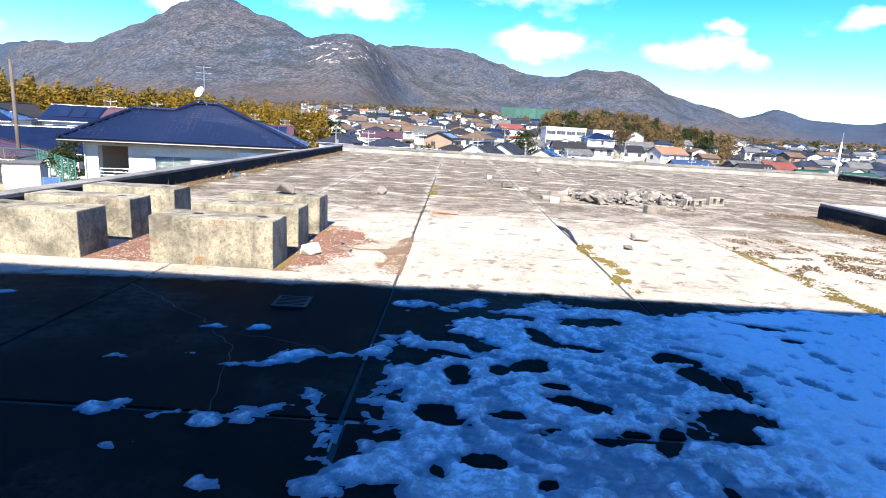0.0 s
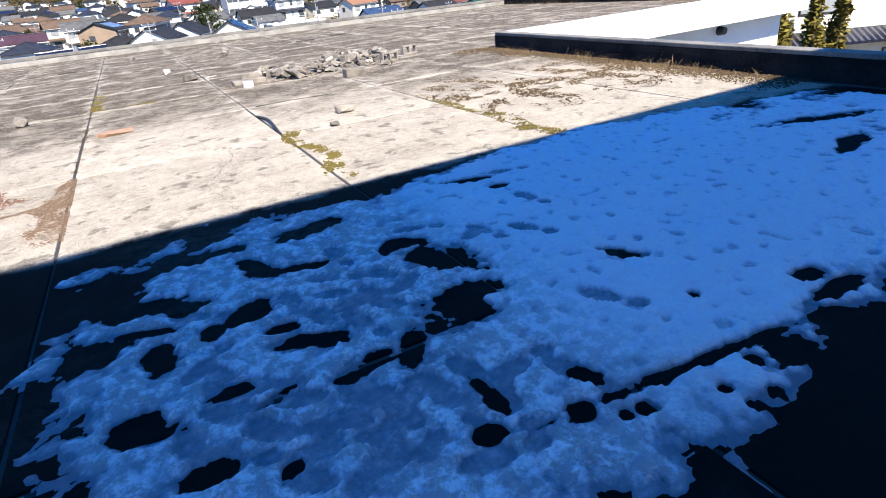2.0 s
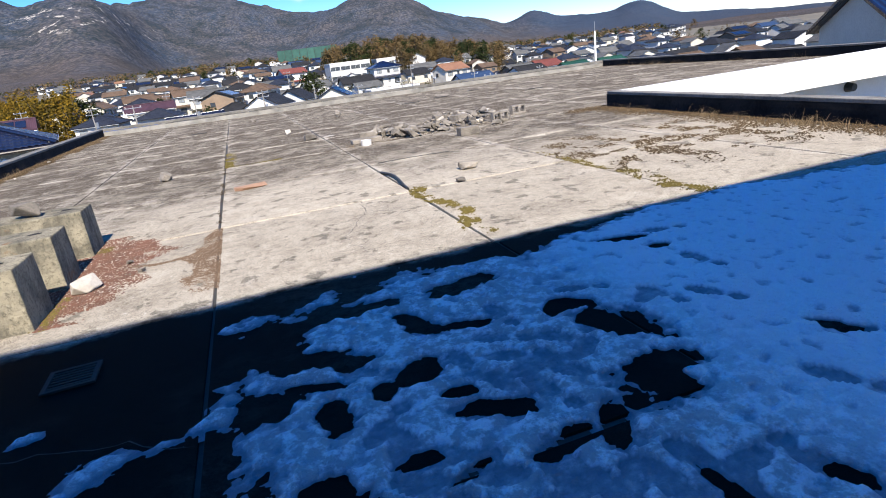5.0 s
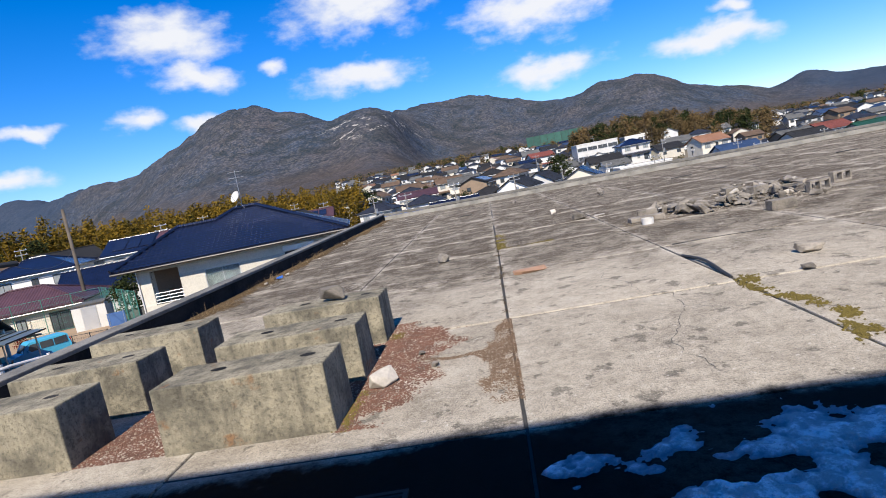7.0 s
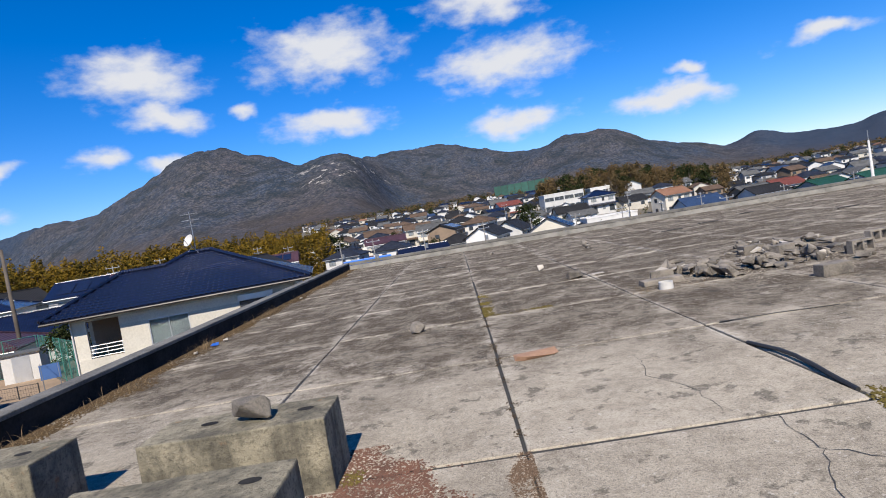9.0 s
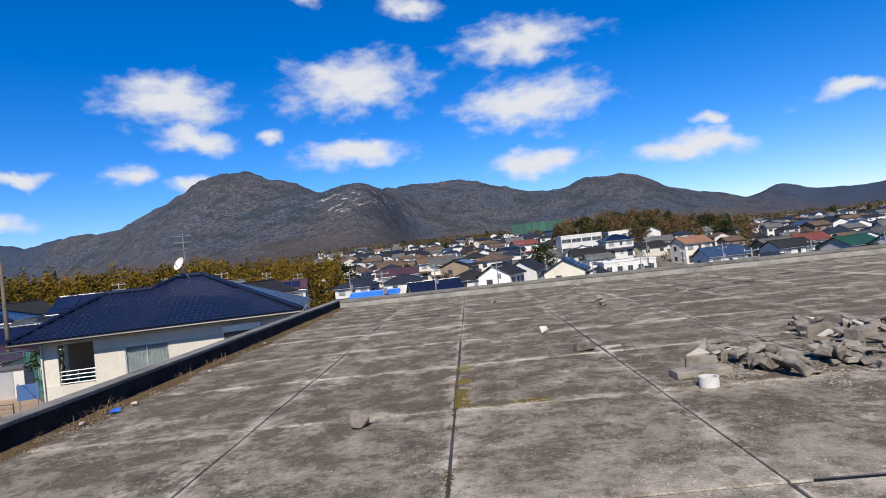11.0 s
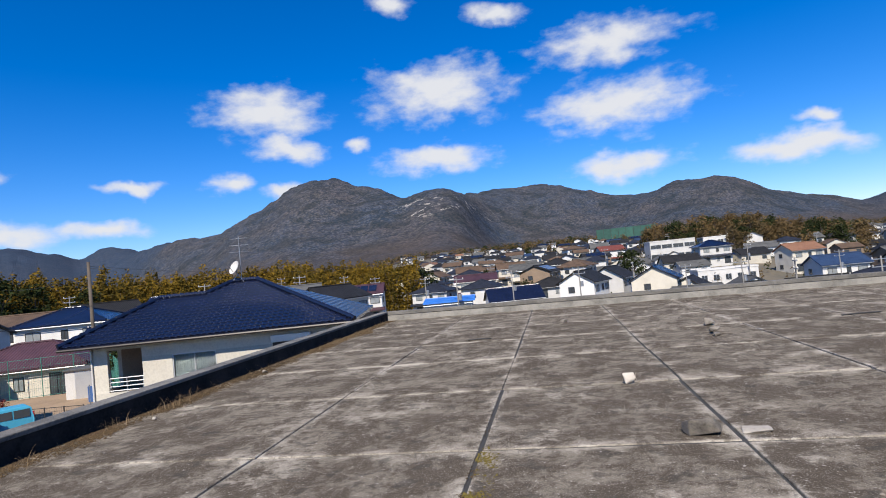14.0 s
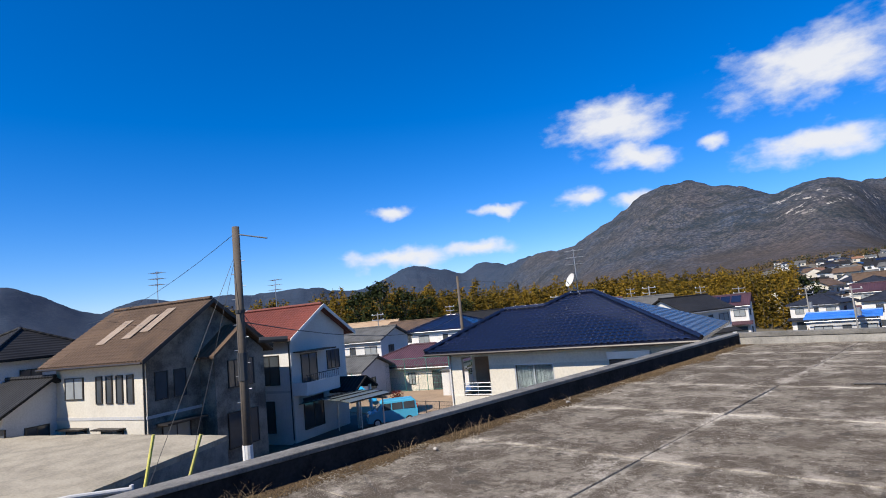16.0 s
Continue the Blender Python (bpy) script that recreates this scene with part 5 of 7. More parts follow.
part("bracket", Build().tube([(-0.35, 0, 12.1), (0.5, 0.2, 11.95)], 0.025, 6).tube([(-0.3, 0, 10.6), (0.3, 0.1, 10.55)], 0.025, 6), DARK, pole_b)
part("warning_band", Build().tube([(0, 0, 0.5), (0, 0, 1.5)], 0.23, 10), weathered("yellow_band", (0.6, 0.36, 0.03), (0.3, 0.16, 0.02), 2.0, 9, 0.6, 0, 0), pole_b, "yellow warning band")
pole_r = thing("signal_mast", (33.7, 53.9, ground_z(33.7, 53.9)), "tall pale tapered steel mast", "mast")
part("mast", Build().tube([(0, 0, -0.5), (0, 0, 5.0), (0, 0, 10.6)], [0.24, 0.17, 0.07], 12), W_WHITE, pole_r, smooth=True)
part("mast_cap", Build().tube([(0, 0, 10.6), (0, 0, 11.4)], 0.03, 6), STEEL, pole_r)

# the wooden pole beside the roof, with its guys
PA = Vector((-17.35, 23.0, -3.2))
pole_a = thing("wooden_pole", PA, "weathered wooden pole with a white sleeve at its foot", "utility pole")
part("shaft", Build().tube([(0, 0, -0.4), (0, 0, 8.4)], [0.155, 0.12], 12), POLE_W, pole_a, smooth=True)
part("sleeve", Build().tube([(0, 0, 0.55), (0, 0, 1.25)], 0.165, 12), W_WHITE, pole_a, "white plastic sleeve")
part("bracket", Build().tube([(0, 0, 8.15), (1.1, 0.55, 7.85)], 0.025, 6), DARK, pole_a)
steps = Build()
for k in range(12):
    a = 0.6 if k % 2 else -2.5
    steps.tube([(0, 0, 2.6 + 0.42 * k), (0.27 * math.cos(a), 0.27 * math.sin(a), 2.6 + 0.42 * k)], 0.012, 5)
part("climbing_steps", steps, STEEL, pole_a)
part("cable_clamp", Build().tube([(0, 0, 5.5), (0, 0, 5.6)], 0.165, 10), DARK, pole_a)
part("cable_sleeve", Build().tube([(0, 0, 3.3), (0, 0, 4.2)], 0.17, 10), DARK, pole_a)
part("cable_joint_box", Build().tube([(0.2, 0.5, 4.55), (0.55, 1.35, 4.5)], 0.1, 10), DARK, pole_a)
YELLOW = weathered("yellow_guard", (0.55, 0.5, 0.1), (0.35, 0.32, 0.1), 2, 12, 0.6, 0.05, 0.002)
for foot, lean in (((-17.3, 19.8, -2.9), (0.12, 0.35, 1.9)), ((-16.9, 20.8, -2.9), (0.2, 0.5, 1.7))):
    f = Vector(foot)
    guy = thing("guy_wire", f, "steel guy wire with a yellow guard at its foot", "guy wire", "guys of the wooden pole")
    part("guard", Build().tube([(0, 0, -0.05), lean], 0.045, 8), YELLOW, guy, "yellow guy guard")
    part("strand", Build().tube([(0, 0, 0), PA + Vector((0, 0, 7.6)) - f], 0.008, 4), DARK, guy)
wire(PA + Vector((0, 0, 8.2)), (-42, 24, 3.2), 0.5)
wire(PA + Vector((0.1, 0, 5.55)), (-36.0, 34.0, 1.2), 0.5, 0.015)
wire(PA + Vector((0.1, 0, 5.2)), (-40.9, 57.8, 1.4), 1.2, 0.018)
wire((-40.9, 57.8, 5.0), (-24.0, 100.0, 3.4), 1.0)
wire((-40.9, 57.8, 4.6), (-60, 66, 4.0), 0.6)


# ---- woods ----
def leaf_mat(name, a, b):
    m, nt, bsdf = shader(name)
    geo = nt.nodes.new("ShaderNodeNewGeometry")
    n = noise_node(nt, geo.outputs["Position"], 0.12, 4.0)
    f = math_node(nt, "ADD", math_node(nt, "MULTIPLY", geo.outputs["Random Per Island"], 0.6), math_node(nt, "MULTIPLY", ramp_node(nt, n, 0.35, 0.65), 0.5), True)
    nt.links.new(mix_node(nt, f, a, b), bsdf.inputs["Base Color"])
    bsdf.inputs["Roughness"].default_value, bsdf.inputs["Specular IOR Level"].default_value = 0.9, 0.05
    return m


BAMBOO = leaf_mat("bamboo_leaf", (0.23, 0.135, 0.015), (0.05, 0.042, 0.01))
EVERGREEN = leaf_mat("evergreen_leaf", (0.04, 0.05, 0.016), (0.015, 0.02, 0.008))
RUSTY = leaf_mat("winter_oak_leaf", (0.15, 0.095, 0.04), (0.065, 0.05, 0.025))
THUJA = leaf_mat("golden_conifer", (0.22, 0.17, 0.03), (0.09, 0.075, 0.02))


def leaf_cloud(b, c, rx, rz, n, size, r):
    """n small leaf cards scattered through an uneven egg-shaped clump."""
    for _ in range(n):
        d = Vector((r.gauss(0, 1), r.gauss(0, 1), r.gauss(0, 1)))
        d.normalize()
        rad = r.uniform(0.45, 1.0)
        p = Vector(c) + Vector((d.x * rx * rad, d.y * rx * rad, d.z * rz * rad))
        u = Vector((r.gauss(0, 1), r.gauss(0, 1), r.gauss(0, 0.6))).normalized() * size * r.uniform(0.5, 1.2)
        v = Vector((r.gauss(0, 1), r.gauss(0, 1), r.gauss(0, 1))).cross(u).normalized() * size * r.uniform(0.25, 0.6)
        k = len(b.v)
        b.v += [tuple(p - u), tuple(p + v), tuple(p + u), tuple(p - v * 0.7)]
        b.f.append((k, k + 1, k + 2, k + 3))


def bamboo_grove(az0, az1, r0, r1, n, top, seed):
    r = random.Random(seed)
    leaves, stems = Build(), Build()
    for _ in range(n):
        x, y, z = spot(r.uniform(az0, az1), r.uniform(r0, r1))
        h = top * (0.82 + 0.38 * noise.noise(Vector((x * 0.07, y * 0.07, 2.0)))) * r.uniform(0.72, 1.05)
        lean = Vector((r.uniform(-1.6, 1.6), r.uniform(-1.6, 1.6), 0))
        base = Vector((x, y, z))
        tip = base + lean + Vector((0, 0, h))
        stems.tube([base, base + lean * 0.3 + Vector((0, 0, h * 0.6)), tip], [0.06, 0.05, 0.015], 4)
        for q in range(8):
            f = 0.12 + 0.86 * q / 7
            c = base + lean * f * f + Vector((r.uniform(-0.6, 0.6), r.uniform(-0.6, 0.6), h * f))
            leaf_cloud(leaves, c, 1.9 * (1.25 - f * 0.85), h * 0.12, 34, 0.42, r)
    ob = thing("bamboo_grove", (0, 0, 0), "yellowed bamboo grove in winter", "bamboo", kind="stuff")
    part("foliage", leaves, BAMBOO, ob)
    part("culms", stems, POLE_W, ob)


bamboo_grove(-46, -13.5, 132, 200, 900, 12.8, 3)
bamboo_grove(-66, -46, 132, 168, 380, 15.5, 4)
bamboo_grove(-92, -66, 150, 190, 200, 11.0, 5)


def tree(at, h, spread, leaf, seed, label, clumps=26, leaves=30, size=0.35, category="tree", group=""):
    r = random.Random(seed)
    ob = thing("tree", at, label, category, group)
    tb = Build().tube([(0, 0, -0.4), (0.1, 0.05, h * 0.3), (0, 0.1, h * 0.62), (0.1, 0, h * 0.95)], [h * 0.03, h * 0.022, h * 0.014, 0.02], 7)
    cb = Build()
    for k in range(clumps):
        f = r.uniform(0.3, 1.0)
        a = r.uniform(0, 6.28)
        rad = spread * math.sin(min(1, 1.25 * (1.08 - f)) * 1.57) * r.uniform(0.35, 1.0)
        c = (math.cos(a) * rad, math.sin(a) * rad, h * f)
        if k % 3 == 0:
            tb.tube([(0.05, 0.05, h * f * 0.7), (c[0] * 0.6, c[1] * 0.6, h * f * 0.9), c], [h * 0.009, h * 0.005, 0.015], 4)
        leaf_cloud(cb, c, spread * 0.36, h * 0.1, leaves, size, r)
    part("trunk", tb, POLE_W, ob)
    part("crown", cb, leaf, ob)
    return ob


dark_tree = tree(spot(-51.0, 122), 14.5, 6.0, EVERGREEN, 21, "large dark evergreen tree", 40, 46, 0.5, group="evergreens by the grove")
for az, r, s in ((-48.6, 124, 12.5), (-53.2, 126, 13), (-46.4, 128, 11), (-42.8, 124, 9.5)):
    copy_thing(dark_tree, pose(*spot(az, r), 0, 0, az * 40) @ Matrix.Diagonal((s / 14.5, s / 14.5, s / 14.5, 1)))
oak = tree(spot(10.6, 240), 12, 5.0, RUSTY, 31, "brown-leaved winter tree on the hillock", 26, 26, 0.55, group="trees of the hillock")
green = tree(spot(12.0, 246), 13, 5.0, EVERGREEN, 32, "dark evergreen tree on the hillock", 28, 26, 0.55, group="trees of the hillock")
wrng = random.Random(8)
for k in range(140):
    az, r = wrng.uniform(9.0, 26.0), wrng.uniform(225, 325)
    x, y, z = spot(az, r)
    hill = 3.5 * math.exp(-((az - 14.5) / 5.5) ** 2) * min(1, (r - 215) / 60)
    s = wrng.uniform(0.65, 1.05)
    copy_thing(wrng.choice((oak, oak, oak, green)), pose(x, y, z + hill - 1.0, 0, 0, wrng.uniform(0, 360)) @ Matrix.Diagonal((s, s, s, 1)))
for k in range(46):
    az, r = wrng.uniform(-13, 44), wrng.uniform(330, 640)
    x, y, z = spot(az, r)
    s = wrng.uniform(0.5, 0.85)
    copy_thing(wrng.choice((oak, green)), pose(x, y, z, 0, 0, wrng.uniform(0, 360)) @ Matrix.Diagonal((s, s, s, 1)))
for az, r, s in ((7.2, 150, 0.75), (7.7, 156, 0.7), (-12.8, 150, 0.8), (-2.6, 130, 0.45), (39.6, 70, 0.6), (41.5, 76, 0.6), (44, 84, 0.6), (35, 140, 0.5), (1.8, 186, 0.5), (-6.6, 186, 0.5), (27, 140, 0.45), (-38.8, 52, 0.35), (-40.0, 50, 0.3)):
    copy_thing(green if k % 2 else oak, pose(*spot(az, r), 0, 0, az * 31) @ Matrix.Diagonal((s, s, s, 1)))
column = tree((20.6, 17.4, GROUND - 0.9), 6.2, 0.5, THUJA, 41, "narrow golden conifer in the courtyard", 40, 34, 0.16, "conifer", "courtyard conifers")
for x, y, s in ((21.9, 18.6, 0.92), (22.6, 18.3, 0.86), (24.8, 18.6, 1.0), (26.2, 19.4, 0.9), (27.2, 19.0, 1.05), (29.6, 20.4, 1.0)):
    copy_thing(column, pose(x, y, GROUND - 0.9, 0, 0, x * 50) @ Matrix.Diagonal((s, s, s, 1)))
# garden shrubs and bare trees between the houses, scrub on the foot of the hills
def scrub(name, az0, az1, r0, r1, n, size, height, leaf, label, seed):
    r = random.Random(seed)
    b = Build()
    for _ in range(n):
        x, y, z = spot(r.uniform(az0, az1), math.sqrt(r.uniform(r0 * r0, r1 * r1)))
        k = r.uniform(0.5, 1.3)
        leaf_cloud(b, (x, y, z + height * k * 0.5), size * k, height * k * 0.55, 26, size * 0.3, r)
    ob = thing(name, (0, 0, 0), label, "shrubs", kind="stuff")
    part("foliage", b, leaf, ob)


scrub("garden_shrubs", -14, 48, 110, 420, 700, 1.2, 3.0, EVERGREEN, "dark evergreen shrubs in the gardens of the town", 101)
scrub("garden_shrubs", -14, 48, 110, 600, 900, 1.3, 3.4, RUSTY, "brown winter shrubs between the houses", 102)
scrub("winter_scrub", -40, 40, 560, 900, 1500, 4.0, 8.0, RUSTY, "brown winter scrub at the foot of the hills", 103)
scrub("winter_scrub", -40, 40, 600, 900, 500, 4.0, 8.5, EVERGREEN, "dark evergreen scrub at the foot of the hills", 104)
# driving-range net behind the town
NET = weathered("green_net", (0.035, 0.1, 0.078), (0.02, 0.06, 0.045), 0.3, 3, 0.9, 0.0, 0.0)
net = thing("golf_net", spot(7.3, 600), "tall green net on posts behind the town", "net", turn=-8)
for k in range(9):
    part("post", Build().tube([(-29 + 7.2 * k, 0, -3), (-29 + 7.2 * k, 0, 16)], 0.2, 6), DARK, net)
for k in range(8):
    part("netting", Build().box(-29 + 7.2 * k, -0.03, 0.5, -21.8 + 7.2 * k, 0.03, 15.0), NET, net)

# ---- snow in the shade ----
def smooth(a, b, x):
    t = max(0.0, min(1.0, (x - a) / (b - a)))
    return t * t * (3 - 2 * t)


BARE = [(1.45, 7.95, .17, .1, 0), (1.13, 7.6, .1, .17, 20), (0.71, 7.37, .12, .08, 0), (0.99, 7.1, .14, .1, 40), (1.38, 7.44, .16, .06, -10), (2.05, 7.05, .13, .3, 30),
        (1.92, 7.35, .16, .1, 0), (1.86, 6.5, .2, .16, 30), (2.04, 6.6, .13, .12, 0), (1.2, 6.65, .2, .07, -25), (1.1, 6.85, .1, .05, 0), (0.57, 6.94, .1, .13, 0), (1.34, 6.34, .18, .06, 15),
        (1.53, 6.35, .07, .16, -20), (1.64, 5.87, .045, .13, 0), (1.55, 5.72, .07, .05, 0), (0.65, 6.09, .11, .07, 0), (0.47, 7.52, .3, .12, -20), (1.86, 5.63, .07, .06, 0),
        (2.45, 5.585, .62, .035, -5), (2.85, 6.44, .05, .13, 30), (3.33, 5.6, .2, .06, 0), (1.64, 8.02, .14, .1, 0), (0.85, 8.0, .3, .1, 0), (0.8, 6.5, .1, .05, 0), (3.35, 5.75, .1, .07, 0),
        (2.84, 8.08, .2, .06, -20), (2.95, 7.81, .07, .05, 0), (2.02, 5.77, .05, .09, 30), (2.74, 5.44, .16, .09, 10), (3.05, 5.42, .26, .12, 20), (3.24, 5.6, .06, .05, 0), (2.36, 5.43, .03, .03, 0),
        (2.37, 5.32, .03, .03, 0), (2.49, 5.33, .04, .03, 0), (2.06, 5.52, .04, .04, 0), (1.98, 5.53, .03, .04, 0), (2.59, 5.48, .04, .05, 0), (2.79, 5.93, .03, .03, 0), (0.9, 5.95, .05, .03, 20),
        (0.46, 6.48, .14, .1, -30), (0.26, 7.19, .14, .12, 0), (0.5, 7.23, .2, .04, -25), (0.79, 7.02, .06, .08, 0), (0.96, 6.36, .12, .03, 20), (2.83, 8.59, .26, .16, 0), (5.5, 6.75, .3, .09, 15), (6.0, 7.3, .5, .1, -20)]
STEPS = [(2.48, 6.14, 30), (2.67, 7.03, 30), (2.98, 7.45, 10), (3.19, 8.06, 75), (2.31, 7.17, -60), (2.43, 7.17, 15), (2.12, 7.5, 70), (1.57, 7.45, 5), (1.45, 7.19, 60), (1.44, 7.0, 70), (1.2, 7.05, 5),
         (1.29, 6.78, 10), (1.63, 6.71, 40), (0.77, 6.34, 40), (0.92, 6.16, 60), (0.56, 6.94, 0), (1.31, 6.14, 80), (1.67, 6.03, 20), (1.51, 5.94, 10), (1.39, 6.04, 70), (1.18, 6.04, 50), (1.05, 5.97, 80),
         (1.58, 6.36, -15), (1.43, 6.65, 20), (0.93, 6.46, 60), (1.08, 6.27, 75), (1.2, 7.48, 85), (1.24, 5.87, 30), (0.77, 6.49, 20), (0.76, 7.22, 60), (1.99, 5.8, 20), (1.68, 5.8, 0)]
wade = random.Random(19)
STEPS += [(wade.uniform(0.6, 1.9), wade.uniform(5.6, 7.2), wade.uniform(0, 180)) for _ in range(20)]
DABS = [(-1.13, 7.45, .13, .04), (-0.77, 7.5, .06, .04), (-1.15, 6.97, .17, .06), (-0.15, 7.13, .4, .08), (-0.1, 6.3, .1, .42), (-0.33, 6.43, .16, .07), (-1.15, 6.32, .13, .07), (-0.8, 6.34, .09, .05), (-0.64, 6.3, .07, .05),
        (-0.47, 5.85, .08, .06), (-1.2, 5.97, .2, .06), (-2.79, 7.94, .12, .04), (0.97, 8.6, .05, .07), (0.6, 8.25, .3, .12), (1.43, 8.35, .25, .16)]


def ell(x, y, cx, cy, rx, ry, deg):
    c, s = math.cos(radians(deg)), math.sin(radians(deg))
    dx, dy = x - cx, y - cy
    u, v = dx * c + dy * s, -dx * s + dy * c
    return math.sqrt((u / rx) ** 2 + (v / ry) ** 2)


def snow_depth(x, y):
    p = Vector((x, y, 0.0))
    top = lerp_table(x, [(0, 7.4), (0.5, 7.75), (0.8, 8.2), (1.6, 8.4), (2.1, 8.25), (2.9, 8.55), (4.4, 8.7), (5.6, 8.5), (6.1, 8.25), (7.2, 8.0)])
    bot = lerp_table(x, [(0, 6.0), (0.7, 5.5), (2.2, 5.2), (3.2, 5.45), (4.0, 5.55), (6.2, 6.25), (7.4, 7.1)])
    f = min((x - 0.12) / 0.5, (top - y) / 0.3, (y - bot) / 0.3, (7.3 - x) / 0.4, 1.0)
    rag = noise.fractal(p * 3.0, 0.7, 2.2, 5)
    f += rag * (0.75 if x < 2.1 else 0.4) + 0.25 * noise.noise(p * 14.0)
    if x > 4.5:
        f -= 0.8 * smooth(0.0, 0.35, noise.noise(Vector((x * 1.1, y * 2.6, 7.0)))) * smooth(4.5, 6.2, x)
    for cx, cy, rx, ry in DABS:
        e = ell(x, y, cx, cy, rx, ry, 15)
        if e < 2:
            f = max(f, (0.8 - e) * 0.55 + rag * 1.0)
    if x < 2.3:
        f = min(f, 0.62 + 0.5 * noise.noise(p * 5.5))
    jag = noise.noise(p * 7.0) * 0.6 + noise.noise(p * 24.0) * 0.38
    for cx, cy, rx, ry, a in BARE:
        if abs(x - cx) < 0.9 and abs(y - cy) < 0.6:
            f = min(f, (ell(x, y, cx, cy, rx * 0.85, ry * 0.85, a) + jag - 1.0) * 1.3)
    if f < 0:
        return max(-0.012, 0.05 * f)
    d = 0.024 * smooth(0.0, 0.7, f) * (1 + 0.25 * noise.noise(p * 6.0) + 0.45 * noise.noise(p * 15.0) + 0.2 * noise.noise(p * 33.0)) * (1 - 0.55 * smooth(0.25, 0.5, noise.noise(p * 11.0 + Vector((3, 7, 2)))))
    for cx, cy, a in STEPS:
        if abs(x - cx) < 0.3 and abs(y - cy) < 0.3:
            c, s = math.cos(radians(a)), math.sin(radians(a))
            e = min(ell(x, y, cx - s * 0.05, cy + c * 0.05, .06, .11, a), ell(x, y, cx + s * 0.13, cy - c * 0.13, .048, .055, a))
            if e < 1.25:
                d = min(d, 0.0052 + 0.026 * smooth(0.92, 1.12, e) + 0.0035 * noise.noise(p * 32) + 0.003 * noise.noise(p * 9.0))
    return d


def snow():
    step = 0.018
    nx, ny = int(10.2 / step), int(3.75 / step)
    ids, vs, fs = {}, [], []
    depth = [[snow_depth(-3.1 + i * step, 5.0 + j * step) for j in range(ny + 1)] for i in range(nx + 1)]

    def vert(i, j):
        if (i, j) not in ids:
            ids[(i, j)] = len(vs)
            vs.append((-3.1 + i * step, 5.0 + j * step, depth[i][j]))
        return ids[(i, j)]
    for i in range(nx):
        for j in range(ny):
            if max(depth[i][j], depth[i + 1][j], depth[i][j + 1], depth[i + 1][j + 1]) > 0.0:
                fs.append((vert(i, j), vert(i + 1, j), vert(i + 1, j + 1), vert(i, j + 1)))
    m, nt, bsdf = shader("old_snow")
    pos = nt.nodes.new("ShaderNodeNewGeometry").outputs["Position"]
    xyz = nt.nodes.new("ShaderNodeSeparateXYZ")
    nt.links.new(pos, xyz.inputs[0])
    n1, n2 = noise_node(nt, pos, 5.0, 6.0), noise_node(nt, pos, 60.0, 4.0)
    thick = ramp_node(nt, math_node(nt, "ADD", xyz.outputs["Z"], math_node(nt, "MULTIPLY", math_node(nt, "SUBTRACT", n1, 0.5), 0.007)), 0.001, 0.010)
    trod = math_node(nt, "SUBTRACT", 1.0, ramp_node(nt, xyz.outputs["X"], 1.7, 2.7))
    mush = math_node(nt, "MULTIPLY", trod, ramp_node(nt, noise_node(nt, pos, 13.0, 8.0, 0.72), 0.4, 0.56))
    thick = math_node(nt, "MULTIPLY", thick, math_node(nt, "SUBTRACT", 1.0, math_node(nt, "MULTIPLY", mush, 0.55)))
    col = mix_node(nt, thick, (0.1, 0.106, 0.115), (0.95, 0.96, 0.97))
    # low spots bluer: thin snow, plus dimple shade put into the colour
    dimple_lit = ramp_node(nt, math_node(nt, "ADD", xyz.outputs["Z"], math_node(nt, "MULTIPLY", math_node(nt, "SUBTRACT", noise_node(nt, pos, 30.0, 4.0, 0.6), 0.5), 0.02)), 0.003, 0.022)
    col = mix_node(nt, math_node(nt, "MULTIPLY", math_node(nt, "SUBTRACT", 1.0, dimple_lit), 0.7), col, (0.24, 0.3, 0.37))
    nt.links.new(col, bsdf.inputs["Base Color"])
    bsdf.inputs["Roughness"].default_value, bsdf.inputs["Specular IOR Level"].default_value = 0.7, 0.2
    n3 = noise_node(nt, pos, 17.0, 2.0, 0.5)
    bump_node(nt, bsdf, math_node(nt, "ADD", n3, math_node(nt, "MULTIPLY", n2, 0.5)), 1.0, 0.06)
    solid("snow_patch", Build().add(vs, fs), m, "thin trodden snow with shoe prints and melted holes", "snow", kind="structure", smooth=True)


snow()

# ---- loose things on the roof ----
GRAVEL = weathered("red_gravel", (0.15, 0.07, 0.045), (0.06, 0.033, 0.024), 6.0, 60, 0.95, 0.5, 0.006, rand=0)
MOSS = leaf_mat("moss", (0.16, 0.125, 0.035), (0.07, 0.055, 0.02))
DRYMOSS = leaf_mat("dry_moss_and_dirt", (0.115, 0.078, 0.042), (0.04, 0.03, 0.02))
STRAW = leaf_mat("dry_weeds", (0.27, 0.2, 0.12), (0.11, 0.075, 0.04))
RUBBLE = weathered("broken_concrete", (0.27, 0.235, 0.19), (0.06, 0.053, 0.045), 5.0, 60, 0.95, 0.9, 0.015, rand=0.3, worn=0.6)
PALE = weathered("pale_stone", (0.48, 0.43, 0.36), (0.32, 0.29, 0.25), 7.0, 50, 0.95, 0.6, 0.01)
BRICK = weathered("orange_brick", (0.34, 0.2, 0.125), (0.19, 0.11, 0.07), 9.0, 60, 0.95, 0.5, 0.006)
IRON = weathered("cast_iron", (0.03, 0.027, 0.025), (0.012, 0.012, 0.012), 6.0, 50, 0.8, 0.3, 0.003, metal=0.4)


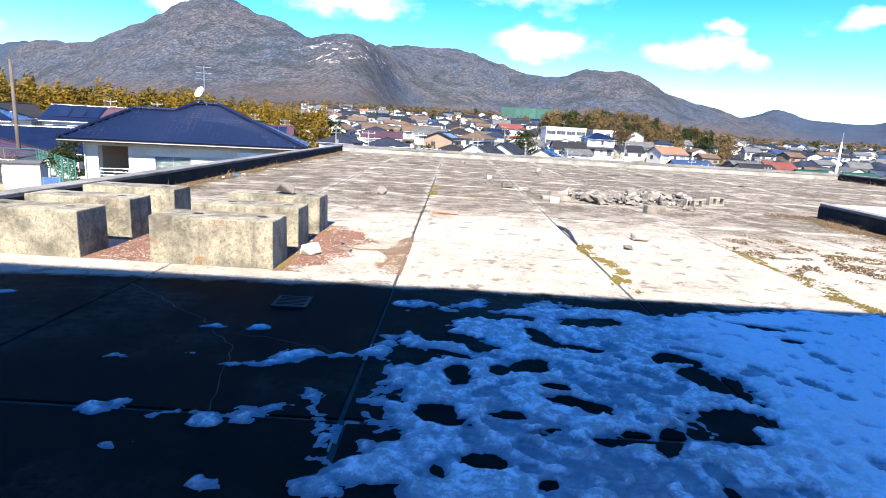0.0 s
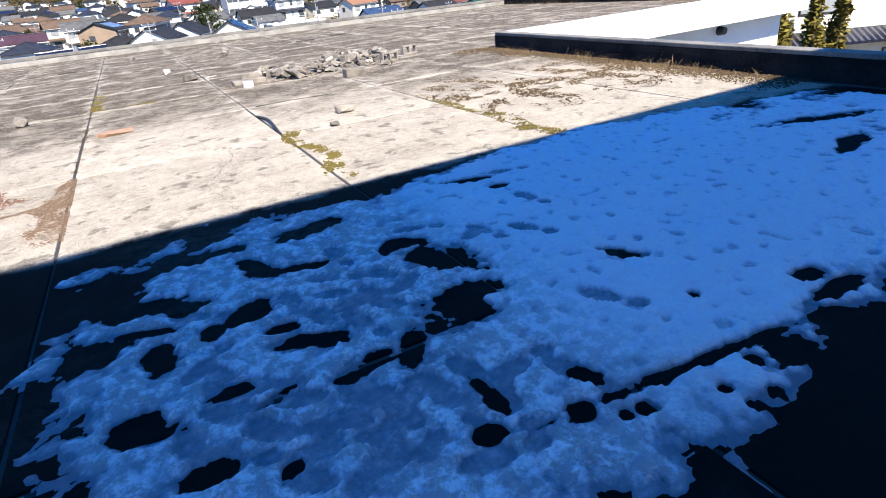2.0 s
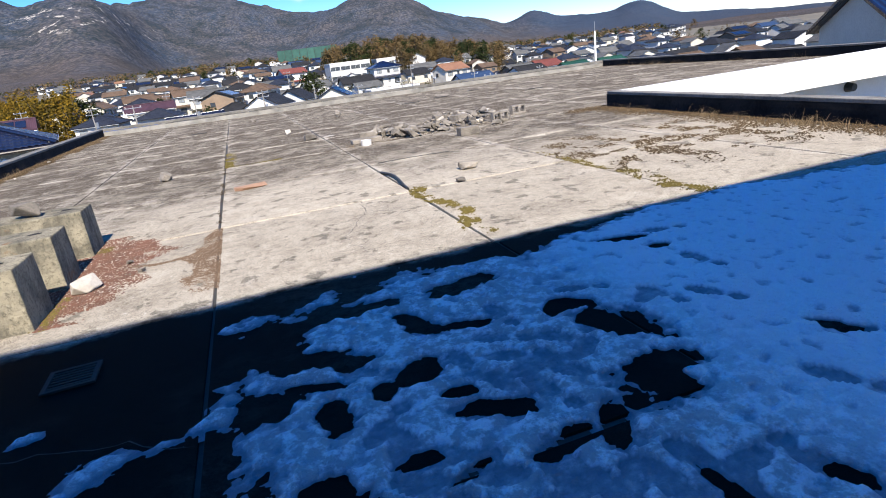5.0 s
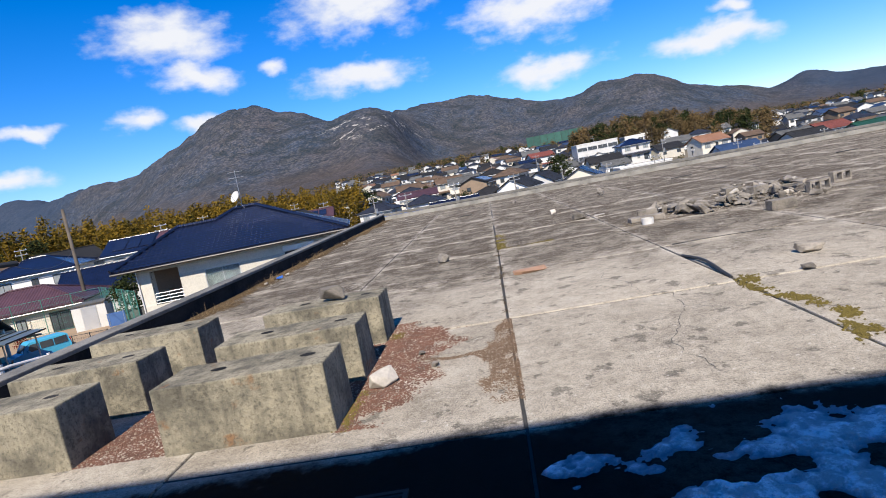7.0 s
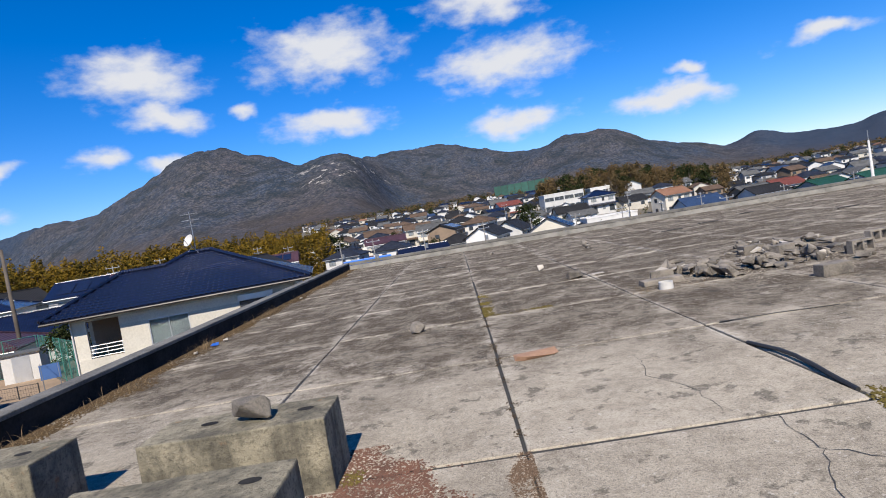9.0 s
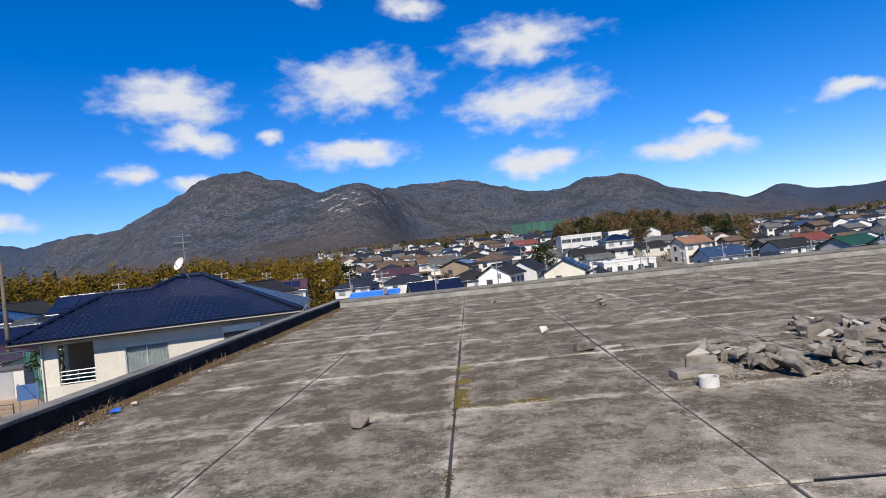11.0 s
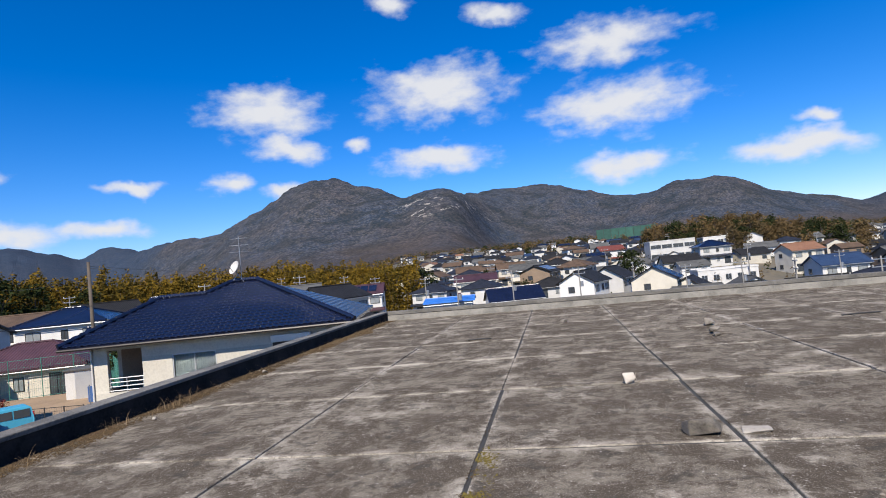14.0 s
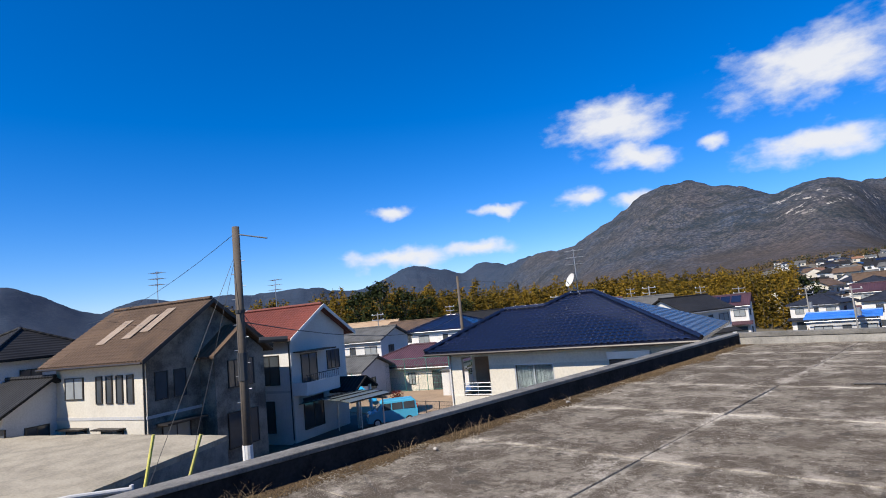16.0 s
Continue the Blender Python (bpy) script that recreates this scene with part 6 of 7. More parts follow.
def chunk_mesh(name, sx, sy, sz, seed, mat, points=16, chip=0.0):
    """A broken piece: the hull of scattered corners, resting on z = 0."""
    r = random.Random(seed)
    bm = bmesh.new()
    for k in range(points):
        x, y, z = r.uniform(-1, 1), r.uniform(-1, 1), r.uniform(-1, 1)
        q = max(abs(x), abs(y), abs(z)) ** 0.75
        bm.verts.new((x / q * sx / 2, y / q * sy / 2, z / q * sz / 2))
    hull = bmesh.ops.convex_hull(bm, input=bm.verts[:])
    bmesh.ops.delete(bm, geom=[g for g in hull["geom_interior"] if isinstance(g, bmesh.types.BMVert)], context="VERTS")
    low = min(v.co.z for v in bm.verts)
    for v in bm.verts:
        v.co.z -= low
    bmesh.ops.bevel(bm, geom=bm.edges[:], offset=min(sx, sy, sz) * 0.04, segments=1, affect="EDGES")
    me = bpy.data.meshes.new(name)
    bm.to_mesh(me)
    bm.free()
    me.materials.append(mat)
    return me


def chunk(name, at, size, seed, mat, label, category, turn=0.0, tilt=(0, 0), group="", points=16):
    ob = new(name, chunk_mesh(name, *size, seed, mat, points))
    ob.matrix_world = pose(at[0], at[1], at[2], tilt[0], tilt[1], turn)
    return tagged(ob, label, category, group)


chunk("concrete_lump", (-1.63, 11.0, 0.446), (0.26, 0.2, 0.15), 3, RUBBLE, "lump of broken concrete lying on a plinth", "rubble", 15)
chunk("pale_stone", (-0.97, 9.66, 0.004), (0.24, 0.13, 0.12), 5, PALE, "pale angular stone on red gravel", "stone", 50)
chunk("concrete_lump", (-0.93, 15.27, 0.0), (0.2, 0.22, 0.16), 7, RUBBLE, "grey broken concrete lump on the screed", "rubble", 20)
chunk("white_stone", (1.5, 20.0, 0.0), (0.15, 0.12, 0.14), 9, PALE, "white rounded stone on the screed", "stone", 30)
chunk("broken_brick", (0.38, 13.05, 0.0), (0.46, 0.16, 0.05), 11, BRICK, "broken orange brick lying flat", "brick", 14, points=22)
chunk("concrete_lump", (3.09, 11.6, 0.0), (0.26, 0.16, 0.1), 12, RUBBLE, "flat grey lump of concrete on the screed", "rubble", 10)
chunk("concrete_lump", (2.72, 10.95, 0.0), (0.12, 0.08, 0.05), 13, RUBBLE, "small grey piece of concrete on the screed", "rubble", 10)
chunk("kerb_piece", (1.84, 18.0, 0.0), (0.29, 0.22, 0.15), 14, RUBBLE, "broken kerb piece of grey concrete", "rubble", 8, points=18)
chunk("concrete_lump", (2.25, 18.02, 0.0), (0.24, 0.14, 0.03), 15, PALE, "thin flake of pale concrete", "rubble", 4)
for x, y, s in ((3.4, 23.5, 0.22), (3.5, 23.9, 0.16), (3.6, 24.6, 0.25), (3.35, 23.2, 0.14), (-0.6, 9.9, 0.07), (-0.75, 10.25, 0.06), (0.9, 26.9, 0.16)):
    chunk("concrete_lump", (x, y, 0.0), (s, s * 0.8, s * 0.6), int(s * 1000 + x * 10), RUBBLE, "small lump of concrete on the screed", "rubble", x * 70, group="small lumps on the roof")

# the rubble heap: a few kinds of broken block, set down one by one
heap = []
for k in range(9):
    size = [(0.4, 0.28, 0.16), (0.32, 0.26, 0.22), (0.5, 0.26, 0.12), (0.22, 0.18, 0.15), (0.34, 0.2, 0.2), (0.26, 0.24, 0.1), (0.16, 0.12, 0.1), (0.44, 0.34, 0.1), (0.3, 0.18, 0.26)][k]
    heap.append(chunk_mesh("rubble_block", *size, 50 + k, PALE if k == 4 else RUBBLE, 9))
hrng = random.Random(77)
# three runs of the heap: from, to, spread, how many, largest scale
for (ax, ay), (bx, by), spread, count, big in (((3.15, 17.2), (3.62, 15.55), 0.17, 44, 1.0), ((3.9, 15.9), (5.35, 16.35), 0.34, 56, 0.95), ((4.75, 18.1), (6.15, 17.5), 0.24, 30, 1.0), ((4.3, 16.9), (5.0, 17.3), 0.3, 14, 0.8)):
    for k in range(count):
        a = hrng.random()
        off = hrng.gauss(0, spread)
        nx, ny = by - ay, ax - bx
        ln = math.hypot(nx, ny)
        cx, cy = ax + (bx - ax) * a + nx / ln * off, ay + (by - ay) * a + ny / ln * off
        upper = k > count * 0.55 and abs(off) < spread * 0.8
        s = hrng.uniform(0.45, 0.75) * big if upper else hrng.uniform(0.35, 1.0) * big
        tilt = 28 if upper else 8
        ob = new("rubble_block", heap[hrng.randrange(len(heap))])
        ob.matrix_world = pose(cx, cy, hrng.uniform(0.05, 0.1) if upper else -0.005, hrng.uniform(-tilt, tilt), hrng.uniform(-tilt, tilt), hrng.uniform(0, 360)) @ Matrix.Diagonal((s, s, s, 1))
        tagged(ob, "broken concrete block in a rubble heap", "rubble", "rubble heap on the roof")
solid("kerb_block", Build().box(-0.3, -0.11, 0, 0.3, 0.11, 0.085), RUBBLE, "long low block of grey concrete beside the rubble", "rubble", at=(2.68, 15.95, 0.0), turn=3, bevel=0.012, rough=0.008, cuts=3)
solid("broken_slab", Build().box(-0.17, -0.03, 0, 0.17, 0.03, 0.17), RUBBLE, "broken concrete slab standing on edge", "rubble", at=(2.76, 16.12, 0.0), turn=-4, bevel=0.008, rough=0.006, cuts=2)


def ring(name, at, r0, r1, h, mat, label):
    n = 24
    vs, fs = [], []
    for z in (0, h):
        for rr in (r0, r1):
            vs += [(rr * math.cos(2 * math.pi * k / n), rr * math.sin(2 * math.pi * k / n), z) for k in range(n)]
    for k in range(n):
        q = (k + 1) % n
        fs += [(n + k, n + q, 3 * n + q, 3 * n + k), (q, k, 2 * n + k, 2 * n + q), (2 * n + k, 3 * n + k, 3 * n + q, 2 * n + q), (k, q, n + q, n + k)]
    return solid(name, Build().add(vs, fs), mat, label, "pipe", at=at)


ring("pipe_offcut", (2.58, 15.5, 0.0), 0.08, 0.098, 0.1, W_WHITE, "short offcut of white plastic pipe")


def hollow_block(at, turn):
    """A block with two square cells through it, as one closed skin."""
    xs, zs, ys = (-0.195, -0.165, -0.015, 0.015, 0.165, 0.195), (0, 0.03, 0.16, 0.19), (-0.05, 0.05)
    index = {}
    b = Build()

    def corner(i, k, j):
        if (i, k, j) not in index:
            index[(i, k, j)] = len(b.v)
            b.v.append((xs[i], ys[j], zs[k]))
        return index[(i, k, j)]
    full = {(i, k) for i in range(5) for k in range(3)} - {(1, 1), (3, 1)}
    for i, k in full:
        b.f.append((corner(i, k, 0), corner(i + 1, k, 0), corner(i + 1, k + 1, 0), corner(i, k + 1, 0)))
        b.f.append((corner(i, k + 1, 1), corner(i + 1, k + 1, 1), corner(i + 1, k, 1), corner(i, k, 1)))
        for (ni, nk), (p, q) in (((i - 1, k), ((i, k + 1), (i, k))), ((i + 1, k), ((i + 1, k), (i + 1, k + 1))), ((i, k - 1), ((i, k), (i + 1, k))), ((i, k + 1), ((i + 1, k + 1), (i, k + 1)))):
            if (ni, nk) not in full:
                b.f.append((corner(*p, 0), corner(*p, 1), corner(*q, 1), corner(*q, 0)))
    return solid("hollow_block", b, RUBBLE, "grey hollow concrete block on the roof", "block", "hollow blocks by the rubble", at=at, turn=turn)


for x, y, t in ((5.55, 15.85, 12), (6.35, 16.6, 15)):
    hollow_block((x, y, 0.0), t)

for x, y, t in ((4.32, 14.62, 5), (4.8, 17.45, 8), (5.05, 16.95, 24)):
    solid("concrete_block", Build().box(-0.19, -0.09, 0, 0.19, 0.09, 0.15), RUBBLE, "whole grey concrete block beside the rubble", "block", "whole blocks by the rubble", at=(x, y, 0.0), turn=t, bevel=0.01, rough=0.008, cuts=3)

# black joint strip that has lifted out
strip_pts = [(2.1, 12.4, 0.008), (2.115, 12.2, 0.022), (2.14, 12.0, 0.034), (2.145, 11.8, 0.036), (2.13, 11.55, 0.03), (2.11, 11.3, 0.016), (2.1, 11.08, 0.006)]
solid("joint_strip", Build().tube(strip_pts, 0.017, 6), DARK, "black rubber joint strip lifted out of its joint", "joint strip")
solid("joint_strip", Build().tube([(2.25, 13.22, 0.008), (2.8, 13.2, 0.012), (3.4, 13.16, 0.006)], 0.006, 5), DARK, "thin black strip lying along a joint", "joint strip")
for x, y, ln, t in ((6.2, 24.6, 0.7, 8), (7.6, 25.3, 0.6, -6), (9.4, 26.5, 0.5, 4), (10.2, 22.8, 0.6, 3), (-0.9, 24.9, 0.5, 5)):
    solid("stick", Build().tube([(-ln / 2, 0, 0.015), (0, 0.02, 0.02), (ln / 2, 0, 0.014)], 0.014, 5), DARK, "dark weathered stick on the screed", "stick", "sticks on the roof", at=(x, y, 0), turn=t)

# drain cover
drain = thing("drain_cover", (-0.71, 8.05, 0.003), "square iron drain cover in the screed", "drain", turn=2)
fr = Build().box(-0.13, -0.13, 0, 0.13, -0.105, 0.012).box(-0.13, 0.105, 0, 0.13, 0.13, 0.012).box(-0.13, -0.105, 0, -0.105, 0.105, 0.012).box(0.105, -0.105, 0, 0.13, 0.105, 0.012)
part("frame", fr, IRON, drain)
for k in range(6):
    part("bar", Build().box(-0.105, -0.092 + k * 0.034, 0, 0.105, -0.074 + k * 0.034, 0.009), IRON, drain)
hook = thing("pipe_hook", (-3.45, 9.865, 0.2), "small white pipe hook fixed to a plinth", "hook")
part("hook_plate", Build().box(-0.03, -0.012, -0.05, 0.03, 0.0, 0.05), W_WHITE, hook)
part("hook_arm", Build().tube([(0, -0.012, 0.02), (0, -0.05, 0.01), (0.01, -0.06, -0.03), (0.02, -0.05, -0.06)], 0.012, 6), W_WHITE, hook)


# ---- moss, dirt and weeds ----
def pebbles(name, inside, n, size, mat, label, category, seed, box, flat=0.6, lift=0.0):
    r = random.Random(seed)
    b = Build()
    shape = [(1, 0, 0), (-1, 0, 0), (0, 1, 0), (0, -1, 0), (0, 0, 1), (0, 0, -0.4)]
    tri = [(0, 2, 4), (2, 1, 4), (1, 3, 4), (3, 0, 4), (2, 0, 5), (1, 2, 5), (3, 1, 5), (0, 3, 5)]
    made = 0
    while made < n:
        x, y = r.uniform(box[0], box[2]), r.uniform(box[1], box[3])
        made += 1
        if r.random() > inside(x, y):
            continue
        s = size * r.uniform(0.4, 1.3)
        a = r.uniform(0, 6.28)
        vs = []
        for px, py, pz in shape:
            px, py = px * r.uniform(0.7, 1.2), py * r.uniform(0.7, 1.2)
            vs.append((x + s * (px * math.cos(a) - py * math.sin(a)), y + s * (px * math.sin(a) + py * math.cos(a)), lift + s * flat * (pz * r.uniform(0.6, 1.1) + 0.3)))
        b.add(vs, tri)
    return solid(name, b, mat, label, category, kind="stuff")


def patchy(x, y, f=3.0, lo=-0.1, hi=0.2):
    return smooth(lo, hi, noise.fractal(Vector((x * f, y * f, 1.7)), 0.8, 2.1, 4))


def gravel_at(x, y):
    if -2.96 < x < -2.28 and 9.0 < y < 11.35:
        return 0.9
    if x > -1.16:
        edge = lerp_table(y, [(8.95, -1.05), (9.15, -1.0), (9.5, -0.74), (9.8, -0.66), (10.15, -0.8), (10.3, -0.6), (10.95, -0.6), (11.1, -1.0)])
        return smooth(0.18, -0.1, x - edge + 0.25 * noise.noise(Vector((x * 5, y * 5, 0)))) if 8.95 < y < 11.4 else 0
    if -2.3 < x < -1.15 and (9.45 < y < 9.84 or 10.3 < y < 10.8):
        return 0.8
    return 0.0


pebbles("gravel", gravel_at, 75000, 0.0095, GRAVEL, "reddish gravel spilt between the plinths", "gravel", 61, (-3.0, 8.9, -0.2, 11.4))
pebbles("pale_grit", lambda x, y: 0.5 * gravel_at(x, y) * patchy(x, y, 2.0), 9000, 0.0085, PALE, "pale grit among the red gravel", "gravel", 62, (-3.0, 8.9, -0.2, 11.4), lift=0.006)


def joint_moss(x, y):
    a = smooth(0.13, 0.03, abs(x - 2.2 - 0.07 * math.sin(y * 4))) * smooth(8.85, 9.0, y) * smooth(11.15, 10.9, y)
    b = smooth(0.16, 0.04, abs(x - 4.2 + 0.05 * math.sin(y * 5))) * smooth(8.6, 8.8, y) * smooth(10.1, 9.8, y)
    c = smooth(0.1, 0.02, abs(x - 4.2)) * smooth(9.9, 10.0, y) * smooth(12.0, 11.0, y) * 0.6
    d = smooth(0.2, 0.02, x - 0.02) * (x > 0.0) * smooth(15.5, 15.6, y) * smooth(17.9, 17.3, y) * 0.9
    e = smooth(0.1, 0.03, abs(y - 15.6)) * (0 < x < 1.0) * 0.8
    f = smooth(0.07, 0.02, abs(x + 1.12)) * (8.95 < y < 9.6) + smooth(0.1, 0.03, abs(x + 1.08)) * (10.85 < y < 11.05)
    return max(a, b, c, d, e, f) * (0.04 + 0.96 * patchy(x, y, 3.2, -0.08, 0.2))


for k, (bx, n) in enumerate((((1.98, 8.85, 2.45, 11.2), 15000), ((3.95, 8.5, 4.45, 12.0), 13000), ((0.0, 15.5, 1.05, 18.0), 20000), ((-1.25, 8.9, -0.95, 11.1), 5000))):
    pebbles("moss", joint_moss, n, 0.011, MOSS, "yellow-green moss along the slab joints", "moss", 63 + k * 10, bx, 0.8)


def joint_dirt(x, y):
    left = lerp_table(y, [(9.1, -0.1), (9.4, -0.24), (9.75, -0.2), (10.05, -0.3), (10.3, -0.14), (10.9, -0.08), (11.0, -0.02)])
    a = smooth(0.05, -0.03, left - x + 0.12 * noise.noise(Vector((x * 7, y * 7, 3)))) * (x < 0.03) * smooth(9.0, 9.15, y) * smooth(11.0, 10.9, y)
    c = smooth(0.05, 0.01, abs(y - 10.06 + 0.16 * (x + 0.3) + 0.05 * math.sin(x * 9))) * (-0.75 < x < -0.1) * 0.9
    b = smooth(0.06, 0.01, abs(x)) * smooth(10.9, 11.2, y) * smooth(20, 15, y) * 0.5 * patchy(x, y, 5.0, -0.1, 0.25)
    return max(a * (0.35 + 0.65 * patchy(x, y, 5.0, -0.4, 0.1)), c, b)


CRUMB = leaf_mat("concrete_crumbs", (0.36, 0.31, 0.25), (0.14, 0.12, 0.1))
SOILGRIT = leaf_mat("dry_grit", (0.2, 0.135, 0.09), (0.07, 0.048, 0.033))
pebbles("joint_dirt", joint_dirt, 60000, 0.0065, SOILGRIT, "dry brown dirt and grit along a joint", "dirt", 64, (-0.8, 8.95, 0.1, 11.2), 0.5)
pebbles("joint_dirt", joint_dirt, 16000, 0.009, DRYMOSS, "dry dirt along a joint", "dirt", 68, (-0.12, 11.0, 0.12, 19), 0.5)
pebbles("rubble_grit", lambda x, y: smooth(1.25, 0.6, ell(x, y, 4.2, 16.0, 1.7, 1.15, -12)) * (0.15 + 0.85 * patchy(x, y, 2.2, -0.05, 0.25)), 9000, 0.013, CRUMB, "pale crumbs of concrete round the rubble heap", "rubble", 69, (2.2, 14.6, 6.4, 17.8), 0.6)


def court_dirt(x, y):
    kerb = 7.38 + (y - 3) / 12 * 0.4
    a = smooth(0.75, 0.1, kerb - x + 0.35 * noise.noise(Vector((x, y * 1.7, 4)))) * (x < kerb) * smooth(15.7, 15.0, y)
    b = 0.75 * patchy(x, y, 2.2, 0.05, 0.3) * smooth(4.0, 4.6, x) * smooth(9.4, 10.2, y) * smooth(12.8, 11.4, y)
    c = smooth(0.12, 0.04, abs(y - 10.93)) * smooth(4.2, 4.6, x) * 0.8 * patchy(x, y, 5, -0.3, 0.2)
    e = 0.8 * smooth(0.5, 0.0, abs(y - 15.3)) * smooth(6.6, 7.3, x) * (x < 8.0)
    return max(a, b, c, e)


pebbles("dirt_and_moss", court_dirt, 75000, 0.014, DRYMOSS, "brown dirt and dry moss under the parapet", "dirt", 65, (4.0, 8.3, 7.9, 15.8), 0.7)


def west_dirt(x, y):
    return smooth(0.5, 0.05, x + 4.9 + 0.3 * noise.noise(Vector((x * 1.5, y * 1.1, 8)))) * (0.35 + 0.65 * patchy(x, y, 1.6, -0.2, 0.2))


pebbles("dirt_and_moss", west_dirt, 80000, 0.015, DRYMOSS, "brown dirt and dead moss under the parapet", "dirt", 66, (-4.9, 9.0, -4.3, 31.3), 0.7)


def weeds(name, spots, seed, label, low=0.75):
    r = random.Random(seed)
    b = Build()
    for x, y, n, h in spots:
        for _ in range(n):
            px, py = x + r.gauss(0, 0.09), y + r.gauss(0, 0.22)
            a, ln, w = r.uniform(0, 6.28), low * h * r.uniform(0.3, 1.5), r.uniform(0.0015, 0.004)
            bend = r.uniform(0.4, 2.2)
            dx, dy = math.cos(a), math.sin(a)
            pts = [(px + dx * ln * bend * f * f, py + dy * ln * bend * f * f, ln * f * (1 - 0.35 * bend * f)) for f in (0, 0.4, 0.75, 1.0)]
            k = len(b.v)
            for i, (qx, qy, qz) in enumerate(pts):
                ww = w * (1 - i / 3.2)
                b.v += [(qx - dy * ww, qy + dx * ww, qz), (qx + dy * ww, qy - dx * ww, qz)]
            for i in range(3):
                b.f.append((k + 2 * i, k + 2 * i + 1, k + 2 * i + 3, k + 2 * i + 2))
    solid(name, b, STRAW, label, "weeds", kind="stuff")


prng = random.Random(91)
weeds("dry_weeds", [(-4.72 + prng.uniform(-0.1, 0.15), prng.uniform(9.5, 31), prng.randint(5, 20), prng.uniform(0.08, 0.24)) for _ in range(60)] + [(-4.7, 12.0, 110, 0.3), (-4.65, 12.6, 90, 0.26), (-4.7, 20.3, 80, 0.22), (-4.7, 17.1, 70, 0.25)], 92, "dry straw-coloured weeds along the parapet")
weeds("dry_weeds", [(7.3 + (y - 3) / 12 * 0.4 - prng.uniform(0.05, 0.25), y, prng.randint(8, 30), prng.uniform(0.1, 0.25)) for y in [prng.uniform(8.6, 15) for _ in range(32)]], 93, "dry straw-coloured weeds beside the courtyard parapet")
weeds("dry_weeds", [(17.95, prng.uniform(17, 31), prng.randint(10, 30), prng.uniform(0.15, 0.35)) for _ in range(24)], 94, "tall dry weeds along the far parapet")
weeds("dry_weeds", [(-3.0 + prng.uniform(-0.1, 0.1), 10.4, 5, 0.3), (-2.32, 11.5, 6, 0.3), (2.25, 15.45, 50, 0.08), (3.0, 15.5, 40, 0.08)], 95, "few dry weed stalks on the roof")
LITTER = weathered("blue_plastic", (0.02, 0.12, 0.5), (0.015, 0.08, 0.35), 4, 20, 0.5, 0.2, 0.004)
chunk("plastic_scrap", (-4.5, 16.9, 0.02), (0.14, 0.08, 0.05), 71, LITTER, "crumpled scrap of blue plastic", "litter", 20)
for x, y, s in ((-4.45, 17.25, 0.1), (-4.6, 16.4, 0.08), (-4.4, 19.4, 0.06), (-4.55, 22.5, 0.08)):
    chunk("pale_stone", (x, y, 0.015), (s, s * 0.8, s * 0.5), int(y * 10), PALE, "small pale stone in the dirt by the parapet", "stone", y * 9, group="stones by the parapet")


# cracks in the screed
def crack(pts, seed, w=0.005):
    r = random.Random(seed)
    path = []
    for (x0, y0), (x1, y1) in zip(pts, pts[1:]):
        n = max(2, int(math.hypot(x1 - x0, y1 - y0) / 0.07))
        path += [(x0 + (x1 - x0) * k / n + r.gauss(0, 0.014), y0 + (y1 - y0) * k / n + r.gauss(0, 0.014)) for k in range(n)]
    b = Build()
    vs, fs = [], []
    for k, (x, y) in enumerate(path):
        ww = 0.5 * w * r.uniform(0.4, 1.4) * (0.3 if k in (0, len(path) - 1) else 1)
        nx, ny = path[min(k + 1, len(path) - 1)][0] - path[max(k - 1, 0)][0], path[min(k + 1, len(path) - 1)][1] - path[max(k - 1, 0)][1]
        ln = math.hypot(nx, ny) or 1
        vs += [(x - ny / ln * ww, y + nx / ln * ww, 0.0035), (x + ny / ln * ww, y - nx / ln * ww, 0.0035)]
        if k:
            fs.append((2 * k - 2, 2 * k - 1, 2 * k + 1, 2 * k))
    part("crack", b.add(vs, fs), TAR, floor)


crack([(1.5, 10.93), (1.45, 10.45), (1.7, 10.2), (2.05, 10.1)], 1)
crack([(1.45, 10.45), (1.1, 9.6), (1.2, 8.9)], 2, 0.004)
crack([(1.2, 12.6), (1.1, 12.0), (1.3, 11.5), (1.25, 11.0)], 3, 0.004)
crack([(-2.1, 8.3), (-1.2, 7.6), (-0.8, 7.1), (-0.6, 6.2)], 4, 0.008)
crack([(-0.9, 7.4), (-0.3, 7.2), (0.0, 7.0)], 5, 0.006)
crack([(1.0, 19.2), (1.6, 18.6), (2.0, 17.9)], 6, 0.006)
crack([(3.0, 14.6), (3.6, 14.2), (4.1, 14.3)], 7, 0.005)
crack([(-2.0, 17.4), (-1.2, 17.1), (-0.3, 17.6)], 8, 0.006)
crack([(-4.4, 18.3), (-3.2, 17.8), (-2.2, 18.1)], 9, 0.006)
crack([(4.3, 11.9), (4.9, 11.5), (5.4, 11.0)], 10, 0.006)
crack([(2.3, 9.7), (3.0, 9.5), (3.8, 9.9)], 11, 0.004)
crack([(0.2, 22.5), (1.0, 23.0), (1.9, 22.7)], 12, 0.007)

# ---- yard beside the roof ----
EARTH = weathered("tan_earth", (0.33, 0.23, 0.14), (0.2, 0.14, 0.085), 0.5, 8, 0.95, 0.3, 0.01, rand=0)
LOT = weathered("pale_gravel_lot", (0.38, 0.33, 0.24), (0.16, 0.135, 0.095), 0.8, 9, 0.95, 0.5, 0.02, rand=0)
ASPHALT = weathered("asphalt", (0.065, 0.065, 0.066), (0.04, 0.04, 0.04), 0.6, 20, 0.95, 0.4, 0.01, rand=0)
CAR_BLUE = weathered("light_blue_car_paint", (0.07, 0.36, 0.52), (0.06, 0.32, 0.47), 0.8, 5, 0.25, 0.0, 0.0, rand=0)
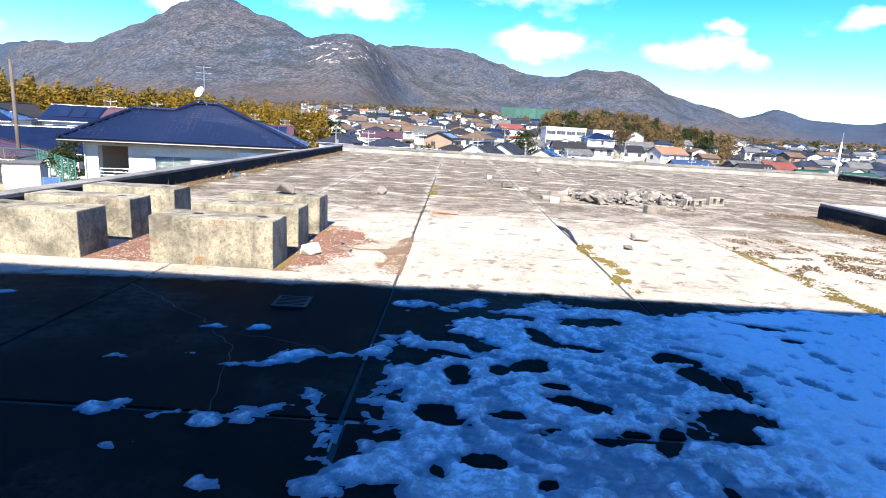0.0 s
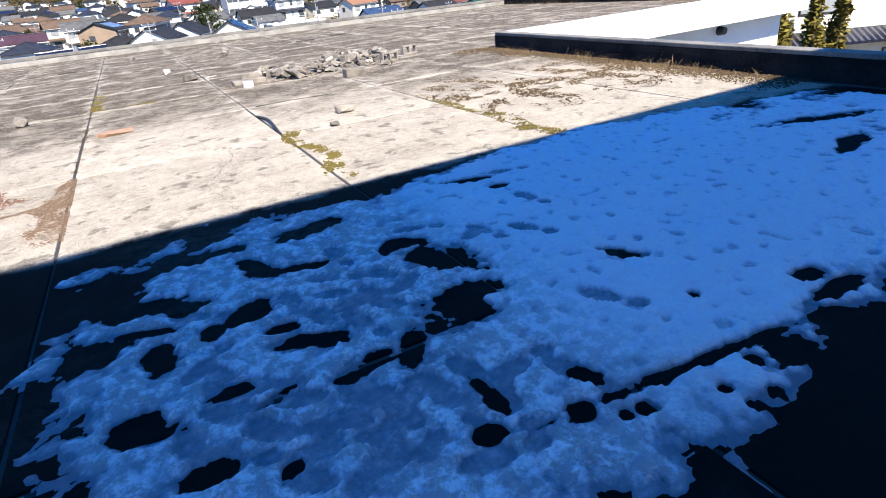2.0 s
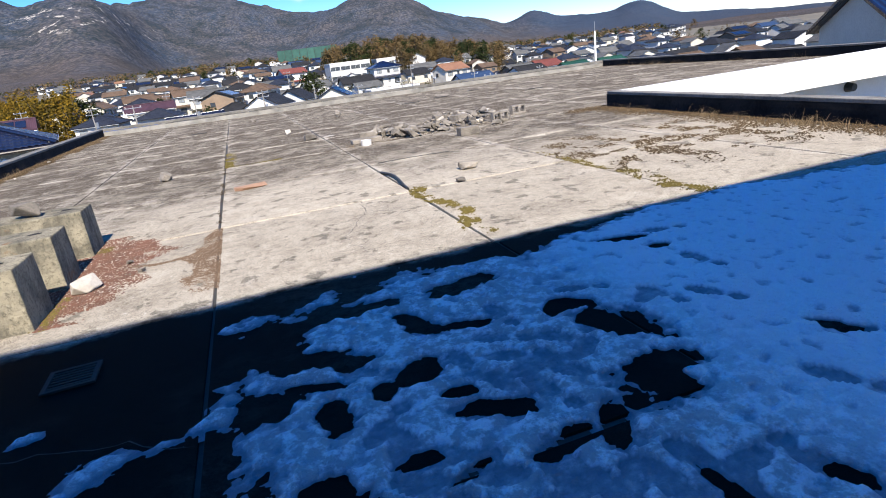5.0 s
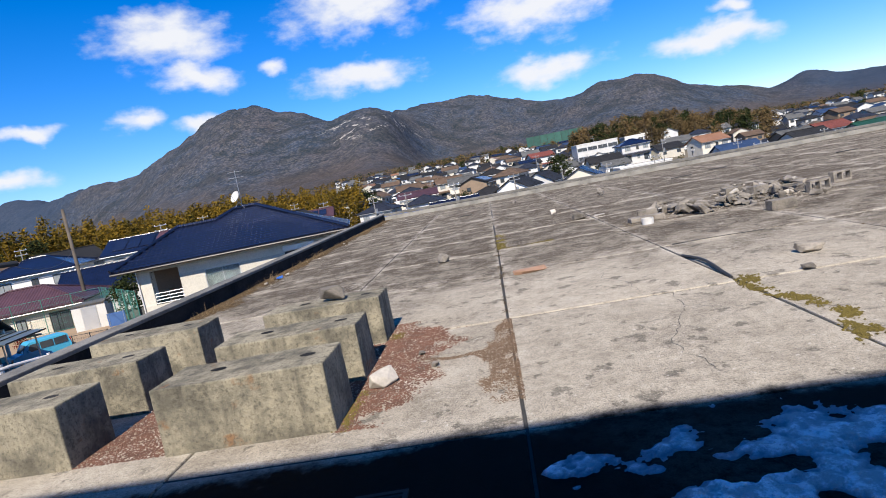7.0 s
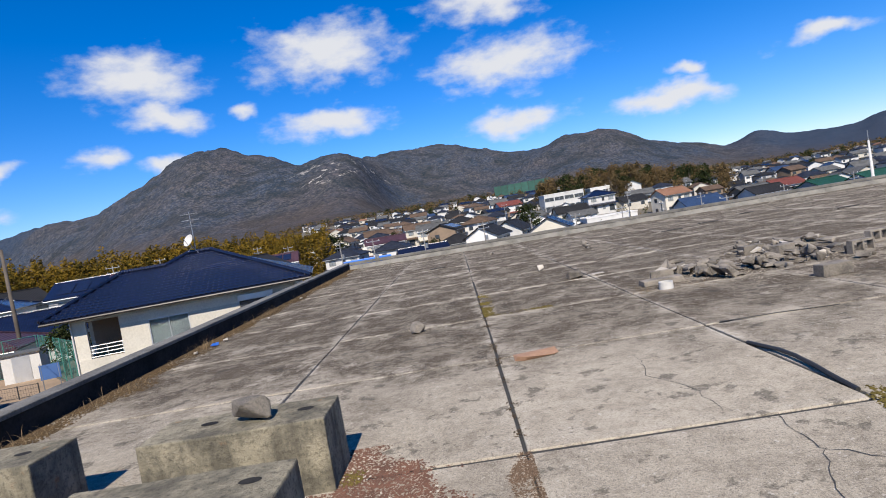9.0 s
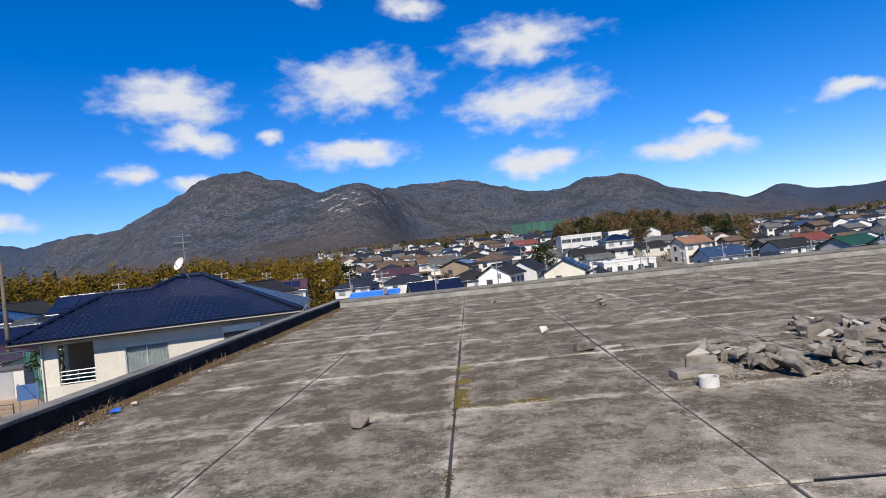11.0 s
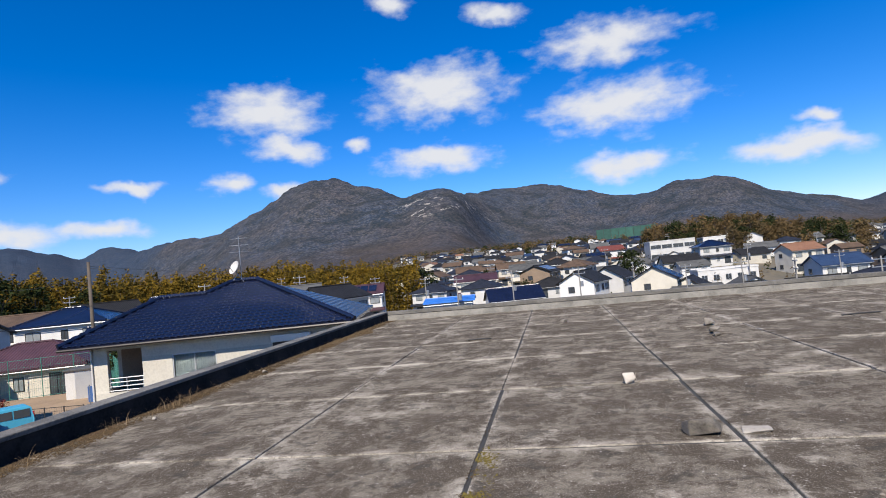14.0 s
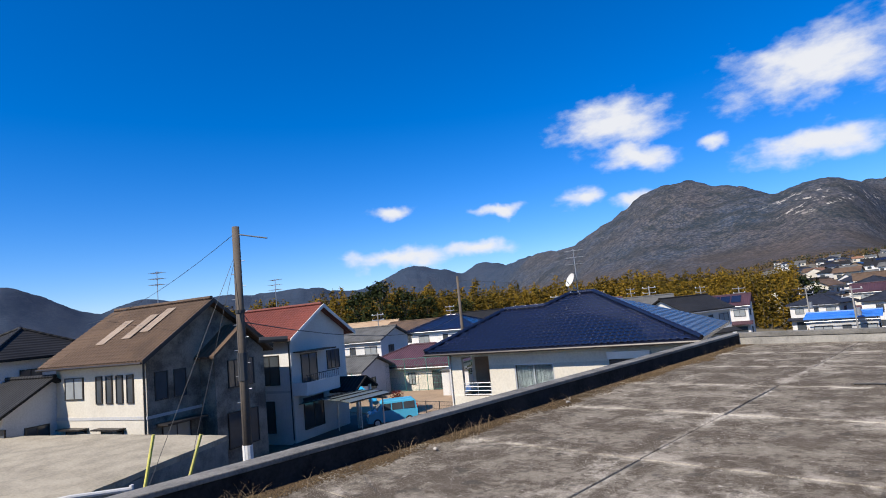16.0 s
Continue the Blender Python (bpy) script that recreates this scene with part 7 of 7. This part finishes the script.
TYRE = weathered("tyre_rubber", (0.02, 0.02, 0.02), (0.012, 0.012, 0.012), 3, 30, 0.9, 0.2, 0.003)
SLIDE = weathered("blue_slide_paint", (0.02, 0.3, 0.5), (0.02, 0.22, 0.4), 1, 10, 0.4, 0, 0)
LAMP_RED = weathered("red_lamp", (0.4, 0.02, 0.02), (0.25, 0.01, 0.01), 3, 10, 0.2, 0, 0)
FENCE_G = weathered("green_fence_paint", (0.05, 0.2, 0.15), (0.03, 0.13, 0.1), 1, 12, 0.6, 0, 0)
REDLEAF = leaf_mat("red_shrub", (0.2, 0.03, 0.02), (0.09, 0.015, 0.012))
POLYC = weathered("carport_sheet", (0.13, 0.145, 0.125), (0.08, 0.09, 0.08), 1, 10, 0.35, 0, 0)

lot = thing("raised_lot", (0, 0, 0), "raised gravel lot behind a concrete retaining wall", "ground", kind="structure")
LOT_PTS = [(-17.8, 18.3), (-22.2, 24.4), (-30.3, 21.6), (-36.0, 18.9), (-34.0, 4.0), (-12.0, 4.0), (-12.5, 10.0)]
part("retaining_wall", Build().prism(LOT_PTS, GROUND - 1.2, -2.55), CONCRETE, lot)
part("lot_surface", Build().prism([(x, y) for x, y in LOT_PTS], -2.545, -2.35), LOT, lot, "pale gravelly surface", cuts=8, rough=0.03)
solid("lane", Build().prism([(-5.3, 2.0), (-5.3, 33.0), (-12.0, 33.5), (-21.0, 26.5), (-17.5, 18.6), (-12.2, 10.2), (-11.5, 2.0)], GROUND - 1.0, -3.2), ASPHALT, "dark asphalt lane beside the building", "lane", kind="structure")
pr = thing("pipe_rail", (0, 0, 0), "white pipe handrail along the lane", "rail")
part("top_rail", Build().tube([(-11.3, 14.6, -0.85), (-10.9, 16.9, -0.83), (-10.75, 17.8, -0.92)], 0.04, 8).tube([(-11.3, 14.6, -1.3), (-10.75, 17.8, -1.35)], 0.03, 8), W_WHITE, pr)
for x, y in ((-11.3, 14.6), (-11.05, 16.2), (-10.75, 17.8)):
    part("rail_post", Build().tube([(x, y, -3.25), (x, y, -0.85)], 0.035, 8), W_WHITE, pr)

solid("playground", Build().prism([(-29.0, 41.0), (-27.0, 44.5), (-36.5, 54.0), (-47.0, 49.0), (-43.5, 42.0)], GROUND - 0.5, GROUND + 0.06), EARTH, "bare tan earth of a small playground", "playground", kind="structure")
solid("car_park", Build().prism([(-24.5, 34.0), (-27.5, 42.9), (-35.5, 42.5), (-38.0, 38.5), (-31.0, 31.5)], GROUND - 0.5, GROUND + 0.1), ASPHALT, "asphalt forecourt by the playground", "car park", kind="structure")


def car(at, turn):
    """A boxy small car, nose to +x."""
    ob = thing("small_car", at, "light blue boxy small car parked by the playground", "car", turn=turn)
    prof = [(-1.68, 0.28), (-1.7, 0.85), (-1.6, 1.5), (-1.45, 1.62), (0.55, 1.63), (0.78, 1.5), (1.05, 1.02), (1.6, 0.9), (1.7, 0.7), (1.68, 0.28)]
    n = len(prof)
    vs = [(x, s * (0.72 if z < 1.05 else 0.6 if z > 1.55 else 0.66), z) for s in (-1, 1) for x, z in prof]
    fs = [tuple(range(n)), tuple(range(2 * n - 1, n - 1, -1))] + [((k + 1) % n, k, n + k, n + (k + 1) % n) for k in range(n)]
    body = part("body", Build().add(vs, fs), CAR_BLUE, ob, bevel=0.03)
    for s in (-1, 1):
        y = s * 0.705
        for x0, x1 in ((-1.5, -0.75), (-0.68, 0.05), (0.12, 0.82)):
            tx = 0.22 if x1 > 0.5 else 0.0
            q = [(x0, y, 1.02), (x1, y, 1.02), (x1 - tx, s * 0.668, 1.46), (x0, s * 0.668, 1.46)]
            q2 = [(a, b + s * 0.012, c) for a, b, c in q]
            part("side_window", Build().add(q + q2, [(0, 1, 2, 3), (7, 6, 5, 4), (0, 4, 5, 1), (1, 5, 6, 2), (2, 6, 7, 3), (3, 7, 4, 0)]), GLASS, body)
        for x in (-1.08, 1.1):
            w = part("wheel", Build().tube([(x, s * 0.56, 0.27), (x, s * 0.735, 0.27)], 0.27, 18), TYRE, ob)
            part("rim", Build().tube([(x, s * 0.7, 0.27), (x, s * 0.745, 0.27)], 0.17, 14), FRAME_W, w)
        part("headlight", Build().box(1.55, s * 0.6 - 0.1, 0.66, 1.71, s * 0.6 + 0.1, 0.82), W_WHITE, body, bevel=0.02)
        part("tail_light", Build().box(-1.72, s * 0.62 - 0.06, 0.75, -1.62, s * 0.62 + 0.06, 1.25), LAMP_RED, body, bevel=0.015)
        part("mirror", Build().box(0.72, s * 0.78 - 0.07, 1.02, 0.82, s * 0.78 + 0.07, 1.16), CAR_BLUE, body, bevel=0.02)
    part("rear_window", Build().add([(-1.7, -0.55, 0.98), (-1.7, 0.55, 0.98), (-1.63, 0.52, 1.45), (-1.63, -0.52, 1.45), (-1.68, -0.55, 0.98), (-1.68, 0.55, 0.98), (-1.6, 0.52, 1.45), (-1.6, -0.52, 1.45)], [(3, 2, 1, 0), (4, 5, 6, 7), (0, 1, 5, 4), (1, 2, 6, 5), (2, 3, 7, 6), (3, 0, 4, 7)]), GLASS, body)
    part("windscreen", Build().add([(1.06, -0.58, 1.04), (1.06, 0.58, 1.04), (0.8, 0.54, 1.5), (0.8, -0.54, 1.5), (1.0, -0.58, 1.02), (1.0, 0.58, 1.02), (0.74, 0.54, 1.48), (0.74, -0.54, 1.48)], [(0, 1, 2, 3), (7, 6, 5, 4), (0, 4, 5, 1), (1, 5, 6, 2), (2, 6, 7, 3), (3, 7, 4, 0)]), GLASS, body)
    part("bumper", Build().box(-1.74, -0.68, 0.28, -1.6, 0.68, 0.5).box(1.6, -0.68, 0.28, 1.74, 0.68, 0.5), CAR_BLUE, ob, bevel=0.03)
    return ob


car((-30.7, 39.5, GROUND + 0.1), 238.0)


def carport(at, turn):
    ob = thing("carport", at, "carport with a curved grey-green sheet roof", "carport", turn=turn)
    vs, fs = [], []
    n = 12
    for dz in (0, 0.04):
        for k in range(n + 1):
            x = -2.6 + 5.2 * k / n
            z = 2.15 + 0.45 * (1 - ((x - 0.6) / 3.2) ** 2) + dz
            vs += [(x, -1.8, z), (x, 1.8, z)]
    m = 2 * (n + 1)
    for k in range(n):
        a = 2 * k
        fs += [(a, a + 1, a + 3, a + 2), (m + a + 2, m + a + 3, m + a + 1, m + a), (a, a + 2, m + a + 2, m + a), (a + 1, m + a + 1, m + a + 3, a + 3)]
    roof = part("roof_sheet", Build().add(vs, fs), POLYC, ob)
    for k in range(7):
        x = -2.6 + 5.2 * k / 6
        z = 2.19 + 0.45 * (1 - ((x - 0.6) / 3.2) ** 2)
        part("rib", Build().box(x - 0.025, -1.82, z, x + 0.025, 1.82, z + 0.05), FRAME_D, roof)
    for x in (-2.0, 0.2, 2.2):
        part("post", Build().tube([(x, 1.3, -0.1), (x, 1.3, 2.4)], 0.045, 8), FRAME_W, ob)
    part("beam", Build().box(-2.6, 1.26, 2.2, 2.6, 1.34, 2.32), FRAME_W, ob)
    return ob


carport((-30.5, 35.5, GROUND + 0.1), 9)
slide = thing("slide", (-42.2, 44.2, GROUND + 0.06), "blue playground slide on a steel frame", "slide", turn=4)
part("chute", Build().add([(0, -0.25, 1.9), (0, 0.25, 1.9), (3.0, 0.25, 0.35), (3.0, -0.25, 0.35), (0, -0.25, 1.84), (0, 0.25, 1.84), (3.0, 0.25, 0.29), (3.0, -0.25, 0.29)], [(0, 1, 2, 3), (7, 6, 5, 4), (0, 4, 5, 1), (1, 5, 6, 2), (2, 6, 7, 3), (3, 7, 4, 0)]), SLIDE, slide)
for s in (-1, 1):
    part("chute_side", Build().add([(0, s * 0.25, 1.84), (3, s * 0.25, 0.29), (3, s * 0.25, 0.5), (0, s * 0.25, 2.1), (0, s * 0.29, 1.84), (3, s * 0.29, 0.29), (3, s * 0.29, 0.5), (0, s * 0.29, 2.1)], [(0, 1, 2, 3), (7, 6, 5, 4), (0, 4, 5, 1), (1, 5, 6, 2), (2, 6, 7, 3), (3, 7, 4, 0)]), SLIDE, slide)
    part("ladder_side", Build().tube([(-0.9, s * 0.25, 0), (-0.1, s * 0.25, 2.6)], 0.03, 6), FENCE_G, slide)
for k in range(6):
    part("rung", Build().tube([(-0.8 + 0.12 * k, -0.25, 0.3 + 0.32 * k), (-0.8 + 0.12 * k, 0.25, 0.3 + 0.32 * k)], 0.02, 5), FENCE_G, slide)


def mesh_fence(a, b, h, label, mat=FENCE_G, gap=2.0, lines=5):
    a, b = Vector(a), Vector(b)
    ln = (b - a).length
    ob = thing("mesh_fence", a, label, "fence", "fences round the playground", turn=math.degrees(math.atan2(b.y - a.y, b.x - a.x)))
    n = max(1, int(ln / gap))
    for k in range(n + 1):
        part("post", Build().tube([(ln * k / n, 0, -0.1), (ln * k / n, 0, h)], 0.035, 6), mat, ob)
    wires = Build()
    for k in range(lines + 1):
        z = 0.1 + (h - 0.15) * k / lines
        wires.tube([(0, 0, z), (ln, 0, z)], 0.02 if k in (0, lines) else 0.007, 4)
    m = int(ln / 0.16)
    for k in range(m):
        wires.tube([(ln * k / m, 0, 0.1), (ln * k / m, 0, h - 0.05)], 0.005, 3)
    tagged(part("wire_mesh", wires, mat, ob), kind="stuff")
    return ob


mesh_fence((-43.7, 42.2, GROUND), (-47.2, 49.2, GROUND), 3.2, "tall green wire-mesh fence on posts")
mesh_fence((-47.2, 49.2, GROUND), (-36.6, 54.2, GROUND), 3.2, "tall green wire-mesh fence behind the playground")
mesh_fence((-26.9, 44.8, GROUND), (-36.4, 54.2, GROUND), 3.2, "tall green wire-mesh fence by the storage shed")
mesh_fence((-34.0, 43.0, GROUND + 0.05), (-28.8, 43.6, GROUND + 0.05), 0.9, "low dark railing along the forecourt", DARK, 1.3, 3)
shed = thing("storage_shed", (-35.4, 51.2, GROUND), "white metal storage shed", "shed", turn=20)
part("shed_body", Build().box(-1.3, -1.0, 0, 1.3, 1.0, 2.2), W_WHITE, shed, bevel=0.02)
part("shed_roof", Build().box(-1.4, -1.15, 2.2, 1.4, 1.1, 2.3), GREY_T, shed)
part("shed_door", Build().box(-0.6, -1.03, 0.05, 0.6, -1.0, 2.05), FRAME_W, shed)
bush = thing("red_shrub", (-37.0, 45.2, GROUND + 0.06), "round red-leaved shrub on bare earth", "shrub")
bb, tb = Build(), Build()
br = random.Random(4)
for k in range(22):
    leaf_cloud(bb, (br.gauss(0, 0.3), br.gauss(0, 0.3), br.uniform(0.3, 1.1)), 0.28, 0.22, 26, 0.08, br)
    tb.tube([(0, 0, 0), (br.gauss(0, 0.25), br.gauss(0, 0.25), br.uniform(0.4, 1.0))], 0.012, 4)
part("leaves", bb, REDLEAF, bush)
part("stems", tb, POLE_W, bush)
board = thing("notice_board", (-28.6, 44.6, GROUND), "blue notice board on two posts", "board", turn=20)
for x in (-0.5, 0.5):
    part("post", Build().tube([(x, 0, -0.05), (x, 0, 2.0)], 0.03, 6), STEEL, board)
part("panel", Build().box(-0.6, -0.02, 0.9, 0.6, 0.02, 1.9), weathered("blue_board", (0.05, 0.12, 0.3), (0.04, 0.09, 0.22), 3, 20, 0.6, 0, 0), board)
# low walls of the courtyard side
court = thing("court_wall", (0, 0, 0), "white wall of the wing with round lamps and a window", "wall", kind="structure")
for x in (12.1, 15.6):
    part("wall_lamp", Build().tube([(x, 15.8, -0.62), (x, 15.6, -0.62)], [0.13, 0.1], 12), DARK, court)
wn_c = window(court, 14.0, 15.8, -2.6, 2.6, 1.4, "s", FRAME_W, GLASS)

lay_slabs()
